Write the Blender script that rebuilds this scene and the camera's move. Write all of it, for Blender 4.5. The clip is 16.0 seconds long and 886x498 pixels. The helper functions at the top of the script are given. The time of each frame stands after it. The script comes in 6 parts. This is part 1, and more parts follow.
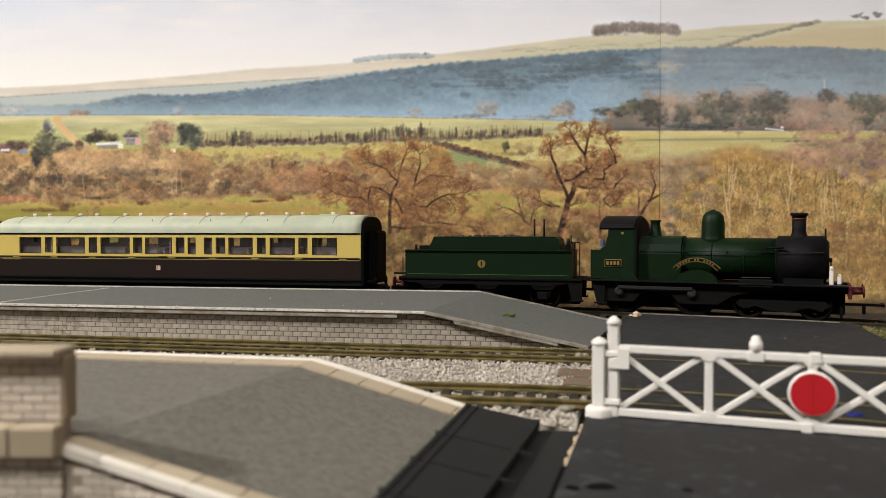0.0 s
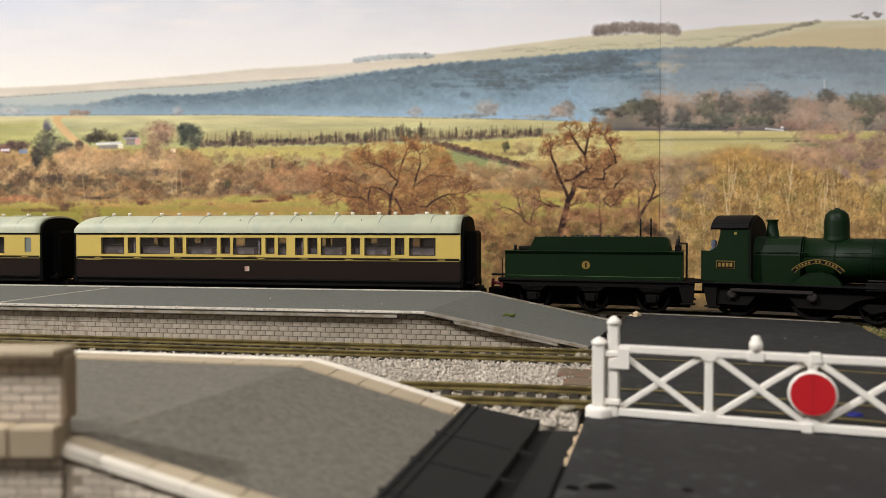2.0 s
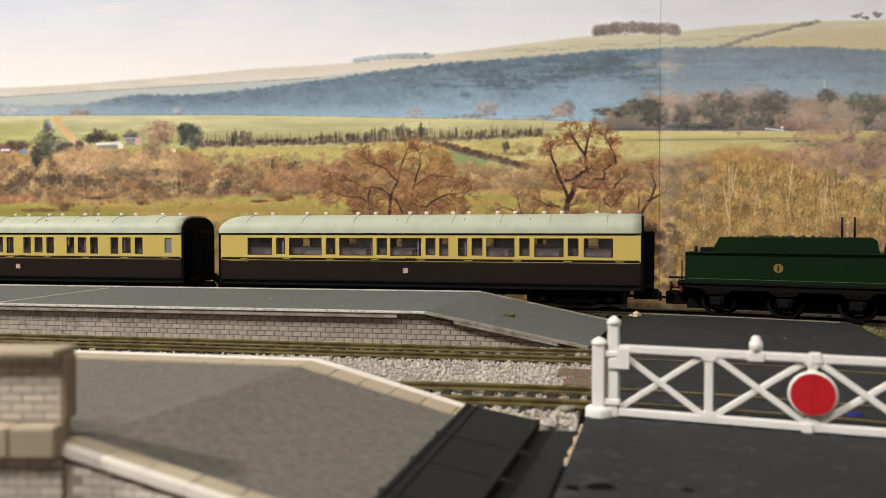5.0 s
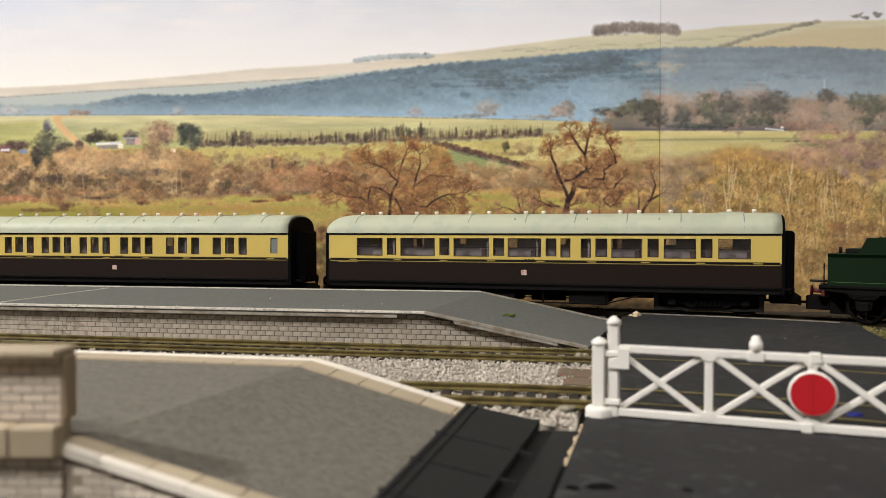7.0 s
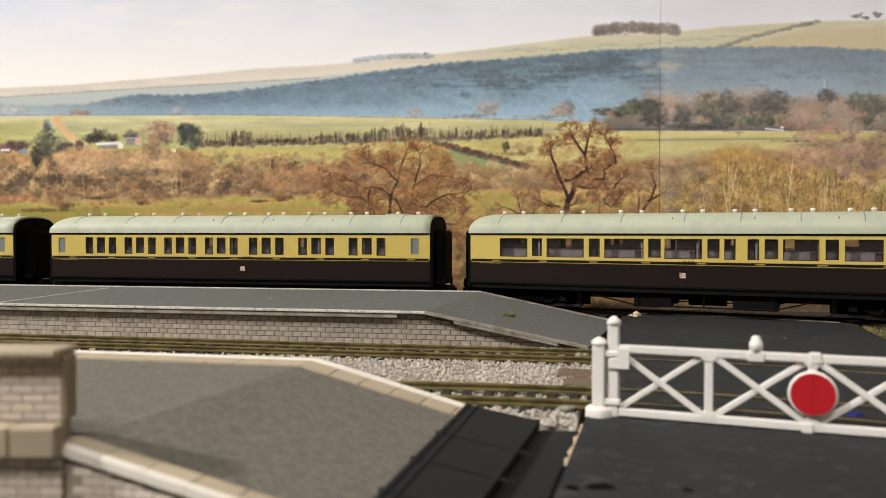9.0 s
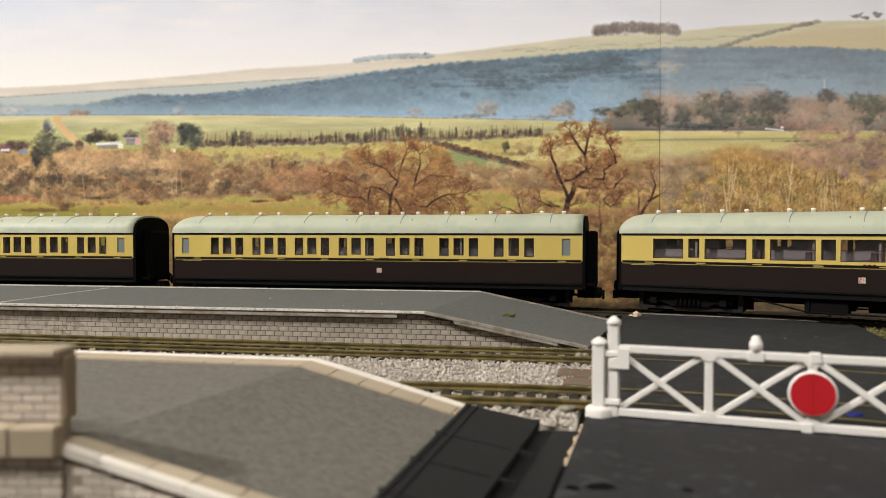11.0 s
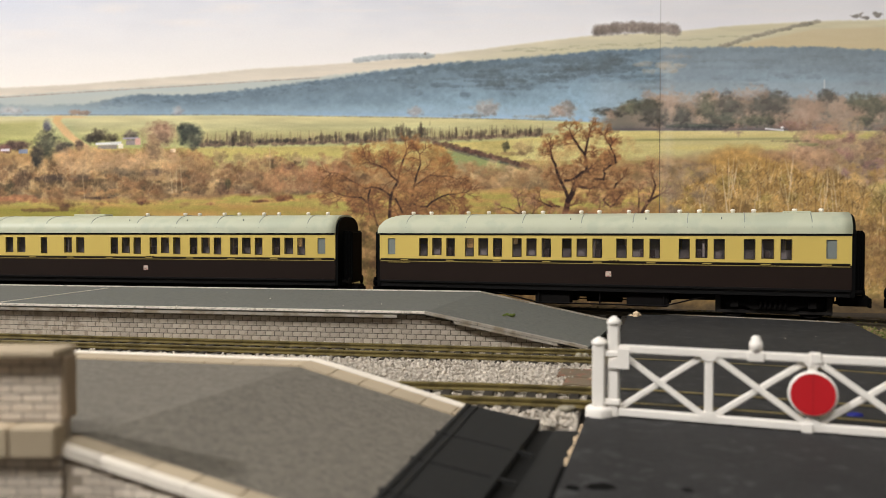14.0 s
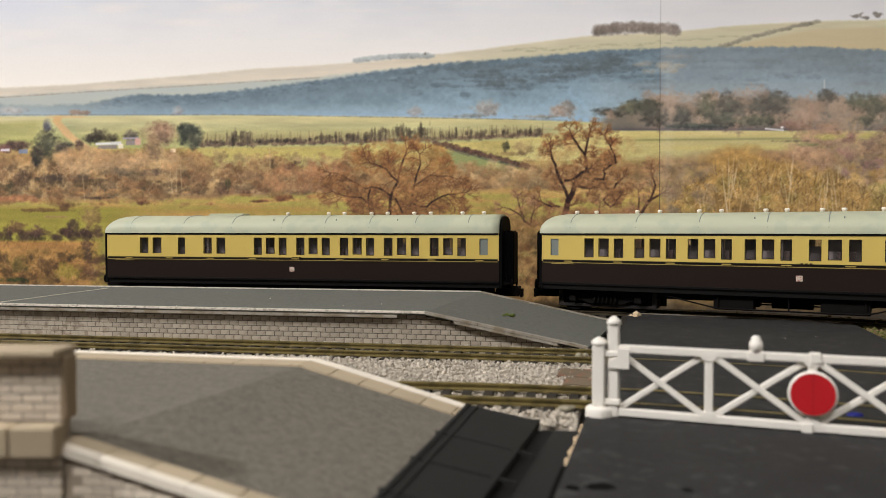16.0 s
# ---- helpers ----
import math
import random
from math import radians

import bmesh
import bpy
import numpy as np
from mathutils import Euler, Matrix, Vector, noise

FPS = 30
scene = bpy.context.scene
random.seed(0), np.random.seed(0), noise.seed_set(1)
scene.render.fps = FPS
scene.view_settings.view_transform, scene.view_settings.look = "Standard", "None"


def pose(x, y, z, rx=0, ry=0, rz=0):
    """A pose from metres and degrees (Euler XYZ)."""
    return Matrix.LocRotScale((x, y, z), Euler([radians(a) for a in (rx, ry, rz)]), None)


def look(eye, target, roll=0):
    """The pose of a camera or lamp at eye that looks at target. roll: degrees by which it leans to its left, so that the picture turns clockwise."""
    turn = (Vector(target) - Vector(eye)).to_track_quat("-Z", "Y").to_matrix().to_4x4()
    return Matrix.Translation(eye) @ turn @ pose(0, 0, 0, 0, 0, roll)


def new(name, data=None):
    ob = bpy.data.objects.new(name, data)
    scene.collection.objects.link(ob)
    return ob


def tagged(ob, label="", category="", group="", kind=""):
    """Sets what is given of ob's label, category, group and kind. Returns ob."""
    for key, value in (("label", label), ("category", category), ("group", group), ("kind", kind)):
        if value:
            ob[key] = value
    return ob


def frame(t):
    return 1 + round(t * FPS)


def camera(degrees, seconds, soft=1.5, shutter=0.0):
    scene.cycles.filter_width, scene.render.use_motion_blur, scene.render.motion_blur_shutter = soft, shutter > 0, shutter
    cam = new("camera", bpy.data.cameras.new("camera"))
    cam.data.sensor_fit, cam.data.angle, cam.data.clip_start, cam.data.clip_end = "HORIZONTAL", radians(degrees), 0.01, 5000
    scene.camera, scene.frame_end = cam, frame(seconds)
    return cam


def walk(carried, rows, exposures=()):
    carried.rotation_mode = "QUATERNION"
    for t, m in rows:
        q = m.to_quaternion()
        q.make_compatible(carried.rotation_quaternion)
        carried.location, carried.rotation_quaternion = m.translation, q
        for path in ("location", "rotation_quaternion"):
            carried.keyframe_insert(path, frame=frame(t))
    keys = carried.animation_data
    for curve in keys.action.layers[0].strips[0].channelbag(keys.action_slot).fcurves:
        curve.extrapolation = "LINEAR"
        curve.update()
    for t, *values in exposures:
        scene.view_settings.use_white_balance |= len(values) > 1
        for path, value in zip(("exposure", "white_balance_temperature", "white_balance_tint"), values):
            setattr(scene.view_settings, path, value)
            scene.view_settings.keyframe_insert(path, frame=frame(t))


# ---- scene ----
cam = camera(58.5, 16.0, soft=0.9)
EYE = 0.0468
EYE_POSE = pose(0, 0, EYE, 90 - 1.363, 0, 0)
cam.data.dof.use_dof, cam.data.dof.focus_distance, cam.data.dof.aperture_fstop = True, 0.40, 27.0
walk(cam, [(0.0, EYE_POSE), (16.0, EYE_POSE)], exposures=[(0.0, 0.0), (15.5, 0.0), (16.0, -0.12)])

# ---- light: warm ceiling panel to the left, added fill panel over the layout ----
world = bpy.data.worlds.new("room_air")
world.use_nodes = True
world.node_tree.nodes["Background"].inputs[0].default_value = (1.0, 0.98, 0.96, 1)
world.node_tree.nodes["Background"].inputs[1].default_value = 0.15
scene.world = world


def lamp(name, x, y, z, tx, ty, tz, sx, sy, watts, colour):
    data = bpy.data.lights.new(name, "AREA")
    data.shape, data.size, data.size_y, data.energy, data.color = "RECTANGLE", sx, sy, watts, colour
    ob = new(name, data)
    ob.matrix_basis = look((x, y, z), (tx, ty, tz))
    return ob


lamp("ceiling_lamp_left", -1.75, -0.16, 1.38, -0.10, 0.25, 0, 0.15, 0.15, 52, (1.0, 0.98, 0.96))
# unseen broad fill, added to brighten the sides that face the camera
lamp("ceiling_fill_front", -0.15, -0.75, 1.38, 0.0, 0.40, 0.1, 0.9, 0.5, 23.5, (1.0, 0.985, 0.97))

# ---- materials ----


def srgb(r, g, b):
    return tuple((c / 255 / 12.92) if c <= 10 else ((c / 255 + 0.055) / 1.055) ** 2.4 for c in (r, g, b))


def mat(name, rgb, rough=0.6, metal=0.0, vary=0.12, scale=600.0, fine=4000.0, bump=0.15, spec=0.4, second=None, amount=0.0, island=0.0):
    """A painted or printed surface: colour at two scales of variation, a fine relief, and patches of a second colour."""
    m = bpy.data.materials.new(name)
    m.use_nodes = True
    nt = m.node_tree
    n, l = nt.nodes, nt.links
    b = n["Principled BSDF"]
    b.inputs["Roughness"].default_value, b.inputs["Metallic"].default_value = rough, metal
    b.inputs["Specular IOR Level"].default_value = spec
    co = n.new("ShaderNodeTexCoord")
    big, small = n.new("ShaderNodeTexNoise"), n.new("ShaderNodeTexNoise")
    for tex, s, d in ((big, scale / 8, 3), (small, fine, 4)):
        tex.inputs["Scale"].default_value, tex.inputs["Detail"].default_value = s, d
        l.new(co.outputs["Object"], tex.inputs["Vector"])
    add = n.new("ShaderNodeMath")
    add.operation = "ADD"
    l.new(big.outputs["Fac"], add.inputs[0]), l.new(small.outputs["Fac"], add.inputs[1])
    value = n.new("ShaderNodeMapRange")
    value.inputs["From Min"].default_value, value.inputs["From Max"].default_value = 0.6, 1.4
    value.inputs["To Min"].default_value, value.inputs["To Max"].default_value = 1 - vary, 1 + vary
    l.new(add.outputs[0], value.inputs["Value"])
    last = value.outputs[0]
    if island:
        src = n.new("ShaderNodeObjectInfo") if island > 0 else n.new("ShaderNodeNewGeometry")
        r = n.new("ShaderNodeMapRange")
        r.inputs["To Min"].default_value, r.inputs["To Max"].default_value = 1 - abs(island), 1 + abs(island)
        l.new(src.outputs["Random" if island > 0 else "Random Per Island"], r.inputs["Value"])
        mu = n.new("ShaderNodeMath")
        mu.operation = "MULTIPLY"
        l.new(last, mu.inputs[0]), l.new(r.outputs[0], mu.inputs[1])
        last = mu.outputs[0]
    mixc = n.new("ShaderNodeMix")
    mixc.data_type = "RGBA"
    mixc.inputs[6].default_value = (*rgb, 1)
    mixc.inputs[7].default_value = (*(second or rgb), 1)
    if second:
        ramp = n.new("ShaderNodeMapRange")
        ramp.inputs["From Min"].default_value, ramp.inputs["From Max"].default_value = 0.62 - 0.3 * amount, 0.72 - 0.3 * amount
        patch = n.new("ShaderNodeTexNoise")
        patch.inputs["Scale"].default_value, patch.inputs["Detail"].default_value = scale / 3, 5
        l.new(co.outputs["Object"], patch.inputs["Vector"])
        l.new(patch.outputs["Fac"], ramp.inputs["Value"]), l.new(ramp.outputs[0], mixc.inputs[0])
    else:
        mixc.inputs[0].default_value = 0
    tint = n.new("ShaderNodeVectorMath")
    tint.operation = "SCALE"
    l.new(mixc.outputs[2], tint.inputs[0]), l.new(last, tint.inputs["Scale"])
    l.new(tint.outputs[0], b.inputs["Base Color"])
    bp = n.new("ShaderNodeBump")
    bp.inputs["Strength"].default_value, bp.inputs["Distance"].default_value = bump, 0.0004
    l.new(small.outputs["Fac"], bp.inputs["Height"]), l.new(bp.outputs[0], b.inputs["Normal"])
    return m


def glow(name, rgb, strength):
    m = bpy.data.materials.new(name)
    m.use_nodes = True
    b = m.node_tree.nodes["Principled BSDF"]
    b.inputs["Base Color"].default_value = (*rgb, 1)
    b.inputs["Emission Color"].default_value, b.inputs["Emission Strength"].default_value = (*rgb, 1), strength
    return m


def clear(name, tint=(0.03, 0.03, 0.03), alpha=0.2, rough=0.08):
    """Thin clear plastic glazing."""
    m = bpy.data.materials.new(name)
    m.use_nodes = True
    b = m.node_tree.nodes["Principled BSDF"]
    b.inputs["Base Color"].default_value = (*tint, 1)
    b.inputs["Roughness"].default_value, b.inputs["Alpha"].default_value = rough, alpha
    return m


M = dict(
    platform=mat("platform_paper", srgb(110, 104, 93), 0.85, vary=0.40, scale=5200, fine=2600, bump=0.3, second=srgb(104, 99, 90), amount=0.4),
    platform_far=mat("platform_paper_far", srgb(93, 93, 86), 0.8, vary=0.34, scale=4200, fine=2200, bump=0.25, second=srgb(92, 94, 90), amount=0.4),
    road=mat("road_card", srgb(34, 33, 33), 0.8, vary=0.45, scale=900, fine=3000, bump=0.35, second=srgb(56, 56, 55), amount=0.15),
    black_card=mat("black_card", srgb(19, 19, 18), 0.75, vary=0.15, scale=400, fine=5000, bump=0.2),
    board=mat("baseboard", srgb(50, 41, 30), 0.9, vary=0.25, scale=400, fine=3000, bump=0.4, second=srgb(38, 32, 24), amount=0.6),
    brick=mat("grey_block", srgb(166, 155, 140), 0.85, vary=0.2, scale=900, fine=3000, bump=0.2, island=0.12, second=srgb(140, 128, 113), amount=0.4),
    brick_near=mat("warm_grey_block", srgb(230, 216, 198), 0.85, vary=0.14, scale=900, fine=5000, bump=0.2, island=0.1),
    mortar_far=mat("dark_mortar", srgb(74, 67, 60), 0.9, vary=0.15),
    mortar=mat("mortar_line", srgb(172, 158, 140), 0.9, vary=0.15),
    coping=mat("tan_coping", srgb(180, 163, 137), 0.75, vary=0.08, scale=700, fine=5000, bump=0.15, island=0.06),
    white_edge=mat("white_edge", srgb(238, 228, 213), 0.6, vary=0.06, scale=700, bump=0.1, island=0.03),
    worn_edge=mat("worn_white_edge", srgb(216, 208, 194), 0.6, vary=0.15, scale=2400, bump=0.2, second=srgb(168, 160, 146), amount=0.35),
    pale_strip=mat("pale_strip", srgb(150, 142, 130), 0.7, vary=0.15, scale=500, second=srgb(130, 118, 100), amount=0.4),
    dark_strip=mat("dark_strip", srgb(160, 140, 116), 0.8, vary=0.2),
    rail=mat("weathered_rail", srgb(122, 108, 66), 0.45, 0.25, vary=0.15, scale=500, bump=0.1, second=srgb(98, 86, 52), amount=0.5),
    rail_dark=mat("dull_rail", srgb(62, 54, 40), 0.5, 0.3, vary=0.15, scale=500, bump=0.1),
    sleeper=mat("dark_sleeper", srgb(44, 38, 30), 0.8, vary=0.2, island=0.15),
    ballast=mat("ballast_chips", srgb(184, 174, 160), 0.9, vary=0.2, scale=2000, fine=6000, bump=0.4, island=-0.3),
    white=mat("white_plastic", srgb(230, 224, 215), 0.4, vary=0.03, scale=500, bump=0.03),
    red=mat("red_paper", srgb(180, 17, 27), 0.6, vary=0.08, scale=500, bump=0.05),
    red_fold=mat("red_fold", srgb(164, 14, 24), 0.6),
    blue=mat("blue_scrap", srgb(16, 24, 104), 0.6),
    cream=mat("cream_paint", srgb(204, 178, 94), 0.45, vary=0.03, scale=300, bump=0.04),
    brown=mat("chocolate_paint", srgb(34, 25, 21), 0.5, vary=0.07, scale=300, bump=0.06, spec=0.12),
    gold=mat("gold_line", srgb(172, 150, 82), 0.5, 0.2, vary=0.05),
    roofgrey=mat("pale_roof", srgb(178, 180, 156), 0.5, vary=0.05, scale=300, bump=0.05, second=srgb(170, 174, 152), amount=0.4),
    black=mat("satin_black", srgb(13, 12, 12), 0.45, vary=0.15, bump=0.06, spec=0.2),
    chassis=mat("chassis_black", srgb(17, 15, 14), 0.8, vary=0.3, bump=0.2, spec=0.08),
    end_black=mat("end_black", srgb(10, 10, 10), 0.7, vary=0.15, bump=0.06, spec=0.05),
    inside=mat("coach_inside", srgb(150, 138, 138), 0.8, vary=0.25, scale=500),
    seat=mat("seat_plastic", srgb(92, 76, 74), 0.8, vary=0.1),
    frosted=mat("frosted_pane", srgb(120, 126, 122), 0.35, vary=0.08),
    glass=clear("clear_glazing", alpha=0.14),
    green=mat("loco_green", srgb(9, 29, 9), 0.48, vary=0.10, scale=300, bump=0.04, spec=0.15),
    greenlight=mat("green_lining", srgb(74, 98, 60), 0.5),
    smoke=mat("smokebox_black", srgb(14, 12, 13), 0.6, vary=0.15, bump=0.06, spec=0.12),
    copper=mat("copper_cap", srgb(96, 52, 42), 0.35, 0.6, vary=0.1),
    brass=mat("brass", srgb(150, 124, 62), 0.4, 0.5, vary=0.08),
    redbeam=mat("red_beam", srgb(78, 16, 19), 0.6),
    steel=mat("dull_steel", srgb(34, 30, 28), 0.6, 0.3),
    coal=mat("coal", srgb(24, 23, 23), 0.5, vary=0.3, scale=2500, bump=0.6),
    figure=mat("figure_paint", srgb(78, 84, 96), 0.8),
    crest=mat("crest_print", srgb(200, 186, 170), 0.6, vary=0.35, scale=6000, fine=9000, second=srgb(170, 90, 80), amount=0.4),
    wallpaint=mat("room_wall", srgb(222, 219, 212), 0.9, vary=0.03, scale=10, fine=60, bump=0.05),
    carpet=mat("room_floor", srgb(120, 108, 94), 0.95, vary=0.15, scale=30, fine=300),
    moss=mat("moss", srgb(82, 92, 34), 0.95, vary=0.3, scale=3000, bump=0.6),
    # darker than the verge scatter: dark ground plus the train's shade in its colour
    gravel_shaded=mat("shaded_brown_scatter", srgb(66, 54, 36), 0.95, vary=0.3, scale=2000, bump=0.6, second=srgb(70, 72, 34), amount=0.5, island=-0.25),
    verge=mat("verge_scatter", srgb(126, 108, 74), 0.95, vary=0.3, scale=2000, bump=0.6, second=srgb(84, 90, 40), amount=0.5, island=-0.25),
    plaster=mat("bare_plaster", srgb(196, 172, 140), 0.9, vary=0.15, scale=900, bump=0.5),
    glue=mat("clear_glue", srgb(150, 142, 122), 0.1, vary=0.1, scale=900, bump=0.5, spec=0.9),
    timber=mat("crossing_timber", srgb(104, 90, 72), 0.8, vary=0.3, scale=800, second=srgb(128, 88, 70), amount=0.3),
)

# ---- building helpers ----


def part(name, bm, material, parent=None, label=""):
    me = bpy.data.meshes.new(name)
    bm.to_mesh(me)
    bm.free()
    me.materials.append(material)
    ob = new(name, me)
    ob.parent = parent
    return tagged(ob, label)


def thing(name, label, category, group="", kind="", m=None):
    ob = new(name)
    ob.empty_display_size = 0.01
    if m is not None:
        ob.matrix_basis = m
    return tagged(ob, label, category, group, kind)


def B():
    return bmesh.new()


def box(bm, x0, x1, y0, y1, z0, z1, bev=0.0, m=None):
    r = bmesh.ops.create_cube(bm, size=1.0, matrix=Matrix.Translation(((x0 + x1) / 2, (y0 + y1) / 2, (z0 + z1) / 2)) @ Matrix.Diagonal((x1 - x0, y1 - y0, z1 - z0, 1)))
    vs = r["verts"]
    if bev:
        es = list({e for v in vs for e in v.link_edges})
        out = bmesh.ops.bevel(bm, geom=es, offset=bev, segments=1, affect="EDGES", profile=0.5)
        vs = list({v for f in out["faces"] for v in f.verts} | {v for v in vs if v.is_valid})
    if m is not None:
        bmesh.ops.transform(bm, matrix=m, verts=vs)
    return bm


def tube(bm, p0, p1, r0, r1=None, n=10, caps=True):
    """A round or tapered bar from p0 to p1."""
    p0, p1 = Vector(p0), Vector(p1)
    r1 = r0 if r1 is None else r1
    q = (p1 - p0).to_track_quat("Z", "Y").to_matrix()
    ring = [[bm.verts.new(p + q @ Vector((r * math.cos(2 * math.pi * i / n), r * math.sin(2 * math.pi * i / n), 0))) for i in range(n)] for p, r in ((p0, r0), (p1, r1))]
    for i in range(n):
        f = bm.faces.new((ring[0][i], ring[0][(i + 1) % n], ring[1][(i + 1) % n], ring[1][i]))
        f.smooth = n > 6
    if caps:
        bm.faces.new(ring[0][::-1]), bm.faces.new(ring[1])
    return bm


def lathe(bm, prof, n=20, m=None, axis="z"):
    """Turns a profile of (radius, height) about the z axis."""
    m = m or Matrix()
    rings = []
    for r, h in prof:
        rings.append([bm.verts.new(m @ Vector((r * math.cos(2 * math.pi * i / n), r * math.sin(2 * math.pi * i / n), h))) for i in range(n)])
    for a, b in zip(rings, rings[1:]):
        for i in range(n):
            f = bm.faces.new((a[i], a[(i + 1) % n], b[(i + 1) % n], b[i]))
            f.smooth = True
    bm.faces.new(rings[0][::-1]), bm.faces.new(rings[-1])
    return bm


def prism(bm, pts, y0, y1, m=None):
    """A flat shape in x and z, pulled out from y0 to y1."""
    m = m or Matrix()
    a = [bm.verts.new(m @ Vector((x, y0, z))) for x, z in pts]
    b = [bm.verts.new(m @ Vector((x, y1, z))) for x, z in pts]
    n = len(pts)
    for i in range(n):
        bm.faces.new((a[i], a[(i + 1) % n], b[(i + 1) % n], b[i]))
    bm.faces.new(a[::-1]), bm.faces.new(b)
    bmesh.ops.recalc_face_normals(bm, faces=bm.faces)
    return bm


def slab(bm, pts, thick):
    """A solid from a ring of top corners, pulled straight down by thick."""
    a = [bm.verts.new(p) for p in pts]
    b = [bm.verts.new((p[0], p[1], p[2] - thick)) for p in pts]
    n = len(pts)
    bm.faces.new(a), bm.faces.new(b[::-1])
    for i in range(n):
        bm.faces.new((a[i], b[i], b[(i + 1) % n], a[(i + 1) % n]))
    bmesh.ops.recalc_face_normals(bm, faces=bm.faces)
    return bm


def sweep(bm, line, prof, z=0.0):
    """A profile of (across, up) carried along a line of plan points."""
    rings = []
    for i, (x, y) in enumerate(line):
        x0, y0 = line[max(i - 1, 0)]
        x1, y1 = line[min(i + 1, len(line) - 1)]
        d = Vector((x1 - x0, y1 - y0)).normalized()
        rings.append([bm.verts.new((x - d.y * a, y + d.x * a, z + h)) for a, h in prof])
    n = len(prof)
    for a, b in zip(rings, rings[1:]):
        for i in range(n):
            bm.faces.new((a[i], a[(i + 1) % n], b[(i + 1) % n], b[i]))
    bm.faces.new(rings[0]), bm.faces.new(rings[-1][::-1])
    bmesh.ops.recalc_face_normals(bm, faces=bm.faces)
    return bm


# ---- the plan of the tracks ----
RAIL = 0.005
HEAD0, K_0, K_1, K_2 = 0.23854, 0.56049, 3.6986, 7.3026


def make_line():
    """The main line: straight at first, then a bend that tightens to a radius of 371 mm."""
    def bend(s):
        if s < -0.13:
            return 0.0
        return min(K_0 + 2 * K_1 * s + 3 * K_2 * s * s, 1 / 0.371)
    step = 0.002
    pts = {0: (0.0, 0.4389)}
    for sign in (1, -1):
        x, y, head = 0.0, 0.4389, HEAD0
        for i in range(1, 620):
            s = sign * (i - 0.5) * step
            head += sign * bend(s) * step
            x, y = x + sign * step * math.cos(head), y - sign * step * math.sin(head)
            pts[sign * i] = (x, y)
    keys = sorted(pts)
    return np.array([k * step for k in keys]), np.array([pts[k] for k in keys])


LINE_S, LINE_P = make_line()


def on_line(s):
    return Vector((float(np.interp(s, LINE_S, LINE_P[:, 0])), float(np.interp(s, LINE_S, LINE_P[:, 1]))))


def ride(s, half):
    """The pose of a vehicle whose bogies or end axles stand on the main line half before and behind s."""
    a, b = on_line(s - half), on_line(s + half)
    return pose((a.x + b.x) / 2, (a.y + b.y) / 2, RAIL, 0, 0, math.degrees(math.atan2(b.y - a.y, b.x - a.x)))


def mid_y(x):
    return 0.2777 - 0.187 * x - (2.15 * (x - 0.05) ** 2 if x > 0.05 else 0)


def near_y(x):
    return 0.2083 - 0.1 * x - (1.9 * x * x if x > 0 else 0)


# where the front coach's centre is on the main line, every half second
RUN_T = [0, 0.5, 1, 1.5, 2, 2.5, 3, 3.5, 4, 6.5, 7, 7.5, 8, 8.5, 9, 11.5, 12, 12.5, 13, 13.5, 14, 14.5, 15, 15.5, 16]
RUN_S = [-158.0, -143.2, -130.0, -117.3, -102.5, -88.9, -71.7, -58.3, -40.4, 37.3, 56.0, 75.2, 95.0, 114.1, 137.2, 238.2, 258.0, 279.4, 300.3, 321.1, 342.0, 363.5, 384.6, 407.1, 432.7]
COACH_L = 0.2328
BEHIND = dict(coach_a=0.0, coach_b=-0.2564, coach_c=-0.5146, tender=0.1839, loco=0.3162)


def run(t):
    return float(np.interp(t, RUN_T, RUN_S)) / 1000

DIFFUSER = glow("lamp_diffuser", (1.0, 0.97, 0.92), 2.0)

# ---- the room and the baseboard ----
bm = box(B(), -1.6, 1.5, -1.1, 1.0, -0.04, 0.0)
tagged(part("ground", bm, M["board"]), "brown painted baseboard of the model railway", "baseboard", kind="structure")
for nm, dims, mt, lb in (("floor", (-2.6, 2.6, -2.6, 2.2, -0.99, -0.95), "carpet", "brown carpet floor of the hobby room"),
                         ("ceiling", (-2.6, 2.6, -2.6, 2.2, 1.45, 1.50), "wallpaint", "plain off-white ceiling of the hobby room"),
                         ("wall_north", (-2.6, 2.6, 2.2, 2.3, -0.95, 1.45), "wallpaint", "plain off-white painted wall"),
                         ("wall_south", (-2.6, 2.6, -2.7, -2.6, -0.95, 1.45), "wallpaint", "plain off-white painted wall"),
                         ("wall_west", (-2.7, -2.6, -2.6, 2.2, -0.95, 1.45), "wallpaint", "plain off-white painted wall"),
                         ("wall_east", (2.6, 2.7, -2.6, 2.2, -0.95, 1.45), "wallpaint", "plain off-white painted wall")):
    tagged(part(nm, box(B(), *dims), M[mt]), lb, nm.split("_")[0], kind="structure")
for x0 in (-1.55, 1.40):
    for y0 in (-1.05, 0.90):
        tagged(part("trestle_leg", box(B(), x0, x0 + 0.05, y0, y0 + 0.05, -0.95, -0.04, 0.003), M["timber"]), "plain timber leg under the baseboard", "leg", "baseboard legs")

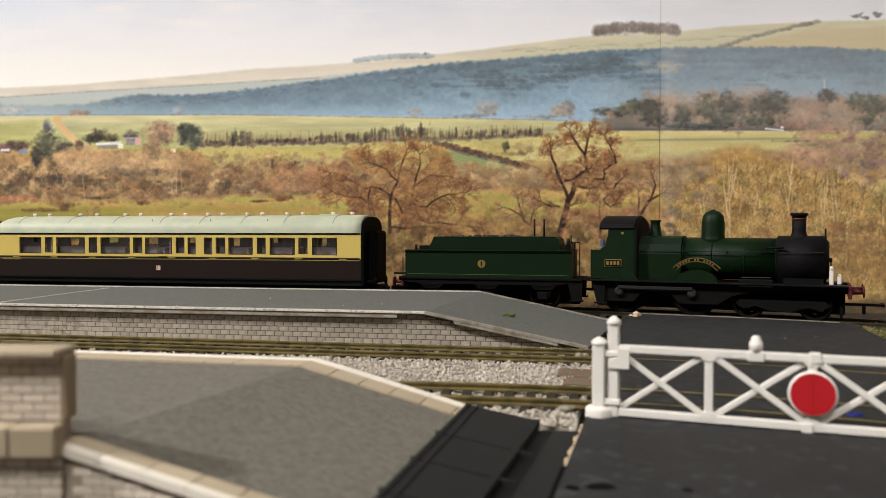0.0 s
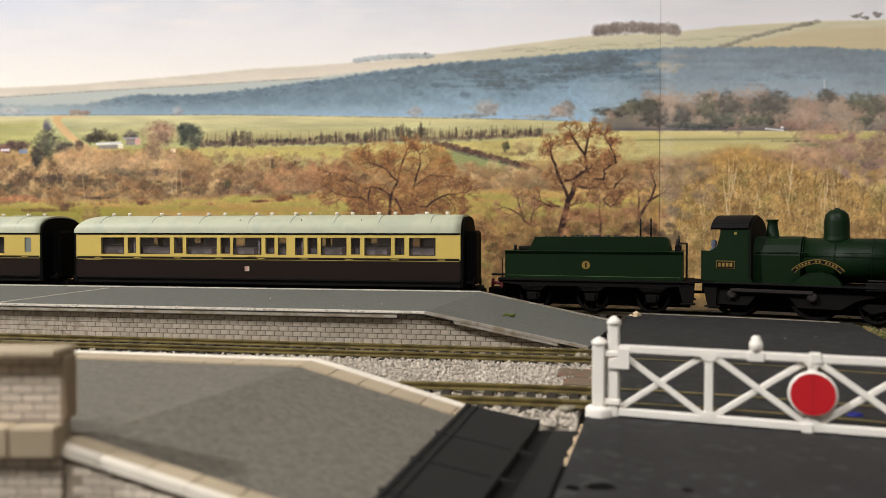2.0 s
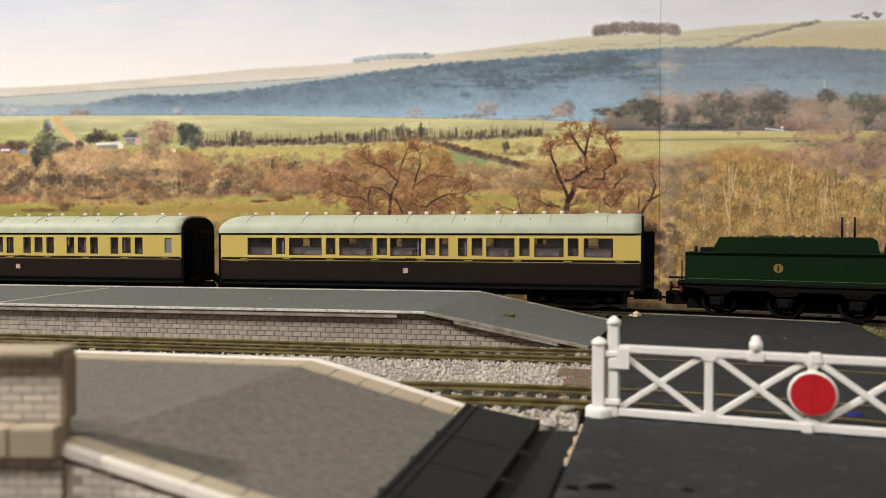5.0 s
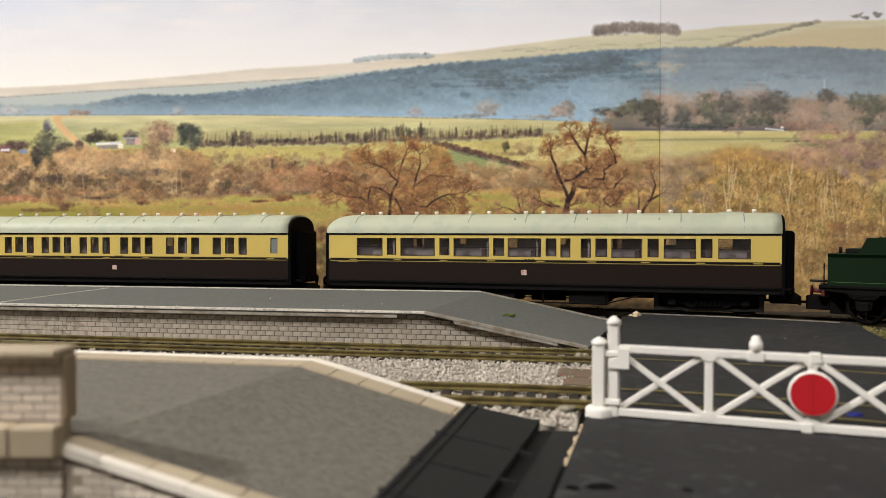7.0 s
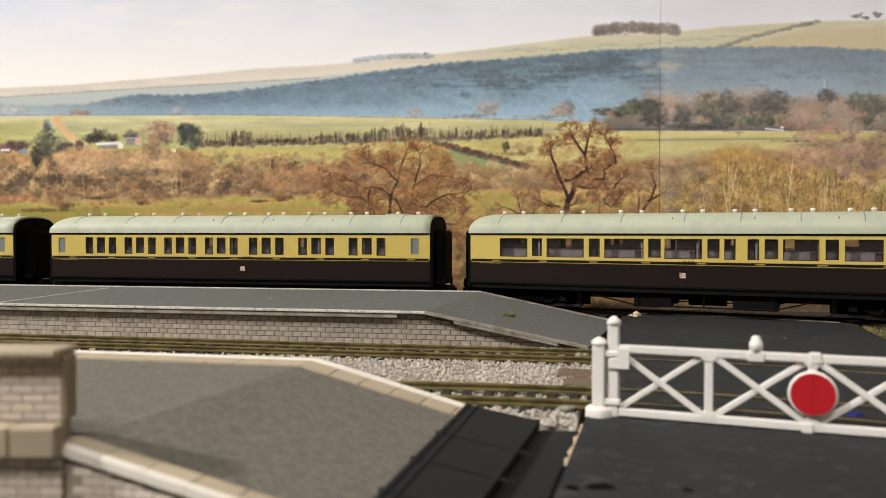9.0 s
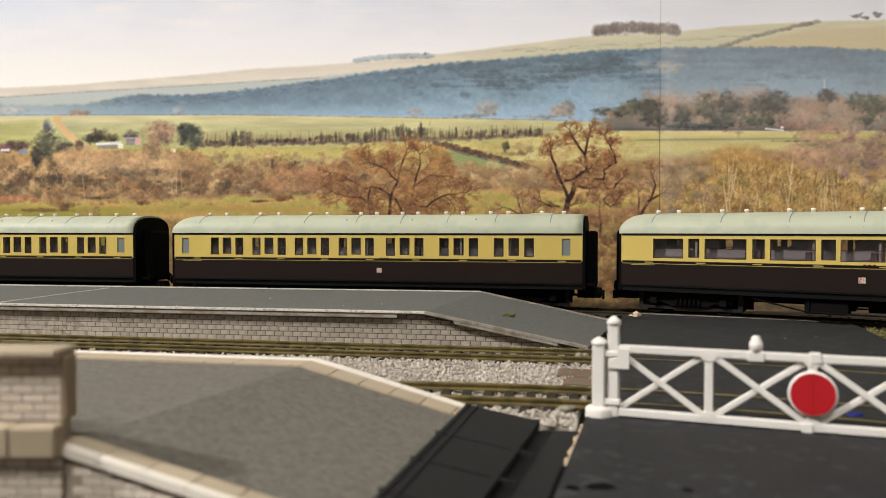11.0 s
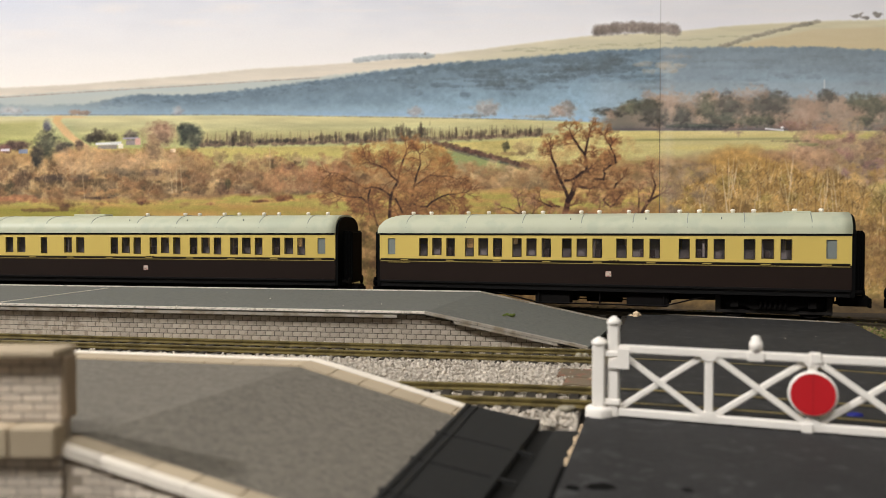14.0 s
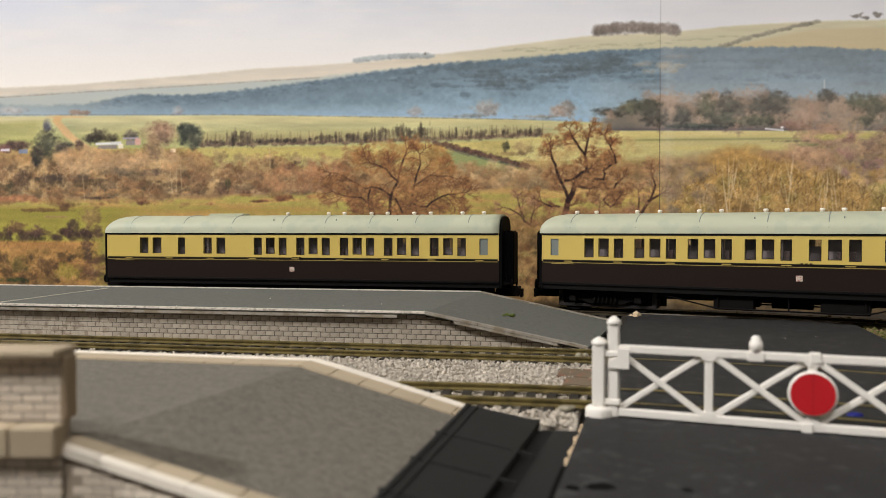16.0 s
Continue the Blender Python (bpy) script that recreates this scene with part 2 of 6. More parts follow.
# unseen fixtures added at the two lamps; the front one is only fill
for lx, ly, sx, sy in ((-1.75, -0.16, 0.28, 0.28), (-0.15, -0.75, 0.98, 0.58)):
    light = thing("ceiling_light", "square white ceiling light panel, added out of view", "lamp", "ceiling lights", m=pose(lx, ly, 1.45))
    bm = B()
    for a in (-1, 1):
        box(bm, a * sx / 2 - 0.01, a * sx / 2 + 0.01, -sy / 2, sy / 2, -0.05, 0.0, 0.002)
        box(bm, -sx / 2 + 0.01, sx / 2 - 0.01, a * sy / 2 - 0.01, a * sy / 2 + 0.01, -0.05, 0.0, 0.002)
    part("light_frame", bm, M["wallpaint"], light)
    part("diffuser", box(B(), -sx / 2 + 0.012, sx / 2 - 0.012, -sy / 2 + 0.012, sy / 2 - 0.012, -0.03, -0.02), DIFFUSER, light)

# ---- road over the tracks ----
SKEW = 0.277


def road_x(y):
    return 0.018 + (y - 0.1257) * SKEW


ROAD_Z = 0.0048
ROAD_W = 0.103
edge = []
for i in range(13):
    s = 0.085 + 0.115 * i / 12
    a, b = on_line(s - 0.002), on_line(s + 0.002)
    d = (b - a).normalized()
    edge.append(on_line(s) + Vector((d.y, -d.x)) * 0.0125)
far = [(p.x, p.y) for p in edge if road_x(p.y) <= p.x <= road_x(p.y) + ROAD_W]
ring = [(road_x(0.02), 0.02, ROAD_Z), (road_x(0.02) + ROAD_W, 0.02, ROAD_Z), (road_x(far[-1][1]) + ROAD_W, far[-1][1], ROAD_Z)]
ring += [(x, y, ROAD_Z) for x, y in far[::-1]] + [(road_x(far[0][1]), far[0][1], ROAD_Z)]
tagged(part("road", slab(B(), ring, 0.0040), M["road"]), "dark grey card road over the level crossing", "road", kind="structure")
bm = B()
for (x, y), (x2, y2) in zip(far, far[1:]):
    slab(bm, [(x, y - 0.0008, ROAD_Z + 0.0003), (x2, y2 - 0.0008, ROAD_Z + 0.0003), (x2, y2 + 0.0008, ROAD_Z + 0.0003), (x, y + 0.0008, ROAD_Z + 0.0003)], 0.004)
tagged(part("road_edge", bm, M["pale_strip"]), "worn pale card edge of the road", "edge", kind="structure")

# ---- tracks ----
SLEEPER = B()
box(SLEEPER, -0.0013, 0.0013, -0.0150, 0.0150, 0.0, 0.0032, 0.0002)
sleeper_mesh = bpy.data.meshes.new("sleeper")
SLEEPER.to_mesh(sleeper_mesh)
SLEEPER.free()
sleeper_mesh.materials.append(M["sleeper"])
RAIL_FORM = [(-0.0011, 0.0030), (-0.0011, 0.0034), (-0.0004, 0.0036), (-0.0004, 0.0043), (-0.0007, 0.0044), (-0.0007, 0.0049), (-0.0005, 0.0050),
             (0.0005, 0.0050), (0.0007, 0.0049), (0.0007, 0.0044), (0.0004, 0.0043), (0.0004, 0.0036), (0.0011, 0.0034), (0.0011, 0.0030)]


def track(name, label, line, pitch=0.0056, joined=False, stop=None, metal="rail"):
    """Two rails on sleepers along a line of plan points."""
    th = thing(name, label, "track", "tracks of the layout")
    for side in (-1, 1):
        off = []
        for i, (x, y) in enumerate(line):
            x0, y0 = line[max(i - 1, 0)]
            x1, y1 = line[min(i + 1, len(line) - 1)]
            d = Vector((x1 - x0, y1 - y0)).normalized()
            off.append((x - d.y * 0.0086 * side, y + d.x * 0.0086 * side))
        part("rail", sweep(B(), off, RAIL_FORM), M[metal], th)
    pts = [Vector(p) for p in line]
    run_len, out = 0.0, []
    nxt = 0.0
    for a, b in zip(pts, pts[1:]):
        d = (b - a)
        while nxt <= run_len + d.length:
            p = a + d * ((nxt - run_len) / d.length)
            if stop is None or stop(p):
                out.append(pose(p.x, p.y, 0, 0, 0, math.degrees(math.atan2(d.y, d.x))))
            nxt += pitch
        run_len += d.length
    if joined:
        bm = B()
        for m in out:
            box(bm, -0.0016, 0.0016, -0.0150, 0.0150, 0.0, 0.0032, m=m)
        tagged(part("sleepers", bm, M["sleeper"], th), kind="stuff")
    else:
        for m in out:
            ob = new("sleeper", sleeper_mesh)
            ob.parent, ob.matrix_basis = th, m
    return th


def off_road(p):
    return p.x < road_x(p.y) - 0.004


# the main line's rails use a darker copy of the rail colour
track("main_line", "outer track with dark brown rails curving to the crossing", [tuple(p) for p in LINE_P[::4]], joined=True, metal="rail_dark")
xs = [-0.75 + 0.01 * i for i in range(113)]
track("middle_track", "straight track with olive rails between two platforms", [(x, mid_y(x)) for x in xs if x < 0.26], stop=lambda p: off_road(p) and p.x > -0.30)
track("near_track", "siding track with olive rails beside the near platform", [(x, near_y(x)) for x in xs if -0.5 < x < 0.17], stop=lambda p: off_road(p) and p.x > -0.30)

# black strips standing in for shaded flangeways where the rails run through the road
for name_y, x_end in ((mid_y, 0.150), (near_y, 0.135)):
    for off in (-0.0072, 0.0072, -0.0098, 0.0098):
        pts = []
        for i in range(40):
            x = 0.02 + (x_end - 0.02) * i / 39
            y = name_y(x) + off
            if road_x(y) + 0.0008 < x < road_x(y) + ROAD_W - 0.001:
                pts.append((x, y))
        bm = sweep(B(), pts, [(-0.0005, -0.0005), (-0.0005, 0.00012), (0.0005, 0.00012), (0.0005, -0.0005)], ROAD_Z)
        tagged(part("flangeway_trim", bm, M["black_card"]), "black strip standing for the shaded groove beside a rail", "groove", kind="structure")

# ---- blocks of wall ----


def block_mesh(name, l, d, h, material):
    bm = box(B(), 0, l, 0, d, 0, h, 0.00008)
    me = bpy.data.meshes.new(name)
    bm.to_mesh(me)
    bm.free()
    me.materials.append(material)
    return me


def courses(parent, x0, y0, turn, length, z0, top, l, h, material, keep=300, start=0.0):
    """Rows of blocks on the wall that runs from x0, y0 at the angle turn; top(u) is the wall's top at u metres along it."""
    me = block_mesh("brick", l - 0.00024, 0.0005, h - 0.00024, material)
    m0 = pose(x0, y0, 0, 0, 0, turn)
    spots = []
    r = 0
    while z0 + r * h < 0.05:
        u = start - (l / 2 if r % 2 else 0)
        while u < length:
            room = (min(top(u), top(u + l)) + 0.0002 - z0 - r * h) / h
            if u >= 0 and room > 0.25:
                spots.append((u, z0 + r * h, min(room, 1.0)))
            u += l
        r += 1
    spots.sort(key=lambda p: -p[0])
    for u, z, part_h in spots[:keep]:
        ob = new("brick", me)
        short = min(1.0, (length - u) / l)
        ob.parent, ob.matrix_basis = parent, m0 @ Matrix.Translation((u, -0.00012, z)) @ Matrix.Diagonal((short, 1, part_h, 1))
    rest = spots[keep:]
    if rest:
        bm = B()
        for u, z, part_h in rest:
            box(bm, u, u + l - 0.00024, -0.00012, 0.0004, z, z + (h - 0.00024) * part_h, m=m0)
        tagged(part("bricks", bm, material, parent), kind="stuff")


# ---- island platform between the main line and the middle track ----
TOP = 0.0160


ITOP = 0.0157


def isl_near(x):
    return 0.2977 - 0.187 * x


def isl_far(x):
    return 0.4023 - 0.182 * x


def isl_near_z(x):
    return ITOP if x < -0.007 else ITOP - (x + 0.007) * 0.0117 / 0.060


def isl_far_z(x):
    return ITOP if x < 0.019 else ITOP - (x - 0.019) * 0.0136 / 0.0656


island = thing("island_platform", "grey paper-topped card platform with a ramp end and block-printed wall", "platform", "station platforms")
X_L = -0.62
bm = slab(B(), [(X_L, isl_near(X_L), ITOP), (-0.007, isl_near(-0.007), ITOP), (0.019, isl_far(0.019), ITOP), (X_L, isl_far(X_L), ITOP)], 0.0012)
part("platform_top", bm, M["platform_far"], island)
bm = slab(B(), [(-0.007, isl_near(-0.007), ITOP), (0.053, isl_near(0.053), isl_near_z(0.053)), (0.0846, isl_far(0.0846), isl_far_z(0.0846)), (0.019, isl_far(0.019), ITOP)], 0.0012)
part("ramp", bm, M["platform_far"], island)
SL = math.degrees(math.atan(-0.187))


def along_island(u):
    return X_L + u * math.cos(math.radians(SL))


def wall_body(name, x0, x1, n, yfun, zfun, inset, parent, material):
    """An upright wall under a platform's edge."""
    bm = B()
    ring0 = []
    for i in range(n + 1):
        a = x0 + (x1 - x0) * i / n
        z = max(zfun(a) - 0.0013, 0.0004)
        ring0.append([bm.verts.new((a, yfun(a) + inset, 0)), bm.verts.new((a, yfun(a) + inset, z)), bm.verts.new((a, yfun(a) + inset + 0.0025, z)), bm.verts.new((a, yfun(a) + inset + 0.0025, 0))])
    for p, q in zip(ring0, ring0[1:]):
        for i in range(4):
            bm.faces.new((p[i], p[(i + 1) % 4], q[(i + 1) % 4], q[i]))
    bm.faces.new(ring0[0]), bm.faces.new(ring0[-1][::-1])
    bmesh.ops.recalc_face_normals(bm, faces=bm.faces)
    return part(name, bm, material, parent)


iw = wall_body("front_wall", X_L, 0.052, 60, isl_near, isl_near_z, 0.0022, island, M["mortar_far"])
wall_body("rear_wall", X_L, 0.083, 60, isl_far, isl_far_z, -0.0035, island, M["mortar"])


def edging(name, x0, x1, yfun, zfun, in0, in1, lift, drop, parent, material, step=0.02, gap=0.0):
    """Short lengths of edging laid along a platform's edge."""
    a = x0
    while a < x1 - 1e-6:
        b = min(a + step, x1)
        p = [(a, yfun(a) + in0, zfun(a) + lift), (b - gap, yfun(b - gap) + in0, zfun(b - gap) + lift), (b - gap, yfun(b - gap) + in1, zfun(b - gap) + lift), (a, yfun(a) + in1, zfun(a) + lift)]
        part(name, slab(B(), p, drop), material, parent)
        a = b


edging("edging", X_L, -0.007, isl_near, isl_near_z, -0.0006, 0.0016, 0.0003, 0.0008, island, M["worn_edge"], 0.12)
edging("edging", -0.007, 0.053, isl_near, isl_near_z, -0.0006, 0.0030, 0.0003, 0.0010, island, M["pale_strip"], 0.02, 0.0002)
edging("batten", X_L, -0.0175, isl_near, isl_near_z, -0.0002, 0.0022, -0.0011, 0.0012, island, M["pale_strip"], 0.2)
edging("batten", 0.004, 0.042, isl_near, isl_near_z, -0.0005, 0.0022, -0.0009, 0.0010, island, M["pale_strip"], 0.05)
edging("edging", X_L, 0.019, isl_far, isl_far_z, -0.0016, 0.0008, 0.0004, 0.0014, island, M["worn_edge"], 0.12)
edging("coping_stone", 0.019, 0.083, isl_far, isl_far_z, -0.0040, 0.0008, 0.0004, 0.0014, island, M["pale_strip"], 0.0078, 0.0003)

p, q = Vector((-0.1907, 0.3406)), Vector((-0.1795, 0.4230))
d = (q - p).normalized() * 0.0003
part("paper_joint", slab(B(), [(p.x - d.y, p.y + d.x, ITOP + 0.0002), (p.x + d.y, p.y - d.x, ITOP + 0.0002), (q.x + d.y, q.y - d.x, ITOP + 0.0002), (q.x - d.y, q.y + d.x, ITOP + 0.0002)], 0.0003), M["white_edge"], island)

# ---- near platform: flat, then a ramp whose foot is covered with black ribbed card ----
Q_TOP, Q_PANEL, Q_END = 0.0040, 0.0390, 0.0544
SLANT = 0.0027


def hinge(c):
    """Where the ramp begins, c from the front edge (0) to the track edge (1)."""
    return Q_TOP - 0.006 * (1 - c)


def near_pt(q, c, lift=0.0):
    """q metres along from the head of the ramp, c from the front edge (0) to the track edge (1)."""
    fx, bx = -0.0536 + 0.965 * q, -0.0330 + q
    f = Vector((fx, 0.1007 - 0.2 * fx, 0))
    b = Vector((bx, 0.1812 - 0.2 * bx, 0))
    p = f.lerp(b, c)
    h = hinge(c)
    p.z = TOP - 0.0096 * min(max((q - h) / (Q_PANEL - h), 0), 1) - 0.185 * max(q - Q_PANEL, 0) + lift
    return p


def tile(bm, q0, q1, c0, c1, lift, thick, s0=0.0, s1=0.0):
    """A piece of the platform's top; s0 and s1 slant its two ends towards the front."""
    return slab(bm, [near_pt(q0 + s0 * (1 - c0), c0, lift), near_pt(q1 + s1 * (1 - c0), c0, lift), near_pt(q1 + s1 * (1 - c1), c1, lift), near_pt(q0 + s0 * (1 - c1), c1, lift)], thick)


near = thing("near_platform", "grey paper-topped card platform with tan coping and a ramp", "platform", "station platforms")
part("platform_top", tile(B(), -0.40, Q_TOP, 0.066, 0.872, 0, 0.0012, 0.0, -0.006), M["platform"], near)
part("ramp", tile(B(), Q_TOP, Q_PANEL, 0.066, 0.872, 0, 0.0012, -0.006, 0.0), M["platform"], near)
part("ramp_foot", tile(B(), Q_PANEL, Q_END, 0.066, 0.872, 0, 0.0012), M["platform"], near)
for c_white, c_tan in (((0.0, 0.022), (0.0225, 0.066)), ((0.955, 1.0), (0.872, 0.9545))):
    q = -0.40
    while q < Q_PANEL - 1e-6:
        step = 0.0402 if q < -0.2 else 0.0069
        e = q + step
        if q < hinge(c_tan[0]) - 1e-6 < e - 2e-6:
            e = hinge(c_tan[0])
        e = min(e, Q_PANEL)
        part("coping_stone", tile(B(), q, e - 0.00025, *c_tan, 0.0004, 0.0016), M["coping"], near)
        part("edge_stone", tile(B(), q, e - 0.00012, *c_white, 0.00042, 0.0013), M["white_edge"], near, "white-painted edge stone")
        q = e
part("edge_strip", tile(B(), Q_PANEL, Q_END + 0.001, 0.978, 1.0, 0.0004, 0.0022), M["white_edge"], near, "white-painted edge strip")
nw = B()
for c in (0.012, 0.97):
    ring0 = []
    for i in range(161):
        q = -0.40 + (0.40 + Q_END) * i / 160
        p, p2 = near_pt(q, c), near_pt(q, c + 0.025)
        z = p.z - 0.0014
        ring0.append([nw.verts.new((p.x, p.y, 0)), nw.verts.new((p.x, p.y, z)), nw.verts.new((p2.x, p2.y, z)), nw.verts.new((p2.x, p2.y, 0))])
    for a, b in zip(ring0, ring0[1:]):
        for i in range(4):
            nw.faces.new((a[i], a[(i + 1) % 4], b[(i + 1) % 4], b[i]))
    nw.faces.new(ring0[0]), nw.faces.new(ring0[-1][::-1])
bmesh.ops.recalc_face_normals(nw, faces=nw.faces)
nw = part("side_wall", nw, M["mortar"], near)
panel = part("ribbed_panel", tile(B(), Q_PANEL, Q_END + 0.0006, 0.0, 0.978, 0.0009, 0.0014, SLANT), M["black_card"], near, "black ribbed card covering the foot of the ramp")
for q0, q1, sl in ((Q_PANEL - 0.0002, Q_PANEL + 0.0006, SLANT), (Q_PANEL + 0.0018, Q_PANEL + 0.0024, SLANT), (Q_END - 0.0004, Q_END + 0.0007, 0.0)):
    part("rib", tile(B(), q0, q1, 0.0, 0.978, 0.0012, 0.0006, sl, sl), M["black_card"], panel)
for c in (0.03, 0.22, 0.435, 0.655):
    part("rib", tile(B(), Q_PANEL - 0.0008 + SLANT * (1 - c), Q_END + 0.0036, c, c + 0.010, 0.0011, 0.0006), M["black_card"], panel)

part("pale_edge", tile(B(), Q_END + 0.0007, Q_END + 0.0013, 0.02, 0.30, 0.0006, 0.0020), M["white_edge"], panel, "torn pale card edge")

# low strip of black card between the ramp and the road
bm = B()
slab(bm, [(road_x(0.05) - 0.030, 0.05, 0.0022), (road_x(0.05) - 0.0006, 0.05, 0.0022), (road_x(0.1745) - 0.0006, 0.1745, 0.0022), (road_x(0.1755) - 0.022, 0.1765, 0.0022)], 0.0020)
tagged(part("pavement", bm, M["black_card"]), "black card strip beside the road", "pavement", kind="structure")

# ---- end wall on the near platform's front edge ----
wing = thing("wing_wall", "warm grey block-printed card wall with a flat cap on the platform", "wall")
W_R = -0.0548
part("wall_base", box(B(), -0.30, W_R, 0.1115, 0.1225, 0.0, 0.0150), M["mortar"], wing)
part("plinth", box(B(), -0.30, -0.0605, 0.1090, 0.1125, 0.0150, 0.0194, 0.0003), M["coping"], wing)
part("plinth", box(B(), -0.0603, W_R + 0.0008, 0.1090, 0.1125, 0.0150, 0.0194, 0.0003), M["coping"], wing)
wb = part("wall_body", box(B(), -0.30, W_R - 0.0003, 0.1132, 0.1165, 0.0150, 0.0287), M["mortar"], wing)
part("cap", box(B(), -0.30, W_R + 0.0003, 0.1105, 0.1175, 0.0287, 0.0299, 0.0003), M["coping"], wing)
part("corner_strip", box(B(), W_R - 0.0003, W_R + 0.0006, 0.1130, 0.1167, 0.0194, 0.0287, 0.0002), M["dark_strip"], wing)

# ---- level crossing gate ----
gate = thing("crossing_gate", "white plastic level crossing gate with a round red disc", "gate", m=pose(0.0386, 0.178, 0.0042, 0, 0, -20.9))
GZ0, GZ1, GL = 0.0017, 0.0160, 0.0815


def bar(name, p0, p1, w, d, mt="white", lb=""):
    """A square bar from p0 to p1, w deep in y and d thick."""
    p0, p1 = Vector(p0), Vector(p1)
    v = p1 - p0
    m = Matrix.Translation((p0 + p1) / 2) @ Matrix.Rotation(-math.atan2(v.z, v.x), 4, "Y")
    bm = box(B(), -v.length / 2, v.length / 2, -w / 2, w / 2, -d / 2, d / 2, 0.00018, m)
    return part(name, bm, M[mt], gate, lb)


post = B()
lathe(post, [(0.0030, 0), (0.0031, 0.0004), (0.0031, 0.0022), (0.0027, 0.0027), (0.0016, 0.0028)], 20, Matrix.Translation((-0.0032, -0.0006, 0)))
part("post_foot", post, M["white"], gate)
post = box(B(), -0.0046, -0.0018, -0.0020, 0.0008, 0.002, 0.0168, 0.0003)
lathe(post, [(0.0015, 0.0166), (0.00185, 0.0168), (0.00185, 0.0172), (0.0015, 0.0178), (0.0007, 0.0183), (0.0002, 0.0185)], 8, Matrix.Translation((-0.0032, -0.0006, 0)))
part("hinge_post", post, M["white"], gate)
post = box(B(), -0.0013, 0.0012, -0.0012, 0.0012, 0.0004, 0.0215, 0.0003)
lathe(post, [(0.0014, 0.0213), (0.0017, 0.0215), (0.0017, 0.0219), (0.0013, 0.0226), (0.0006, 0.0231), (0.0002, 0.0233)], 8)
part("heel_post", post, M["white"], gate)
for z in (0.0033, 0.0142):
    part("hinge", box(B(), -0.0030, 0.0016, -0.0016, 0.0004, z, z + 0.0013, 0.0002), M["white"], gate)
part("bracket", prism(B(), [(0.0010, 0.0162), (0.0036, 0.0162), (0.0036, 0.0117), (-0.0010, 0.0117), (-0.0010, 0.0132), (0.0010, 0.0142)], -0.0018, -0.0010), M["white"], gate)
bar("top_rail", (0, 0, GZ1), (GL, 0, GZ1), 0.0018, 0.0017)
bar("bottom_rail", (0, 0, GZ0), (GL, 0, GZ0), 0.0018, 0.0017)
Q4 = GL / 4
for i in range(4):
    a, b = Q4 * i + 0.001, Q4 * (i + 1) - 0.001
    bar("brace", (a, 0.0003, GZ0 + 0.0006), (b, 0.0003, GZ1 - 0.0006), 0.0010, 0.0013)
    bar("brace", (a, -0.0003, GZ1 - 0.0006), (b, -0.0003, GZ0 + 0.0006), 0.0010, 0.0013)
for i in (1, 2, 3):
    bm = box(B(), Q4 * i - 0.0009, Q4 * i + 0.0009, -0.0008, 0.0008, GZ0, GZ1, 0.0002)
    for z, sgn in ((GZ0, 1), (GZ1, -1)):
        prism(bm, [(Q4 * i - 0.0022, z), (Q4 * i + 0.0022, z), (Q4 * i + 0.0011, z + 0.0016 * sgn), (Q4 * i - 0.0011, z + 0.0016 * sgn)], -0.0010, 0.0010)
    part("upright", bm, M["white"], gate)
for x0, x1, z0, z1 in ((-0.0006, 0.0016, GZ1 - 0.0010, GZ1 + 0.0012), (-0.0020, 0.0002, GZ0 - 0.0012, GZ0 + 0.0010)):
    part("clamp", box(B(), GL / 2 + x0, GL / 2 + x1, -0.0012, 0.0012, z0, z1, 0.0002), M["white"], gate)
bm = B()
lathe(bm, [(0.0047, 0), (0.0048, 0.0003), (0.0047, 0.0008), (0.0043, 0.0009)], 40, Matrix.Translation((GL / 2, -0.0008, 0.0088)) @ Matrix.Rotation(math.pi / 2, 4, "X"))
disc = part("target_disc", bm, M["white"], gate)
bm = B()
lathe(bm, [(0.0043, 0), (0.0043, 0.0002)], 40, Matrix.Translation((GL / 2, -0.0017, 0.0088)) @ Matrix.Rotation(math.pi / 2, 4, "X"))
part("disc_face", bm, M["red"], disc, "round red paper face with a faint fold")
part("fold", box(B(), GL / 2 - 0.00020, GL / 2 + 0.00020, -0.00193, -0.0019, 0.0046, 0.0130), M["red_fold"], disc)
bm = B()
lathe(bm, [(0.0013, 0), (0.0014, 0.0016), (0.0013, 0.0024), (0.0010, 0.0026), (0.0010, 0.0032), (0.0006, 0.0036)], 10, Matrix.Translation((0.0298, 0, GZ1 + 0.0006)))
box(bm, 0.0281, 0.0315, -0.0012, 0.0012, GZ1 - 0.0012, GZ1 + 0.0009, 0.0002)
part("gate_lamp", bm, M["white"], gate)

# ---- backdrop board: a printed landscape behind the main line ----
PHI = math.atan(0.2076)
PRINT_GAIN = 0.98
# artwork laid out in camera pixels, so it is drawn to fit this view
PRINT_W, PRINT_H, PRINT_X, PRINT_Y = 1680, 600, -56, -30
PX, PY = np.meshgrid(np.arange(PRINT_W) + PRINT_X, np.arange(PRINT_H) + PRINT_Y)
PX, PY = PX.astype(np.float32), PY.astype(np.float32)
rs = np.random.RandomState(7)


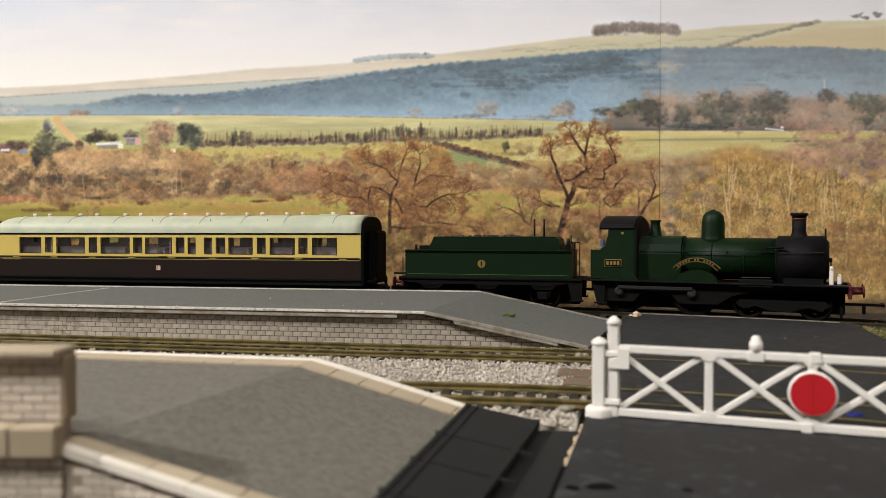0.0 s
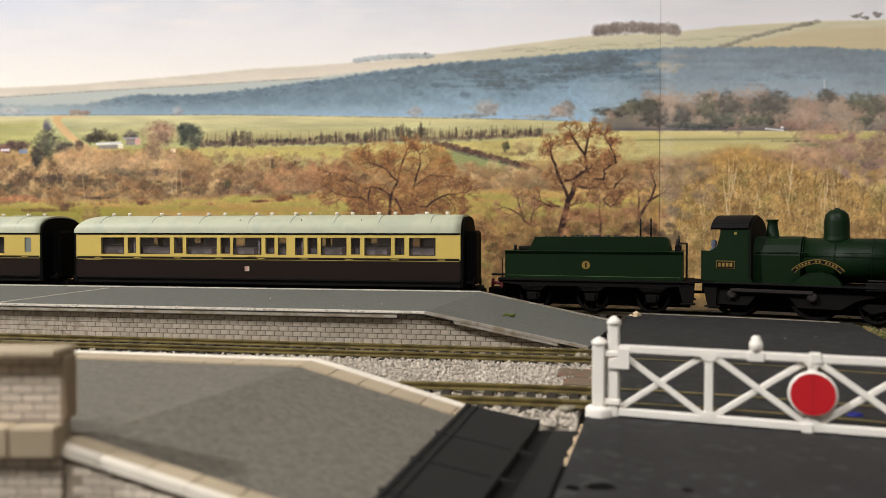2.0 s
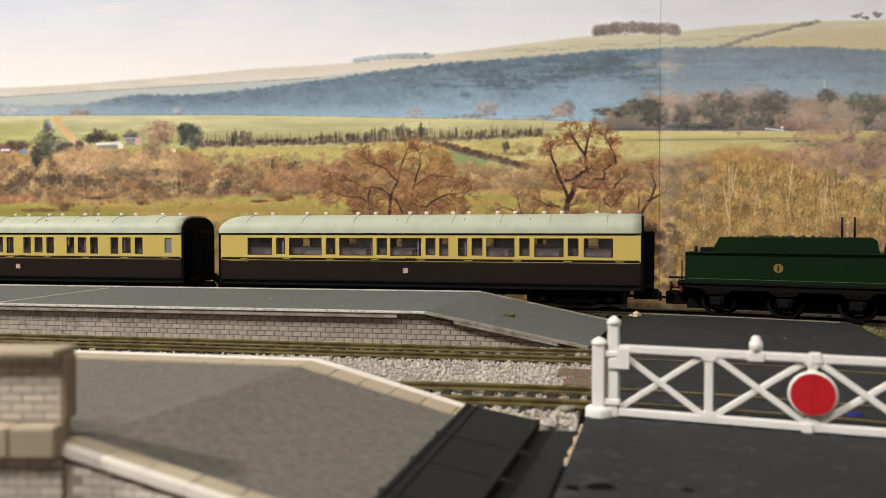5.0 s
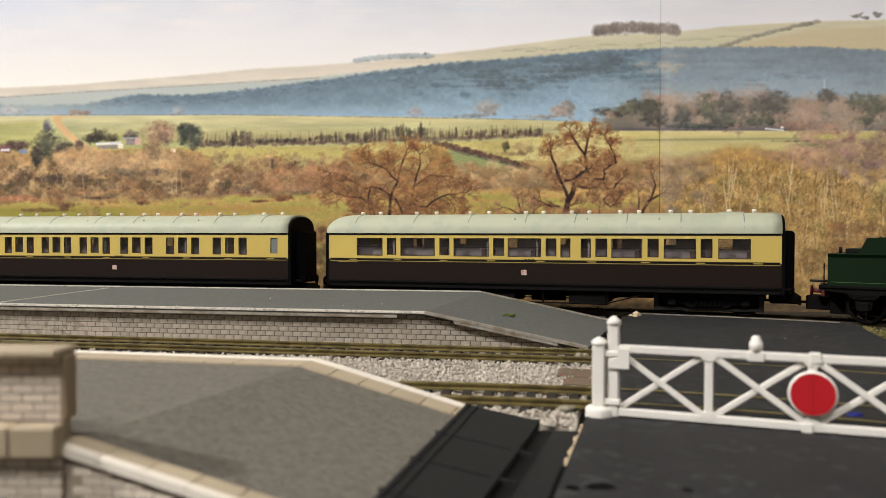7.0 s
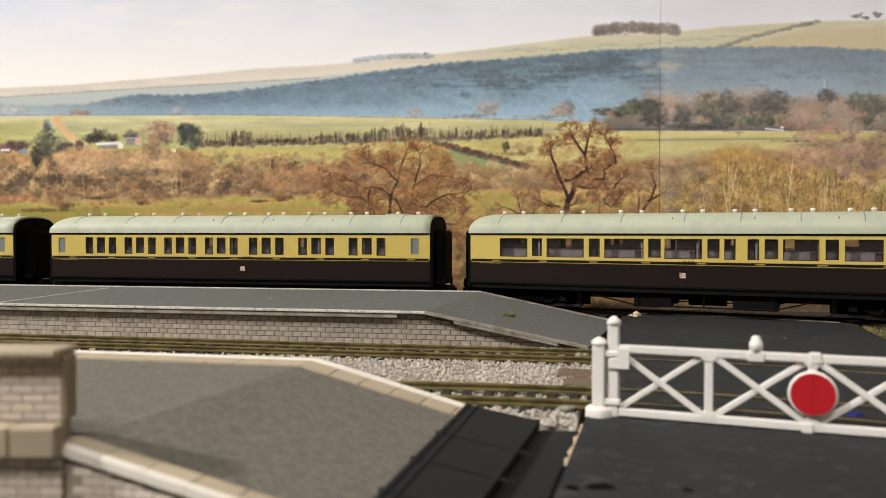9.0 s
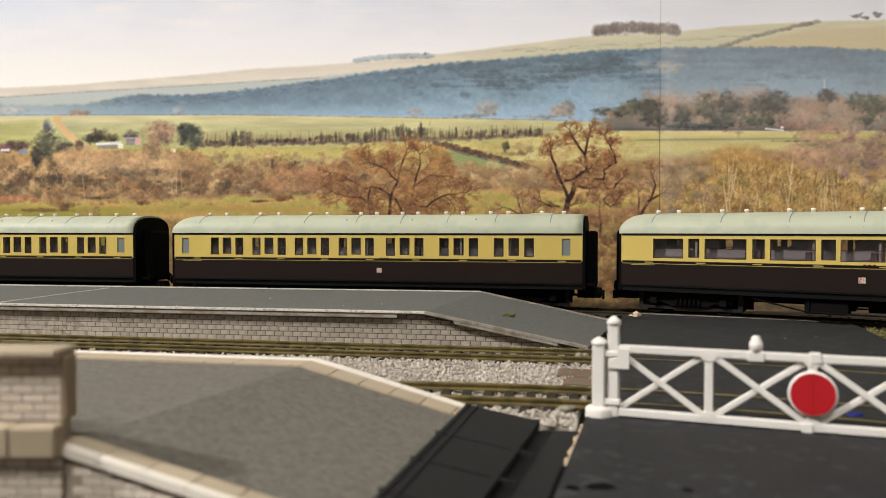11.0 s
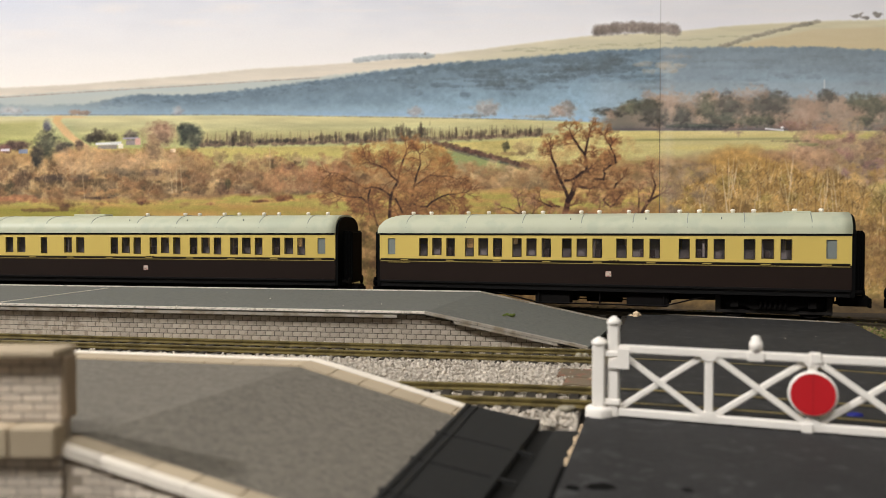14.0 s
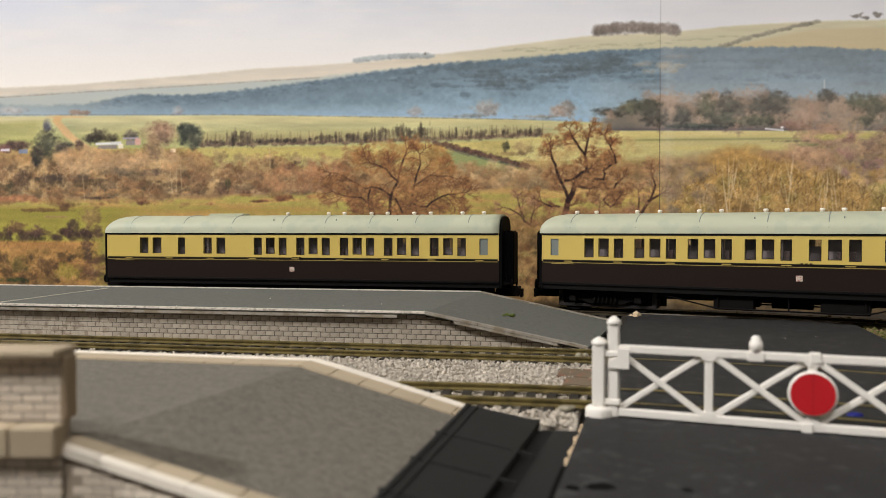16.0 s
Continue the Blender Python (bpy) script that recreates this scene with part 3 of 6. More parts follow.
def soft_noise(sx, sy, octaves=3):
    """Smooth random values from 0 to 1 over the print."""
    out, amp, tot = np.zeros_like(PX), 1.0, 0.0
    for _ in range(octaves):
        gw, gh = int(PRINT_W / sx) + 3, int(PRINT_H / sy) + 3
        g = rs.rand(gh, gw).astype(np.float32)
        fx, fy = np.arange(PRINT_W) / sx, np.arange(PRINT_H) / sy
        ix, iy = fx.astype(int), fy.astype(int)
        tx, ty = fx - ix, fy - iy
        tx, ty = (tx * tx * (3 - 2 * tx))[None, :], (ty * ty * (3 - 2 * ty))[:, None]
        a, b = g[iy][:, ix], g[iy][:, ix + 1]
        c, d = g[iy + 1][:, ix], g[iy + 1][:, ix + 1]
        out += amp * ((a * (1 - tx) + b * tx) * (1 - ty) + (c * (1 - tx) + d * tx) * ty)
        tot += amp
        amp, sx, sy = amp * 0.55, max(sx / 2, 1.2), max(sy / 2, 1.2)
    return out / tot


N_BIG, N_MID, N_FINE, N_TALL, N_WIDE = soft_noise(160, 60), soft_noise(34, 20), soft_noise(7, 6), soft_noise(5, 22), soft_noise(60, 7)


def rgb(*c):
    return np.array(c, dtype=np.float32)


IMG = np.zeros((PRINT_H, PRINT_W, 3), np.float32)


def lay(mask, colour):
    """Prints a colour, or an array of colours, through a mask."""
    IMG[:] = IMG * (1 - mask[..., None]) + np.asarray(colour, np.float32) * mask[..., None]


def below(line, soft=1.5, rough=0.0, tex=None):
    xs, ys = zip(*line)
    edge = np.interp(PX, xs, ys)
    if rough:
        edge = edge + rough * ((N_FINE if tex is None else tex) - 0.5) * 2
    return np.clip((PY - edge) / soft + 0.5, 0, 1)


def span(x0, x1, soft=12.0):
    return np.clip((PX - x0) / soft + 0.5, 0, 1) * np.clip((x1 - PX) / soft + 0.5, 0, 1)


def blend(a, b, k):
    return rgb(*a) * (1 - k[..., None]) + rgb(*b) * k[..., None]


def blob(cx, cy, rx, ry, colour, alpha=0.9, ragged=0.7, light=0.18, soft=0.55):
    """A ragged printed clump, lighter above than below."""
    x0, x1 = int(cx - rx * 1.5 - PRINT_X), int(cx + rx * 1.5 - PRINT_X) + 2
    y0, y1 = int(cy - ry * 1.5 - PRINT_Y), int(cy + ry * 1.5 - PRINT_Y) + 2
    x0, y0, x1, y1 = max(x0, 0), max(y0, 0), min(x1, PRINT_W), min(y1, PRINT_H)
    if x1 <= x0 + 1 or y1 <= y0 + 1:
        return
    s = (slice(y0, y1), slice(x0, x1))
    dx, dy = (PX[s] - cx) / rx, (PY[s] - cy) / ry
    sx, sy = rs.randint(0, PRINT_W - (x1 - x0) + 1), rs.randint(0, PRINT_H - (y1 - y0) + 1)
    nz = (N_FINE[sy:sy + y1 - y0, sx:sx + x1 - x0] - 0.5) * 2 + (N_MID[sy:sy + y1 - y0, sx:sx + x1 - x0] - 0.5)
    d = np.sqrt(dx * dx + dy * dy) + ragged * nz
    m = np.clip((1.0 - d) / soft, 0, 1) * alpha
    tone = 1 + light * (-0.5 * dy - 0.25 * dx) + 1.4 * light * nz
    c = rgb(*colour) * tone[..., None]
    IMG[s] = IMG[s] * (1 - m[..., None]) + c * m[..., None]


def stroke(p, q, w0, w1, colour, alpha=0.9):
    """A tapering branch from p to q."""
    (xa, ya), (xb, yb) = p, q
    pad = w0 + 2
    x0, x1 = int(min(xa, xb) - pad - PRINT_X), int(max(xa, xb) + pad - PRINT_X) + 1
    y0, y1 = int(min(ya, yb) - pad - PRINT_Y), int(max(ya, yb) + pad - PRINT_Y) + 1
    x0, y0, x1, y1 = max(x0, 0), max(y0, 0), min(x1, PRINT_W), min(y1, PRINT_H)
    if x1 <= x0 or y1 <= y0:
        return
    s = (slice(y0, y1), slice(x0, x1))
    vx, vy = xb - xa, yb - ya
    k = np.clip(((PX[s] - xa) * vx + (PY[s] - ya) * vy) / (vx * vx + vy * vy + 1e-6), 0, 1)
    d = np.hypot(PX[s] - xa - k * vx, PY[s] - ya - k * vy)
    m = np.clip(((w0 + (w1 - w0) * k) / 2 - d) + 0.5, 0, 1) * alpha
    IMG[s] = IMG[s] * (1 - m[..., None]) + rgb(*colour) * m[..., None]


def branch(x, y, ang, length, width, depth, colour, twig, spread=0.55):
    n = 3
    for _ in range(n):
        ang += rs.uniform(-0.28, 0.28)
        nx, ny = x + length / n * math.cos(ang), y - length / n * math.sin(ang)
        stroke((x, y), (nx, ny), max(width, 1.5), max(width * 0.9, 1.3), colour, (0.40, 0.52, 0.66)[min(depth, 2)])
        x, y, width = nx, ny, width * 0.88
        if depth and rs.rand() < 0.55:
            branch(x, y, ang + rs.choice((-1, 1)) * rs.uniform(0.5, 1.1), length * rs.uniform(0.45, 0.7), width * 0.6, depth - 1, colour, twig, spread)
    if depth:
        for sgn in (-1, 1):
            branch(x, y, ang + sgn * rs.uniform(0.25, spread), length * rs.uniform(0.62, 0.85), width * 0.72, depth - 1, colour, twig, spread)
    else:
        for _ in range(2):
            blob(x + rs.normal(0, 5), y + rs.normal(0, 4), rs.uniform(3, 7), rs.uniform(2, 5), np.array(twig) * rs.uniform(0.8, 1.2), 0.3, 1.1, 0.2)


def scatter(n, x0, x1, y0, y1, r0, r1, colours, alpha=0.8, flat=0.7, fit=None):
    pts = sorted(((rs.uniform(x0, x1), rs.uniform(y0, y1)) for _ in range(n)), key=lambda p: p[1])
    for x, y in pts:
        if fit is not None and not fit(x, y):
            continue
        r = rs.uniform(r0, r1)
        blob(x, y, r, r * flat * rs.uniform(0.8, 1.3), np.array(colours[rs.randint(len(colours))]) * rs.uniform(0.85, 1.15), alpha)


# sky
k = np.clip(PY / 150, 0, 1)
IMG[:] = blend((226, 226, 230), (252, 244, 234), k)
k = np.clip((N_BIG - 0.45) * 3, 0, 1) * np.clip(1 - PY / 110, 0, 1)
lay(k * 0.45, (204, 206, 214))
lay(np.clip((N_WIDE - 0.5) * 2.5, 0, 1) * np.clip(1 - PY / 120, 0, 1) * 0.30, (244, 234, 226))
lay(span(-100, 120, 160) * np.clip(1 - PY / 70, 0, 1) * 0.5, (206, 212, 226))
for x, y, rx, ry in ((200, 14, 50, 14), (415, 14, 60, 15), (330, 40, 70, 10), (60, 60, 60, 12)):
    blob(x, y, rx, ry, (247, 236, 227), 0.35, 0.2, 0.02, 0.9)
lay(span(1060, 2000, 400) * np.clip(1 - PY / 160, 0, 1) * 0.25, (224, 217, 211))
# far ridge: pale downland, greener to the right
ridge = [(-60, 160), (0, 156), (130, 150), (330, 134), (450, 122), (540, 117), (640, 110), (750, 99), (850, 88), (940, 76), (1050, 63), (1200, 56), (1300, 46), (1440, 38), (1640, 34)]
down = below(ridge, 4.0, 1.0)
k = np.clip((PX - 600) / 700, 0, 1)
lay(down, blend((223, 212, 194), (207, 198, 164), k) * (1 + 0.10 * (N_WIDE[..., None] - 0.5)))
depth = np.clip((PY - np.interp(PX, *zip(*ridge))) / 42, 0, 1)
lay(down * span(820, 1330, 160) * depth * (0.4 + 0.5 * N_WIDE), (184, 182, 146))
lay(down * span(1290, 1700, 60) * below([(1290, 82), (1440, 52), (1640, 46)], 6) * 0.75, blend((208, 190, 150), (194, 174, 132), N_WIDE))
lay(below([(-60, 174), (0, 171), (200, 158), (400, 147), (560, 137), (700, 122), (800, 112)], 5, 1.5) * span(-100, 860, 100) * 0.85, blend((190, 195, 186), (178, 188, 186), N_WIDE))
for x in range(-50, 560, 7):
    blob(x, np.interp(x, [-50, 200, 400, 560], [176, 160, 148, 138]), 9, 1.4, (176, 158, 142), 0.45, 0.4)
for i in range(60):
    u = i / 59
    blob(1275 + 175 * u, 84 - 46 * u ** 0.8 + rs.uniform(-2, 2), 8, 3.6, np.array((146, 138, 120)) * rs.uniform(0.9, 1.1), 0.55, 0.5)
for x in range(900, 1330, 12):
    blob(x, np.interp(x, [900, 1100, 1330], [90, 80, 64]) + rs.uniform(-3, 3), 14, 2, (172, 168, 136), 0.35, 0.5)
for i in range(40):
    x = 1054 + i * 3.7
    blob(x, 54 - 5 * math.sin(math.pi * i / 40) + rs.uniform(-1.5, 1.5), 9, 12, np.array((134, 122, 112)) * rs.uniform(0.9, 1.08), 0.75, 0.3)
for i in range(30):
    blob(632 + i * 4.5, 107 - 3 * math.sin(math.pi * i / 30) - i * 0.26, 10, 6, (176, 180, 178), 0.6, 0.3)
for x, y, rx, ry in ((1516, 29, 10, 4), (1530, 31, 10, 4), (1553, 27, 10, 6), (752, 95, 4, 4), (1524, 25, 5, 4)):
    blob(x, y, rx, ry, (122, 114, 104), 0.8)
# blue wooded slope with darker clefts and pale mist at its foot
edge = [(-60, 190), (0, 184), (60, 188), (150, 184), (210, 172), (240, 168), (350, 168), (420, 160), (520, 148), (600, 138), (660, 128), (780, 113), (900, 104), (1000, 96), (1050, 90), (1170, 86), (1260, 84), (1440, 84), (1640, 92)]
slope = below(edge, 5.0, 3.0)
depth = np.clip((PY - np.interp(PX, *zip(*edge))) / 100, 0, 1)
wood = blend((112, 128, 138), (152, 178, 194), np.clip(depth * 1.15, 0, 1)) * (1 + 0.14 * (N_MID[..., None] - 0.5) + 0.14 * (N_FINE[..., None] - 0.5))
lay(slope * np.clip(0.45 + (PX - 100) / 300, 0.35, 1), wood)
lay(slope * np.clip((N_BIG - 0.42) * 3.5, 0, 1) * np.clip(1.05 - depth, 0, 1) * span(560, 1700, 160) * 0.62, rgb(96, 108, 112) * (1 + 0.35 * (N_FINE[..., None] - 0.5)))
for i in range(150):
    x = rs.uniform(700, 1600)
    y = np.interp(x, *zip(*edge)) + abs(rs.normal(0, 30)) + 4
    if y < 172:
        blob(x, y, rs.uniform(14, 34), rs.uniform(2.5, 6), np.array((98, 110, 116)) * rs.uniform(0.92, 1.18), 0.35, 0.7)
for i in range(90):
    u = rs.rand()
    blob(860 + 250 * u + rs.normal(0, 14), 150 - 38 * u + rs.normal(0, 6), rs.uniform(10, 24), rs.uniform(3, 6), np.array((92, 102, 106)) * rs.uniform(0.92, 1.1), 0.3, 0.7)
lay(slope * span(1170, 1700, 40) * 0.35, (150, 162, 168))
for i in range(14):
    blob(1180 + rs.normal(0, 18), 121 + rs.normal(0, 5), rs.uniform(8, 18), rs.uniform(3, 6), (188, 176, 156), 0.4)
blob(1200, 100, 24, 5, (158, 154, 146), 0.45)
for i in range(120):
    x = rs.uniform(180, 760)
    blob(x, np.interp(x, *zip(*edge)) + rs.uniform(2, 16), rs.uniform(6, 14), 4, np.array((122, 140, 152)) * rs.uniform(0.9, 1.1), 0.4, 0.6)
lay(slope * np.clip((PY - 182) / 24, 0, 1) * span(-100, 1080, 160) * 0.5, (178, 198, 210))
# first field and the farm track
f1 = below([(-60, 206), (400, 204), (700, 207), (900, 211), (1060, 217), (1640, 232)], 3, 0.8)
lay(f1, blend((208, 200, 156), (178, 172, 118), np.clip((PY - 206) / 40, 0, 1)) * (1 + 0.14 * (N_WIDE[..., None] - 0.5)))
lay(f1 * span(-100, 75, 30) * below([(-60, 220), (75, 214)], 8) * 0.7, blend((166, 164, 100), (190, 182, 120), N_WIDE))
for x in range(-50, 1000, 9):
    blob(x, np.interp(x, [-50, 400, 1000], [204, 203, 213]), 9, 1.4, (146, 140, 122), 0.35, 0.5)
path = np.clip(1 - np.abs(PX - np.interp(PY, [205, 215, 240, 262], [104, 100, 122, 150])) / np.interp(PY, [205, 262], [9, 15]), 0, 1)
lay(np.clip(path * 2, 0, 1) * f1 * (PY < 262) * 0.9, (214, 180, 130))
lay(span(86, 150, 16) * np.clip(1 - np.abs(PY - 207) / 4, 0, 1) * 0.8, (214, 184, 138))
for x, y, rx, ry, c in ((20, 196, 28, 9, (196, 188, 182)), (313, 197, 13, 11, (176, 168, 164)), (132, 199, 12, 6, (170, 134, 106)), (148, 200, 14, 5, (164, 130, 104)), (735, 198, 16, 11, (176, 164, 158)), (862, 192, 28, 18, (178, 162, 148)),
                        (1000, 195, 24, 18, (176, 154, 138)), (1006, 192, 14, 14, (132, 124, 114)), (985, 200, 16, 14, (182, 158, 140)), (830, 205, 40, 4, (150, 148, 138)), (950, 207, 40, 5, (156, 148, 132))):
    blob(x, y, rx, ry, c, 0.65, 0.5)
# second fields, lit bands of grass
lay(below([(-60, 262), (340, 262), (560, 259), (780, 253), (960, 246), (1120, 232), (1640, 232)], 4, 1.0), blend((196, 178, 116), (174, 158, 98), N_WIDE) * (1 + 0.12 * (N_FINE[..., None] - 0.5)))
lay(span(380, 700, 120) * np.clip(1 - np.abs(PY - 274) / 14, 0, 1) * 0.7, (202, 186, 110))
lay(below([(760, 268), (960, 262)], 6) * span(770, 905, 20) * below([(760, 258), (905, 288)], 6) * 0.8, blend((150, 152, 98), (132, 140, 98), N_WIDE))
lay(span(905, 1430, 24) * below([(900, 246), (1100, 232), (1430, 232)], 4) * (PY < 285), blend((208, 194, 134), (196, 180, 116), N_WIDE))
lay(span(960, 1180, 60) * np.clip(1 - np.abs(PY - 225) / 5, 0, 1) * 0.7, (204, 192, 150))
lay(span(1120, 1440, 40) * np.clip(1 - np.abs(PY - 247 + (PX - 1250) * 0.01) / 3, 0, 1) * 0.6, (140, 138, 88))
lay(span(1170, 1420, 60) * np.clip(1 - np.abs(PY - 262) / 9, 0, 1) * 0.6, (212, 194, 118))
lay(span(345, 970, 30) * np.clip((PY - np.interp(PX, [340, 780, 960], [232, 224, 220])) / 16, 0, 1) * np.clip((np.interp(PX, [340, 780, 960], [262, 252, 244]) - PY) / 3, 0, 1) * (0.25 + 0.5 * N_TALL), rgb(160, 140, 106) * (0.85 + 0.3 * N_TALL[..., None]))
# hedgerows and the lines of small trees in them
for x in range(345, 960, 5):
    y = np.interp(x, [345, 560, 780, 960], [257, 252, 246, 238])
    blob(x, y + rs.uniform(-2, 2), 8, rs.uniform(3, 6), np.array((140, 120, 94)) * rs.uniform(0.8, 1.1), 0.6)
for i in range(330):
    x = rs.uniform(350, 960)
    tall = 1.7 if 398 < x < 445 or 655 < x < 770 else 1.0 if x > 560 else 0.55
    if x > 770 and rs.rand() < 0.55:
        continue
    y = np.interp(x, [345, 560, 780, 960], [256, 251, 245, 238])
    blob(x, y - rs.uniform(3, 9) * tall, rs.uniform(2, 4.5), rs.uniform(4, 9) * tall, np.array((104, 94, 74)) * rs.uniform(0.8, 1.3), 0.5, 0.7)
for i in range(200):
    x = rs.uniform(350, 960)
    y = np.interp(x, [345, 560, 780, 960], [257, 252, 246, 239])
    stroke((x, y), (x + rs.normal(0, 1.5), y - rs.uniform(8, 22)), 1.5, 0.8, np.array((126, 108, 82)) * rs.uniform(0.7, 1.1), 0.4)
for i in range(70):
    u = i / 69
    blob(768 + 190 * u, 252 + 44 * u + 8 * u * u + rs.uniform(-2, 2), 7, 5, np.array((122, 98, 76)) * rs.uniform(0.85, 1.1), 0.7)
for u in (0.0, 0.35, 0.7):
    stroke((790 + 130 * u, 262 + 34 * u), (830 + 130 * u, 274 + 34 * u), 5, 6, (104, 96, 82), 0.5)
blob(895, 259, 8, 12, (112, 104, 72), 0.8), blob(925, 262, 20, 16, (176, 148, 104), 0.6), blob(905, 272, 30, 4, (150, 122, 86), 0.5)
# brown scrub across the middle
scrub = below([(-60, 266), (120, 272), (250, 290), (340, 292), (520, 298), (700, 303), (900, 302), (1060, 288), (1180, 280), (1640, 250)], 20, 10, N_MID)
base = blend((186, 152, 104), (148, 116, 78), np.clip((N_MID - 0.25) * 1.6, 0, 1)) * (1 + 0.2 * (N_FINE[..., None] - 0.5))
lay(scrub, base * 0.96)
TAN = [(190, 154, 108), (176, 140, 94), (196, 164, 118), (164, 126, 86), (170, 142, 104), (150, 116, 80)]
scatter(300, -50, 640, 276, 342, 8, 24, TAN, 0.5, 0.8)
scatter(110, -50, 640, 290, 345, 8, 22, [(116, 92, 66), (104, 84, 60), (132, 96, 64)], 0.5, 0.6)
scatter(22, 120, 300, 268, 300, 14, 28, [(196, 162, 116), (188, 152, 112), (204, 170, 124)], 0.55, 0.8)
scatter(22, 470, 620, 300, 336, 14, 30, [(184, 134, 92), (190, 144, 100), (170, 120, 82)], 0.5, 0.7)
for x, y, rx, ry, c in ((36, 322, 22, 22, (104, 80, 60)), (15, 332, 12, 16, (92, 80, 56)), (90, 316, 30, 9, (104, 84, 68)), (140, 315, 26, 8, (120, 98, 76)), (210, 306, 30, 10, (128, 108, 84)), (270, 306, 26, 10, (122, 100, 80)), (190, 343, 20, 12, (86, 74, 54)), (175, 351, 30, 3, (96, 74, 54)),
                        (393, 335, 14, 20, (112, 88, 66)), (403, 322, 7, 12, (96, 88, 60)), (512, 298, 14, 10, (134, 102, 76)), (350, 316, 34, 14, (160, 122, 86)), (440, 312, 34, 12, (150, 116, 84))):
    blob(x, y, rx, ry, c, 0.55, 0.6)
    blob(x + rx * 0.3, y - ry * 0.2, rx * 0.6, ry * 0.6, np.array(c) * 0.9, 0.4, 0.8)
for i in range(700):
    x, y = rs.uniform(-50, 640), rs.uniform(282, 346)
    a, l = rs.normal(0, 0.35), rs.uniform(5, 16)
    stroke((x, y), (x + l * math.sin(a), y - l * math.cos(a)), 1.4, 0.8, np.array((206, 172, 126)) * rs.uniform(0.55, 1.08), 0.22)
for x, y in ((305, 342), (312, 340), (322, 336), (478, 300), (150, 356), (60, 300)):
    stroke((x, y), (x + rs.normal(0, 4), y - 44), 2.2, 1.0, (204, 176, 134), 0.4)
scatter(120, 780, 1180, 290, 330, 8, 18, TAN, 0.45)
# third field: strips of green and dead grass
f3 = below([(-60, 356), (120, 356), (300, 354), (420, 346), (640, 342), (900, 336), (1180, 336), (1640, 338)], 9, 5, N_MID)
lay(f3, blend((176, 158, 84), (196, 156, 92), np.clip((N_WIDE - 0.35) * 2.4, 0, 1)) * (1 + 0.14 * (N_FINE[..., None] - 0.5)))
lay(f3 * np.clip(1 - np.abs(PY - 337) / 9, 0, 1) * span(780, 1180, 60) * 0.7, (206, 160, 104))
lay(f3 * np.clip((N_BIG - 0.5) * 4, 0, 1) * 0.6, (176, 152, 80))
lay(f3 * np.clip(1 - np.abs(PY - 372) / 12, 0, 1) * span(-100, 560, 60) * (0.4 + 0.6 * N_WIDE), (178, 148, 76))
scatter(44, -50, 600, 338, 362, 8, 22, [(178, 132, 86), (188, 144, 92), (156, 114, 74), (166, 130, 82)], 0.5, 0.35)
for x, y, rx, ry, c in ((248, 360, 13, 7, (104, 70, 50)), (115, 364, 18, 7, (124, 92, 58)), (500, 351, 24, 6, (134, 90, 60)), (465, 356, 20, 3, (120, 84, 56)), (560, 348, 26, 6, (178, 128, 80)), (30, 352, 60, 8, (176, 122, 82)), (160, 372, 26, 3, (130, 100, 62))):
    blob(x, y, rx, ry, c, 0.7, 0.6)
# farm, houses and trees on the left
for x, y, rx, ry, c in ((84, 254, 22, 28, (88, 86, 68)), (66, 276, 12, 22, (84, 76, 62)), (84, 222, 9, 12, (126, 122, 116)), (112, 262, 22, 14, (104, 92, 76)), (160, 246, 14, 10, (92, 84, 66)), (178, 240, 20, 13, (92, 84, 66)), (200, 244, 14, 8, (104, 96, 74)), (232, 240, 16, 11, (128, 118, 100)), (140, 258, 8, 12, (110, 92, 74)),
                        (282, 238, 34, 23, (166, 138, 108)), (290, 232, 22, 18, (160, 130, 104)), (272, 262, 16, 22, (172, 142, 106)), (328, 240, 16, 22, (70, 72, 60)), (345, 243, 16, 22, (98, 98, 80)), (336, 230, 18, 12, (82, 84, 70)), (30, 258, 30, 10, (104, 84, 72)), (8, 264, 14, 8, (150, 116, 98))):
    blob(x, y, rx * 1.12, ry * 1.12, c, 0.85, 0.3)
    blob(x - rx * 0.2, y + ry * 0.3, rx * 0.6, ry * 0.5, np.array(c) * 0.86, 0.45, 0.7)
for x0, x1, y0, y1, c in ((168, 216, 252, 258, (212, 206, 198)), (172, 208, 257, 265, (150, 138, 126)), (208, 219, 254, 264, (226, 212, 186)), (216, 246, 243, 248, (172, 164, 160)), (222, 240, 248, 258, (156, 142, 134)), (238, 250, 244, 258, (206, 166, 146)), (32, 50, 264, 273, (134, 136, 146)), (0, 18, 263, 269, (216, 204, 196)), (300, 312, 263, 271, (226, 200, 162))):
    m = np.clip((PX - x0) / 2, 0, 1) * np.clip((x1 - PX) / 2, 0, 1) * np.clip((PY - y0 + 0.05 * (PX - x0)) / 2, 0, 1) * np.clip((y1 - PY) / 2, 0, 1)
    lay(m * 0.85, c)
scatter(30, 90, 320, 270, 300, 12, 24, [(192, 154, 110), (200, 164, 122), (180, 142, 100)], 0.45)
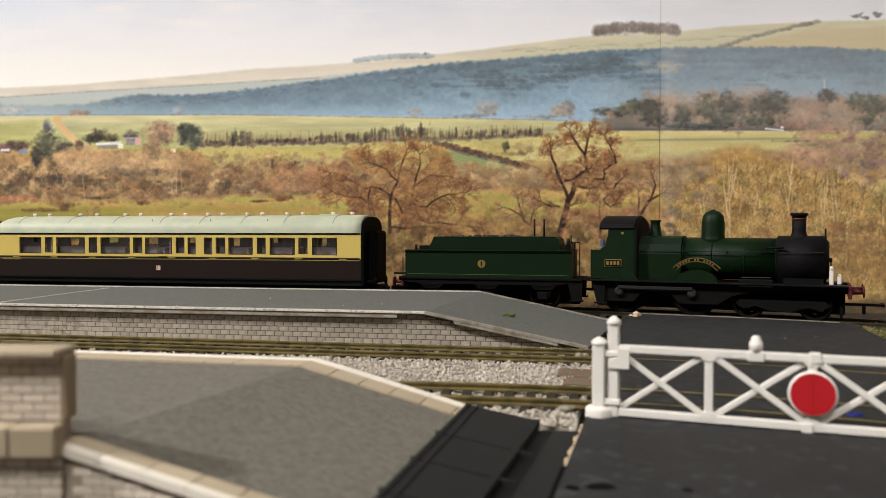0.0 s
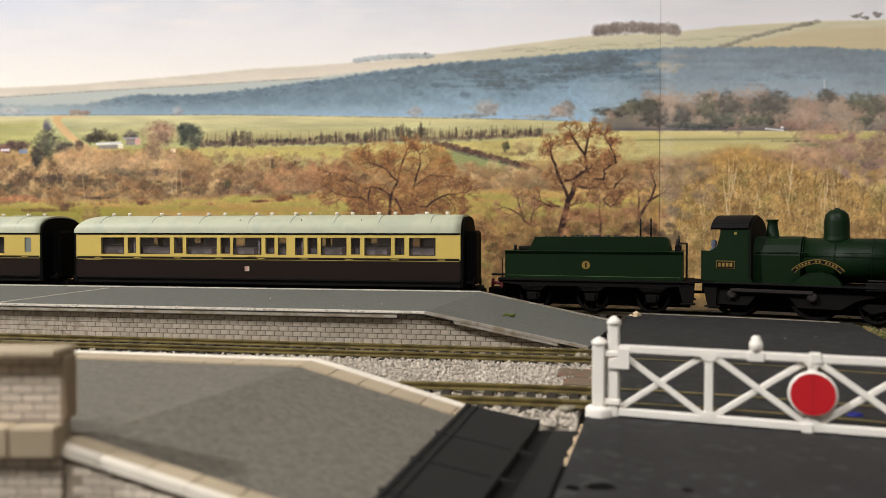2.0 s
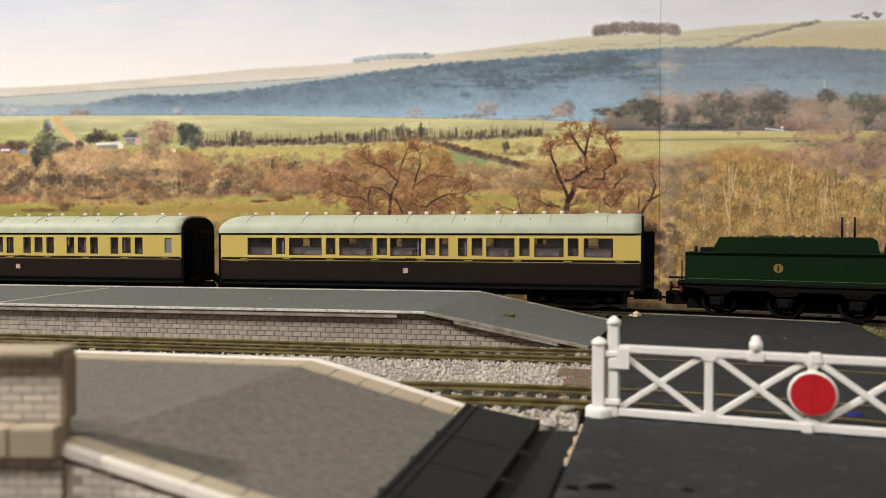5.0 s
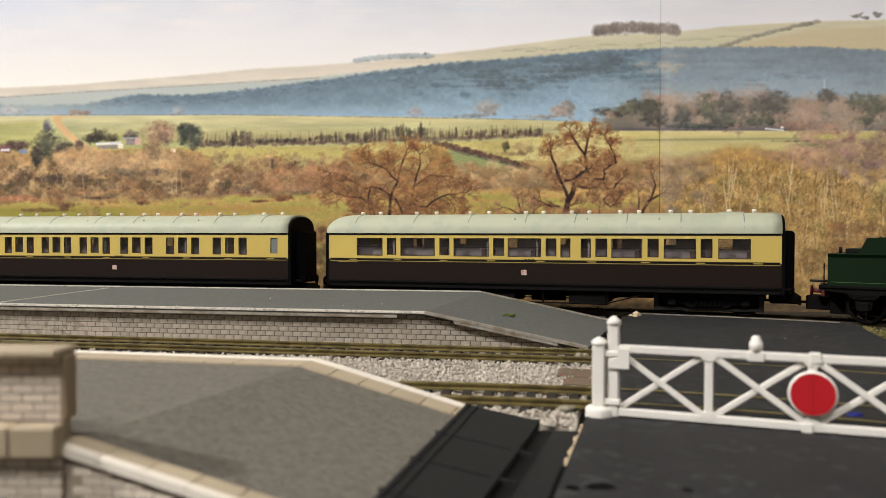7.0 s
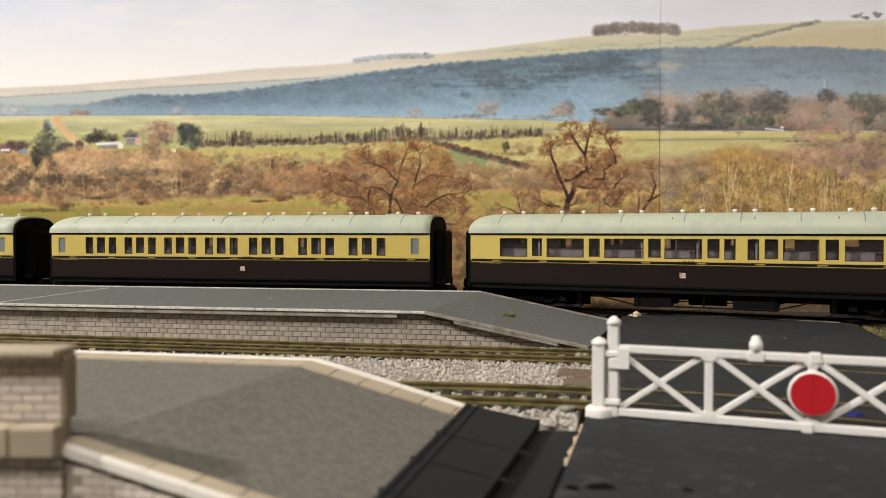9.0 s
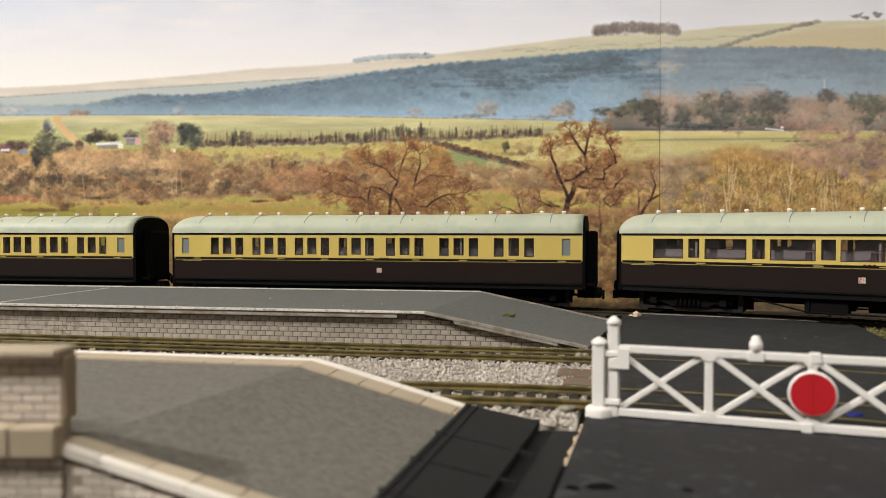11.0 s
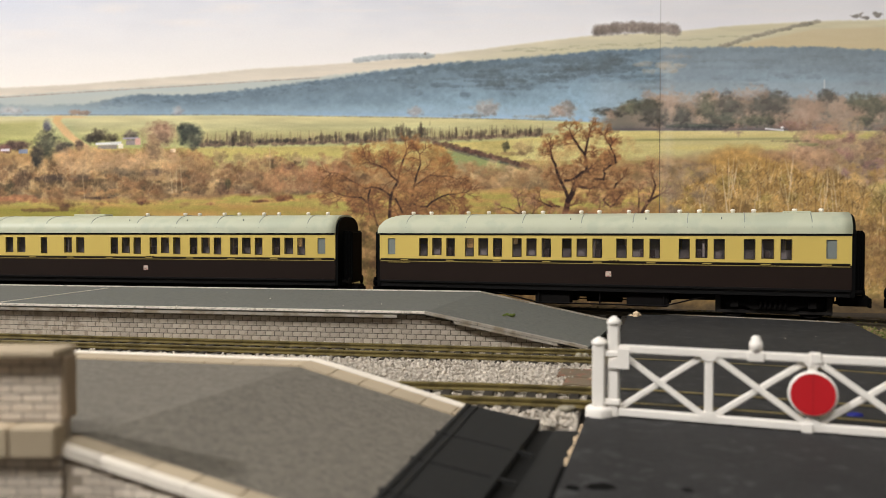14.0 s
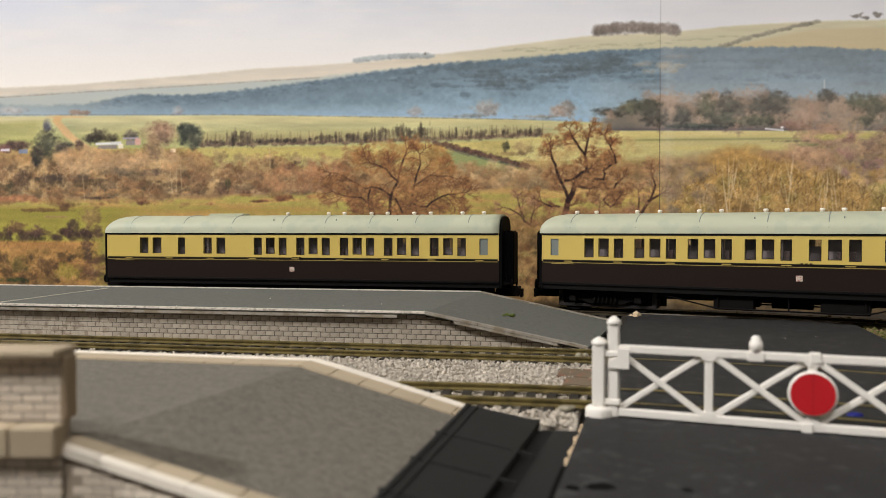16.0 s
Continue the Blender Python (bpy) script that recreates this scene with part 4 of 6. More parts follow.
# woods on the right
lay(span(1060, 1700, 40) * below([(1060, 212), (1110, 186), (1180, 182), (1300, 176), (1640, 172)], 10, 12, N_MID) * (PY < 232), blend((138, 122, 104), (108, 102, 88), N_MID))
for i in range(60):
    x = rs.uniform(1150, 1600)
    blob(x, rs.uniform(172, 222), rs.uniform(12, 28), rs.uniform(10, 20), ((182, 150, 124), (166, 134, 108), (188, 160, 134), (150, 122, 98))[rs.randint(4)], 0.55)
for x, y, rx, ry in ((1080, 200, 30, 9), (1115, 190, 24, 16), (1145, 188, 26, 15), (1160, 205, 30, 18), (1205, 205, 20, 20), (1252, 192, 22, 26), (1290, 185, 26, 22), (1280, 212, 34, 16), (1350, 185, 28, 28), (1380, 182, 20, 24), (1340, 214, 40, 12), (1466, 170, 17, 14), (1515, 180, 22, 18), (1545, 186, 26, 22), (1530, 215, 20, 14), (1230, 224, 70, 6)):
    c = np.array(((70, 72, 60), (82, 82, 64), (70, 68, 60))[rs.randint(3)])
    blob(x, y, rx * 1.15, ry * 1.15, c, 0.85, 0.4, 0.3)
    for _ in range(5):
        blob(x + rs.normal(0, rx * 0.45), y + rs.normal(0, ry * 0.45), rx * 0.35, ry * 0.3, c * rs.uniform(0.8, 1.45), 0.45, 0.7)
for x, y, rx, ry, c in ((1205, 176, 34, 14, (188, 158, 130)), (1190, 196, 12, 18, (180, 150, 124)), (1330, 164, 34, 14, (180, 148, 122)), (1425, 190, 34, 26, (186, 150, 124)), (1440, 215, 44, 18, (182, 146, 120)), (1490, 205, 34, 34, (190, 156, 128)), (1078, 204, 12, 11, (184, 152, 126)), (1405, 222, 30, 9, (156, 116, 100)), (1455, 230, 26, 6, (140, 108, 96))):
    blob(x, y, rx, ry, c, 0.6, 0.7)
lay(span(1050, 1700, 40) * np.clip((PY - 140) / 10, 0, 1) * np.clip((238 - PY) / 6, 0, 1) * 0.15, (180, 170, 162))
stroke((1459, 142), (1459, 156), 2.6, 2.6, (206, 206, 202), 0.7)
lay(np.clip(1 - np.abs(PY - 229) / 4, 0, 1) * span(1060, 1400, 20) * 0.6, (112, 104, 92))
stroke((1355, 228), (1386, 231), 3, 3, (216, 210, 200), 0.8), blob(1384, 226, 4, 3, (236, 230, 218), 0.8)
scatter(100, 1410, 1620, 232, 330, 14, 30, [(182, 146, 114), (190, 156, 120), (170, 134, 104), (176, 150, 116)], 0.5)
scatter(26, 1490, 1620, 225, 310, 8, 18, [(140, 116, 98), (150, 108, 98), (128, 110, 90)], 0.45)
blob(1465, 243, 30, 8, (186, 172, 100), 0.7, 0.4), blob(1430, 256, 26, 4, (150, 146, 96), 0.6, 0.4), blob(1400, 250, 40, 3, (120, 104, 80), 0.5, 0.5)
blob(1560, 335, 30, 16, (200, 180, 96), 0.75, 0.4), blob(1540, 314, 34, 4, (112, 92, 78), 0.6)
# bank behind the line
bank = below([(-60, 384), (200, 390), (420, 400), (600, 396), (800, 388), (1000, 380), (1200, 352), (1640, 350)], 20, 12, N_MID)
lay(bank, blend((166, 130, 80), (136, 106, 66), np.clip((N_MID - 0.2) * 1.6, 0, 1)) * (1 + 0.3 * (N_FINE[..., None] - 0.5) + 0.2 * (N_TALL[..., None] - 0.5)))
scatter(320, 200, 1180, 392, 560, 8, 20, [(160, 122, 74), (140, 116, 66), (176, 136, 86), (122, 94, 58), (150, 132, 74)], 0.5)
# meadow, hedge and rough grass at the left end of the line
lay(span(-100, 230, 60) * np.clip((PY - 364) / 8, 0, 1) * np.clip((PY < 560) * 1.0, 0, 1), blend((170, 154, 72), (150, 140, 62), N_WIDE))
for i in range(46):
    blob(rs.uniform(-50, 175), 416 + rs.normal(0, 5), rs.uniform(7, 16), rs.uniform(5, 12), np.array((84, 64, 48)) * rs.uniform(0.85, 1.25), 0.5, 0.6)
for x, y, rx, ry, c in ((132, 402, 14, 16, (82, 66, 50)), (30, 402, 16, 14, (118, 88, 62)), (66, 410, 14, 14, (110, 84, 64)), (115, 366, 18, 8, (112, 84, 56)), (160, 384, 20, 24, (158, 126, 80)), (80, 372, 50, 4, (138, 104, 64)), (100, 384, 40, 2, (176, 142, 90))):
    blob(x, y, rx, ry, c, 0.65, 0.6)
lay(span(-100, 170, 30) * np.clip((PY - 424) / 6, 0, 1), blend((186, 142, 82), (160, 116, 64), N_MID) * (1 + 0.2 * (N_FINE[..., None] - 0.5)))
scatter(90, -50, 190, 446, 520, 7, 18, [(98, 74, 48), (116, 88, 54), (84, 66, 42), (140, 108, 62)], 0.5)
for x, y, rx, ry, c in ((120, 482, 26, 18, (160, 144, 62)), (155, 440, 12, 40, (84, 64, 48)), (165, 480, 18, 26, (116, 84, 62)), (30, 470, 22, 18, (112, 98, 52)), (25, 496, 26, 6, (56, 66, 36)), (80, 470, 26, 18, (92, 68, 46))):
    blob(x, y, rx, ry, c, 0.6, 0.6)
# golden thicket
thick = below([(1150, 380), (1190, 340), (1240, 284), (1290, 264), (1360, 272), (1420, 290), (1500, 318), (1560, 350), (1640, 360)], 26, 16, N_MID) * span(1160, 1720, 40)
lay(thick, blend((192, 150, 82), (164, 124, 62), np.clip((N_MID - 0.25) * 1.7, 0, 1)) * (1 + 0.25 * (N_FINE[..., None] - 0.5)))
blob(1440, 285, 60, 26, (184, 142, 104), 0.6, 0.4), blob(1390, 275, 50, 14, (176, 134, 96), 0.5, 0.5), blob(1215, 305, 40, 18, (140, 118, 90), 0.5, 0.6)
scatter(240, 1180, 1610, 300, 520, 8, 20, [(192, 150, 84), (174, 134, 70), (200, 162, 98), (142, 108, 58), (162, 138, 68)], 0.45, 1.1)
for i in range(3000):
    x = rs.uniform(1185, 1615)
    y = rs.uniform(np.interp(x, [1185, 1300, 1470, 1615], [345, 285, 310, 350]), 520)
    a, l = (rs.normal(0, 0.25), rs.uniform(12, 34)) if i % 7 == 0 else (rs.uniform(-1.2, 1.2), rs.uniform(3, 10))
    tone = rs.uniform(0.85, 1.08)
    stroke((x, y), (x + l * math.sin(a), y - l * math.cos(a)), 1.7, 0.8, np.array((224, 190, 128)) * tone if rs.rand() < 0.5 else np.array((112, 82, 44)) * tone, 0.42)
for x, y, h in ((1288, 420, 140), (1292, 380, 100), (1298, 350, 60), (1394, 380, 90), (1400, 330, 60), (1455, 400, 90), (1464, 380, 80), (1474, 420, 110), (1340, 380, 50), (1245, 380, 60), (1500, 430, 60)):
    for j in range(3):
        stroke((x + rs.normal(0, 3), y - j * h / 4), (x + rs.normal(0, 6), y - h * (0.6 + 0.2 * j)), 2.4, 1.0, (224, 198, 152), 0.42)
scatter(26, 1170, 1260, 296, 390, 10, 20, [(156, 128, 92), (148, 118, 84), (140, 116, 84)], 0.45)


def limb(pts, w0, w1, colour, twig, sprays=2, depth=2, length=20):
    """A bough through the given points, thinning along its way, with sprays of twigs."""
    n = len(pts) - 1
    for i in range(n):
        (xa, ya), (xb, yb) = pts[i], pts[i + 1]
        wa, wb = w0 + (w1 - w0) * i / n, w0 + (w1 - w0) * (i + 1) / n
        xm, ym, wm = (xa + xb) / 2 + rs.normal(0, 1.6), (ya + yb) / 2 + rs.normal(0, 1.6), (wa + wb) / 2
        stroke((xa, ya), (xm, ym), wa, wm, colour, 0.88)
        stroke((xm, ym), (xb, yb), wm, wb, colour, 0.88)
        heading = math.atan2(ya - yb, xb - xa)
        for _ in range(sprays):
            u = rs.rand()
            branch(xa + (xb - xa) * u, ya + (yb - ya) * u, heading + rs.choice((-1, 1)) * rs.uniform(0.4, 1.1), length * rs.uniform(0.6, 1.1), max(wb * 0.55, 1.5), depth, tuple(0.5 * np.array(colour) + 0.5 * np.array(twig)), twig, 0.7)
    x, y = pts[-1]
    branch(x, y, math.atan2(pts[-2][1] - y, x - pts[-2][0]), length, max(w1, 1.5), depth, tuple(0.6 * np.array(colour) + 0.4 * np.array(twig)), twig, 0.7)


# broad bare oak
for i in range(190):
    a, r = rs.uniform(0, 6.28), math.sqrt(rs.rand())
    x, y = 712 + 112 * r * math.cos(a), 322 + 74 * r * math.sin(a)
    c = (150, 106, 68) if x < 690 and y > 285 else (190, 140, 82) if y < 300 else (172, 122, 74)
    blob(x, y, rs.uniform(9, 20), rs.uniform(6, 13), np.array(c) * rs.uniform(0.78, 1.02), 0.28, 0.9)
BARK, TWIG = (74, 50, 36), (156, 110, 68)
for pts, w0, w1 in ((((690, 412), (691, 352), (704, 322), (714, 282)), 6, 3), (((704, 410), (712, 388), (728, 364), (733, 330), (744, 292)), 6, 2.5), (((692, 348), (672, 334), (648, 334), (604, 310)), 4, 2), (((705, 322), (684, 300), (660, 290)), 3, 2),
                    (((727, 364), (756, 366), (782, 348), (806, 344)), 3.5, 2), (((733, 362), (746, 390), (776, 394), (826, 400)), 4, 2), (((700, 352), (712, 376)), 3, 3), (((692, 402), (744, 402)), 4, 4), (((668, 400), (658, 364), (640, 350), (606, 346)), 3, 1.8),
                    (((733, 330), (762, 310), (790, 312)), 3, 1.8), (((655, 336), (652, 360)), 3, 2)):
    limb(pts, w0, w1, BARK, TWIG, 3, 2, 19)
for i in range(60):
    a, r = rs.uniform(0, 6.28), math.sqrt(rs.rand())
    blob(716 + 104 * r * math.cos(a), 300 + 54 * r * math.sin(a), rs.uniform(8, 16), rs.uniform(5, 10), np.array((184, 134, 80)) * rs.uniform(0.88, 1.1), 0.22, 1.0)
# gnarled tree beside it
for i in range(170):
    a, r = rs.uniform(0, 6.28), math.sqrt(rs.rand())
    blob(1046 + 92 * r * math.cos(a), 290 + 72 * r * math.sin(a), rs.uniform(8, 18), rs.uniform(6, 13), np.array((196, 152, 98)) * rs.uniform(0.88, 1.08), 0.16, 1.0)
BARK, TWIG = (76, 52, 38), (160, 116, 74)
for pts, w0, w1 in ((((990, 416), (998, 384), (1005, 356), (1018, 326)), 12, 8), (((1006, 352), (994, 324), (983, 292), (975, 268)), 6, 3), (((1018, 326), (1030, 306), (1038, 302)), 6, 5), (((1038, 302), (1034, 272), (1020, 252), (1012, 240)), 5, 2.5), (((1035, 274), (1043, 238)), 4, 2),
                    (((1018, 327), (1044, 333), (1070, 330), (1085, 338), (1096, 322)), 5, 3), (((1038, 300), (1052, 316), (1068, 318), (1068, 302)), 5, 3), (((1085, 338), (1068, 354), (1080, 366), (1092, 354)), 4, 2.5), (((1068, 302), (1090, 288), (1082, 264), (1074, 250)), 3.5, 2),
                    (((1000, 320), (1020, 314), (1036, 304)), 4, 4), (((990, 366), (976, 366), (958, 358)), 3.5, 2)):
    limb(pts, w0, w1, BARK, TWIG, 2, 2, 12)
for pts, w0, w1 in ((((1128, 392), (1148, 356), (1166, 346)), 6, 3), (((1130, 382), (1131, 350)), 4, 2), (((1150, 356), (1160, 328), (1155, 314)), 4, 2), (((938, 398), (922, 382), (902, 370)), 4, 2), (((928, 386), (918, 360)), 3, 1.8), (((940, 394), (945, 372)), 3, 1.8), (((1062, 420), (1060, 372)), 5, 3)):
    limb(pts, w0, w1, (98, 70, 50), (176, 134, 92), 1, 2, 13)
scatter(46, 950, 1185, 372, 440, 8, 18, [(182, 132, 92), (164, 118, 78), (186, 142, 98), (150, 104, 70)], 0.42)
scatter(40, 600, 980, 392, 440, 7, 16, [(150, 112, 70), (128, 100, 62), (164, 124, 76)], 0.45)
scatter(20, 820, 960, 366, 420, 8, 18, [(176, 134, 78), (150, 122, 70), (186, 146, 84)], 0.45)
for i in range(2600):
    x, y = rs.uniform(-50, 1180), rs.uniform(400, 560)
    a, l = rs.uniform(-1.2, 1.2), rs.uniform(4, 13)
    stroke((x, y), (x + l * math.sin(a), y - l * math.cos(a)), 1.5, 0.8, np.array((200, 164, 110)) * rs.uniform(0.7, 1.1) if rs.rand() < 0.5 else np.array((94, 72, 46)), 0.28)
# foot of the print darkened in colour for the shade behind the train
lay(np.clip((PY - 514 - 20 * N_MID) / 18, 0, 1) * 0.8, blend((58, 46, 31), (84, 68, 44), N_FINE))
# darker brush low on the bank
scatter(190, 560, 1190, 404, 520, 7, 18, [(116, 84, 52), (98, 74, 46), (136, 96, 58), (104, 88, 50)], 0.5)
scatter(60, 1090, 1200, 396, 530, 8, 18, [(92, 66, 46), (78, 58, 40), (110, 80, 52)], 0.5)
scatter(110, 1190, 1610, 430, 520, 8, 20, [(150, 112, 62), (128, 94, 50), (160, 120, 64), (134, 110, 56)], 0.35)
scatter(40, 1470, 1610, 400, 500, 10, 24, [(150, 104, 62), (132, 94, 54), (160, 122, 66)], 0.35)
# the soft dots of the print
SOFT = IMG.copy()
for sh in (1, -1):
    SOFT += np.roll(IMG, sh, 0) + np.roll(IMG, sh, 1)
IMG[:] = SOFT / 5
IMG *= 1 + (0.015 + 0.06 * np.clip((PY - 200) / 60, 0, 1)[..., None]) * (rs.rand(PRINT_H, PRINT_W, 1).astype(np.float32) - 0.5)
# the joint between the two sheets of the print, and the paler right sheet
lay((PX > 1168).astype(np.float32) * 0.10, (210, 200, 194))
lay(np.clip(1 - np.abs(PX - 1182) / 16, 0, 1) * (PX > 1168) * 0.10, (232, 222, 214))
lay(np.clip(1.2 - np.abs(PX - 1168 + (PY - 200) * 0.006), 0, 1) * (0.25 + 0.4 * (PY > 120)), (96, 88, 78))


def widen(pic, r):
    """Mean of the print over a square of 2r + 1 dots."""
    for axis in (0, 1):
        pad = [(r + 1, r) if a == axis else (0, 0) for a in range(3)]
        total = np.cumsum(np.pad(pic, pad, mode="edge"), axis=axis, dtype=np.float64)
        n = pic.shape[axis]
        pic = (np.take(total, range(2 * r + 1, 2 * r + 1 + n), axis) - np.take(total, range(n), axis)) / (2 * r + 1)
    return pic


# the crisp, contrasty press of the print, strongest over the land
crisp = 0.10 + 0.45 * np.clip((PY - 195) / 30, 0, 1)[..., None]
IMG[:] = IMG + crisp * (IMG - widen(IMG, 16)) + 0.8 * crisp * (IMG - widen(IMG, 2))
grey = IMG.mean(axis=2, keepdims=True)
IMG[:] = grey + (IMG - grey) * (1 - 0.05 * np.clip((PY - 280) / 30, 0, 1)[..., None])
IMG *= rgb(1.0, 1.0, 1.012)
IMG[:] = np.clip(IMG, 0, 255)
c = IMG / 255
LIN = np.where(c <= 0.04045, c / 12.92, ((c + 0.055) / 1.055) ** 2.4) * PRINT_GAIN


def view_spot(u, v):
    """Projects a board point, u metres along and v up, to its camera pixel on the artwork."""
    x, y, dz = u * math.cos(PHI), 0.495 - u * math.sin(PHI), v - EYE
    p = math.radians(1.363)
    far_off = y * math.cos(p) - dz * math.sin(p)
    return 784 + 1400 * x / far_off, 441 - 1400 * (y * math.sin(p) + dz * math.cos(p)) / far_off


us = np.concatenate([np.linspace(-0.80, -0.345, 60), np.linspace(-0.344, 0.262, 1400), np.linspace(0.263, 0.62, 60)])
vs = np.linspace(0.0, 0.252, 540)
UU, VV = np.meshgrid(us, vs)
# each board point takes its ink by its place in the camera's view
SX, SY = view_spot(UU, VV)
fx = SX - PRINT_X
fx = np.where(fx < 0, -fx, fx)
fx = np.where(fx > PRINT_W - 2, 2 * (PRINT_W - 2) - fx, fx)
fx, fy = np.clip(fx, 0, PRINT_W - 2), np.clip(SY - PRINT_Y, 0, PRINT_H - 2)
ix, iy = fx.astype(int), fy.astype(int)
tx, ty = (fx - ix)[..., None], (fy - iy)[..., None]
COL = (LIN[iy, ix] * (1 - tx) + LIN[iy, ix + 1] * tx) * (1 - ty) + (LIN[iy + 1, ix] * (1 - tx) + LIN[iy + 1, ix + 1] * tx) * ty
nu, nv = len(us), len(vs)
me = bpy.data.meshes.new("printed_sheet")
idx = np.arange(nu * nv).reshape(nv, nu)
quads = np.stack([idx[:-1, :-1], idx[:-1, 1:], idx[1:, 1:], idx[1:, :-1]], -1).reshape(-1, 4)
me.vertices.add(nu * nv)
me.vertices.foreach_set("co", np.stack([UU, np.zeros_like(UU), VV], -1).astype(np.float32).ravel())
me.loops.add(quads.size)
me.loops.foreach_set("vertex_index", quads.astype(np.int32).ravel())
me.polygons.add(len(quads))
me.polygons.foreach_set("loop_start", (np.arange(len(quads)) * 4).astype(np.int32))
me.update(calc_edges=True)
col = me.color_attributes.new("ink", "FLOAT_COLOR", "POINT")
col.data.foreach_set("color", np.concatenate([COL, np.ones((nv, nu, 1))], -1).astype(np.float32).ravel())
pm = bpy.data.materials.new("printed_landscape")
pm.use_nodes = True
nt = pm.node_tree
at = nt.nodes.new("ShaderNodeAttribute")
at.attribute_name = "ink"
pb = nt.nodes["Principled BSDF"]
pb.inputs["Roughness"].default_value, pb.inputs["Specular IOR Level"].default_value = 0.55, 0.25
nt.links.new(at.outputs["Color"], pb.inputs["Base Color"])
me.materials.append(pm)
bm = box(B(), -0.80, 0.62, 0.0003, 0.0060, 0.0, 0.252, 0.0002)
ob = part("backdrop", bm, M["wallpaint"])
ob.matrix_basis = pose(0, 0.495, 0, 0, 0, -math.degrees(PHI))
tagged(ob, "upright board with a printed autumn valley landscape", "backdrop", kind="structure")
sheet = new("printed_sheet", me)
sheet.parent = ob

# ---- the train ----
TRAIN, WHEELS = {}, []


def wheelset(parent, spot, radius, spokes=0, gauge=0.0078, width=0.0026):
    """Two wheels on an axle, turning about their own axle."""
    bm = B()
    for sgn in (-1, 1):
        m = Matrix.Translation((0, sgn * gauge, 0)) @ Matrix.Rotation(-math.pi / 2 * sgn, 4, "X")
        if spokes:
            n = 28
            rim = [(radius * 0.84, -0.0008), (radius + 0.0006, -0.0010), (radius + 0.0006, -0.0004), (radius, 0.0), (radius, width - 0.0006), (radius * 0.84, width - 0.0006)]
            rings = [[bm.verts.new(m @ Vector((r * math.cos(2 * math.pi * i / n), r * math.sin(2 * math.pi * i / n), h))) for i in range(n)] for r, h in rim]
            for a, b in zip(rings, rings[1:] + rings[:1]):
                for i in range(n):
                    bm.faces.new((a[i], a[(i + 1) % n], b[(i + 1) % n], b[i]))
            for i in range(spokes):
                box(bm, 0, radius * 0.88, -0.0003, 0.0003, 0.0002, 0.0010, m=m @ Matrix.Rotation(2 * math.pi * i / spokes, 4, "Z"))
            lathe(bm, [(radius * 0.2, -0.0006), (radius * 0.2, width), (radius * 0.1, width + 0.0004)], 12, m)
        else:
            lathe(bm, [(radius + 0.0006, -0.0010), (radius + 0.0006, -0.0004), (radius, 0.0), (radius, width - 0.0006), (radius * 0.84, width - 0.0006), (radius * 0.8, width - 0.0012),
                       (radius * 0.3, width - 0.0010), (radius * 0.25, width), (radius * 0.12, width + 0.0003)], 24, m)
    tube(bm, (0, -gauge, 0), (0, gauge, 0), 0.0009, n=8)
    ob = part("wheelset", bm, M["chassis"], parent)
    ob.location = spot
    WHEELS.append((ob, Vector(spot), radius))
    return ob


HW = 0.0180
Z_SOLE, Z_BODY, Z_WAIST, Z_CANT, Z_ROOF = 0.0113, 0.0145, 0.0258, 0.0402, 0.0504
Z_BOT, Z_SBOT, Z_TOP = 0.0283, 0.0288, 0.0374


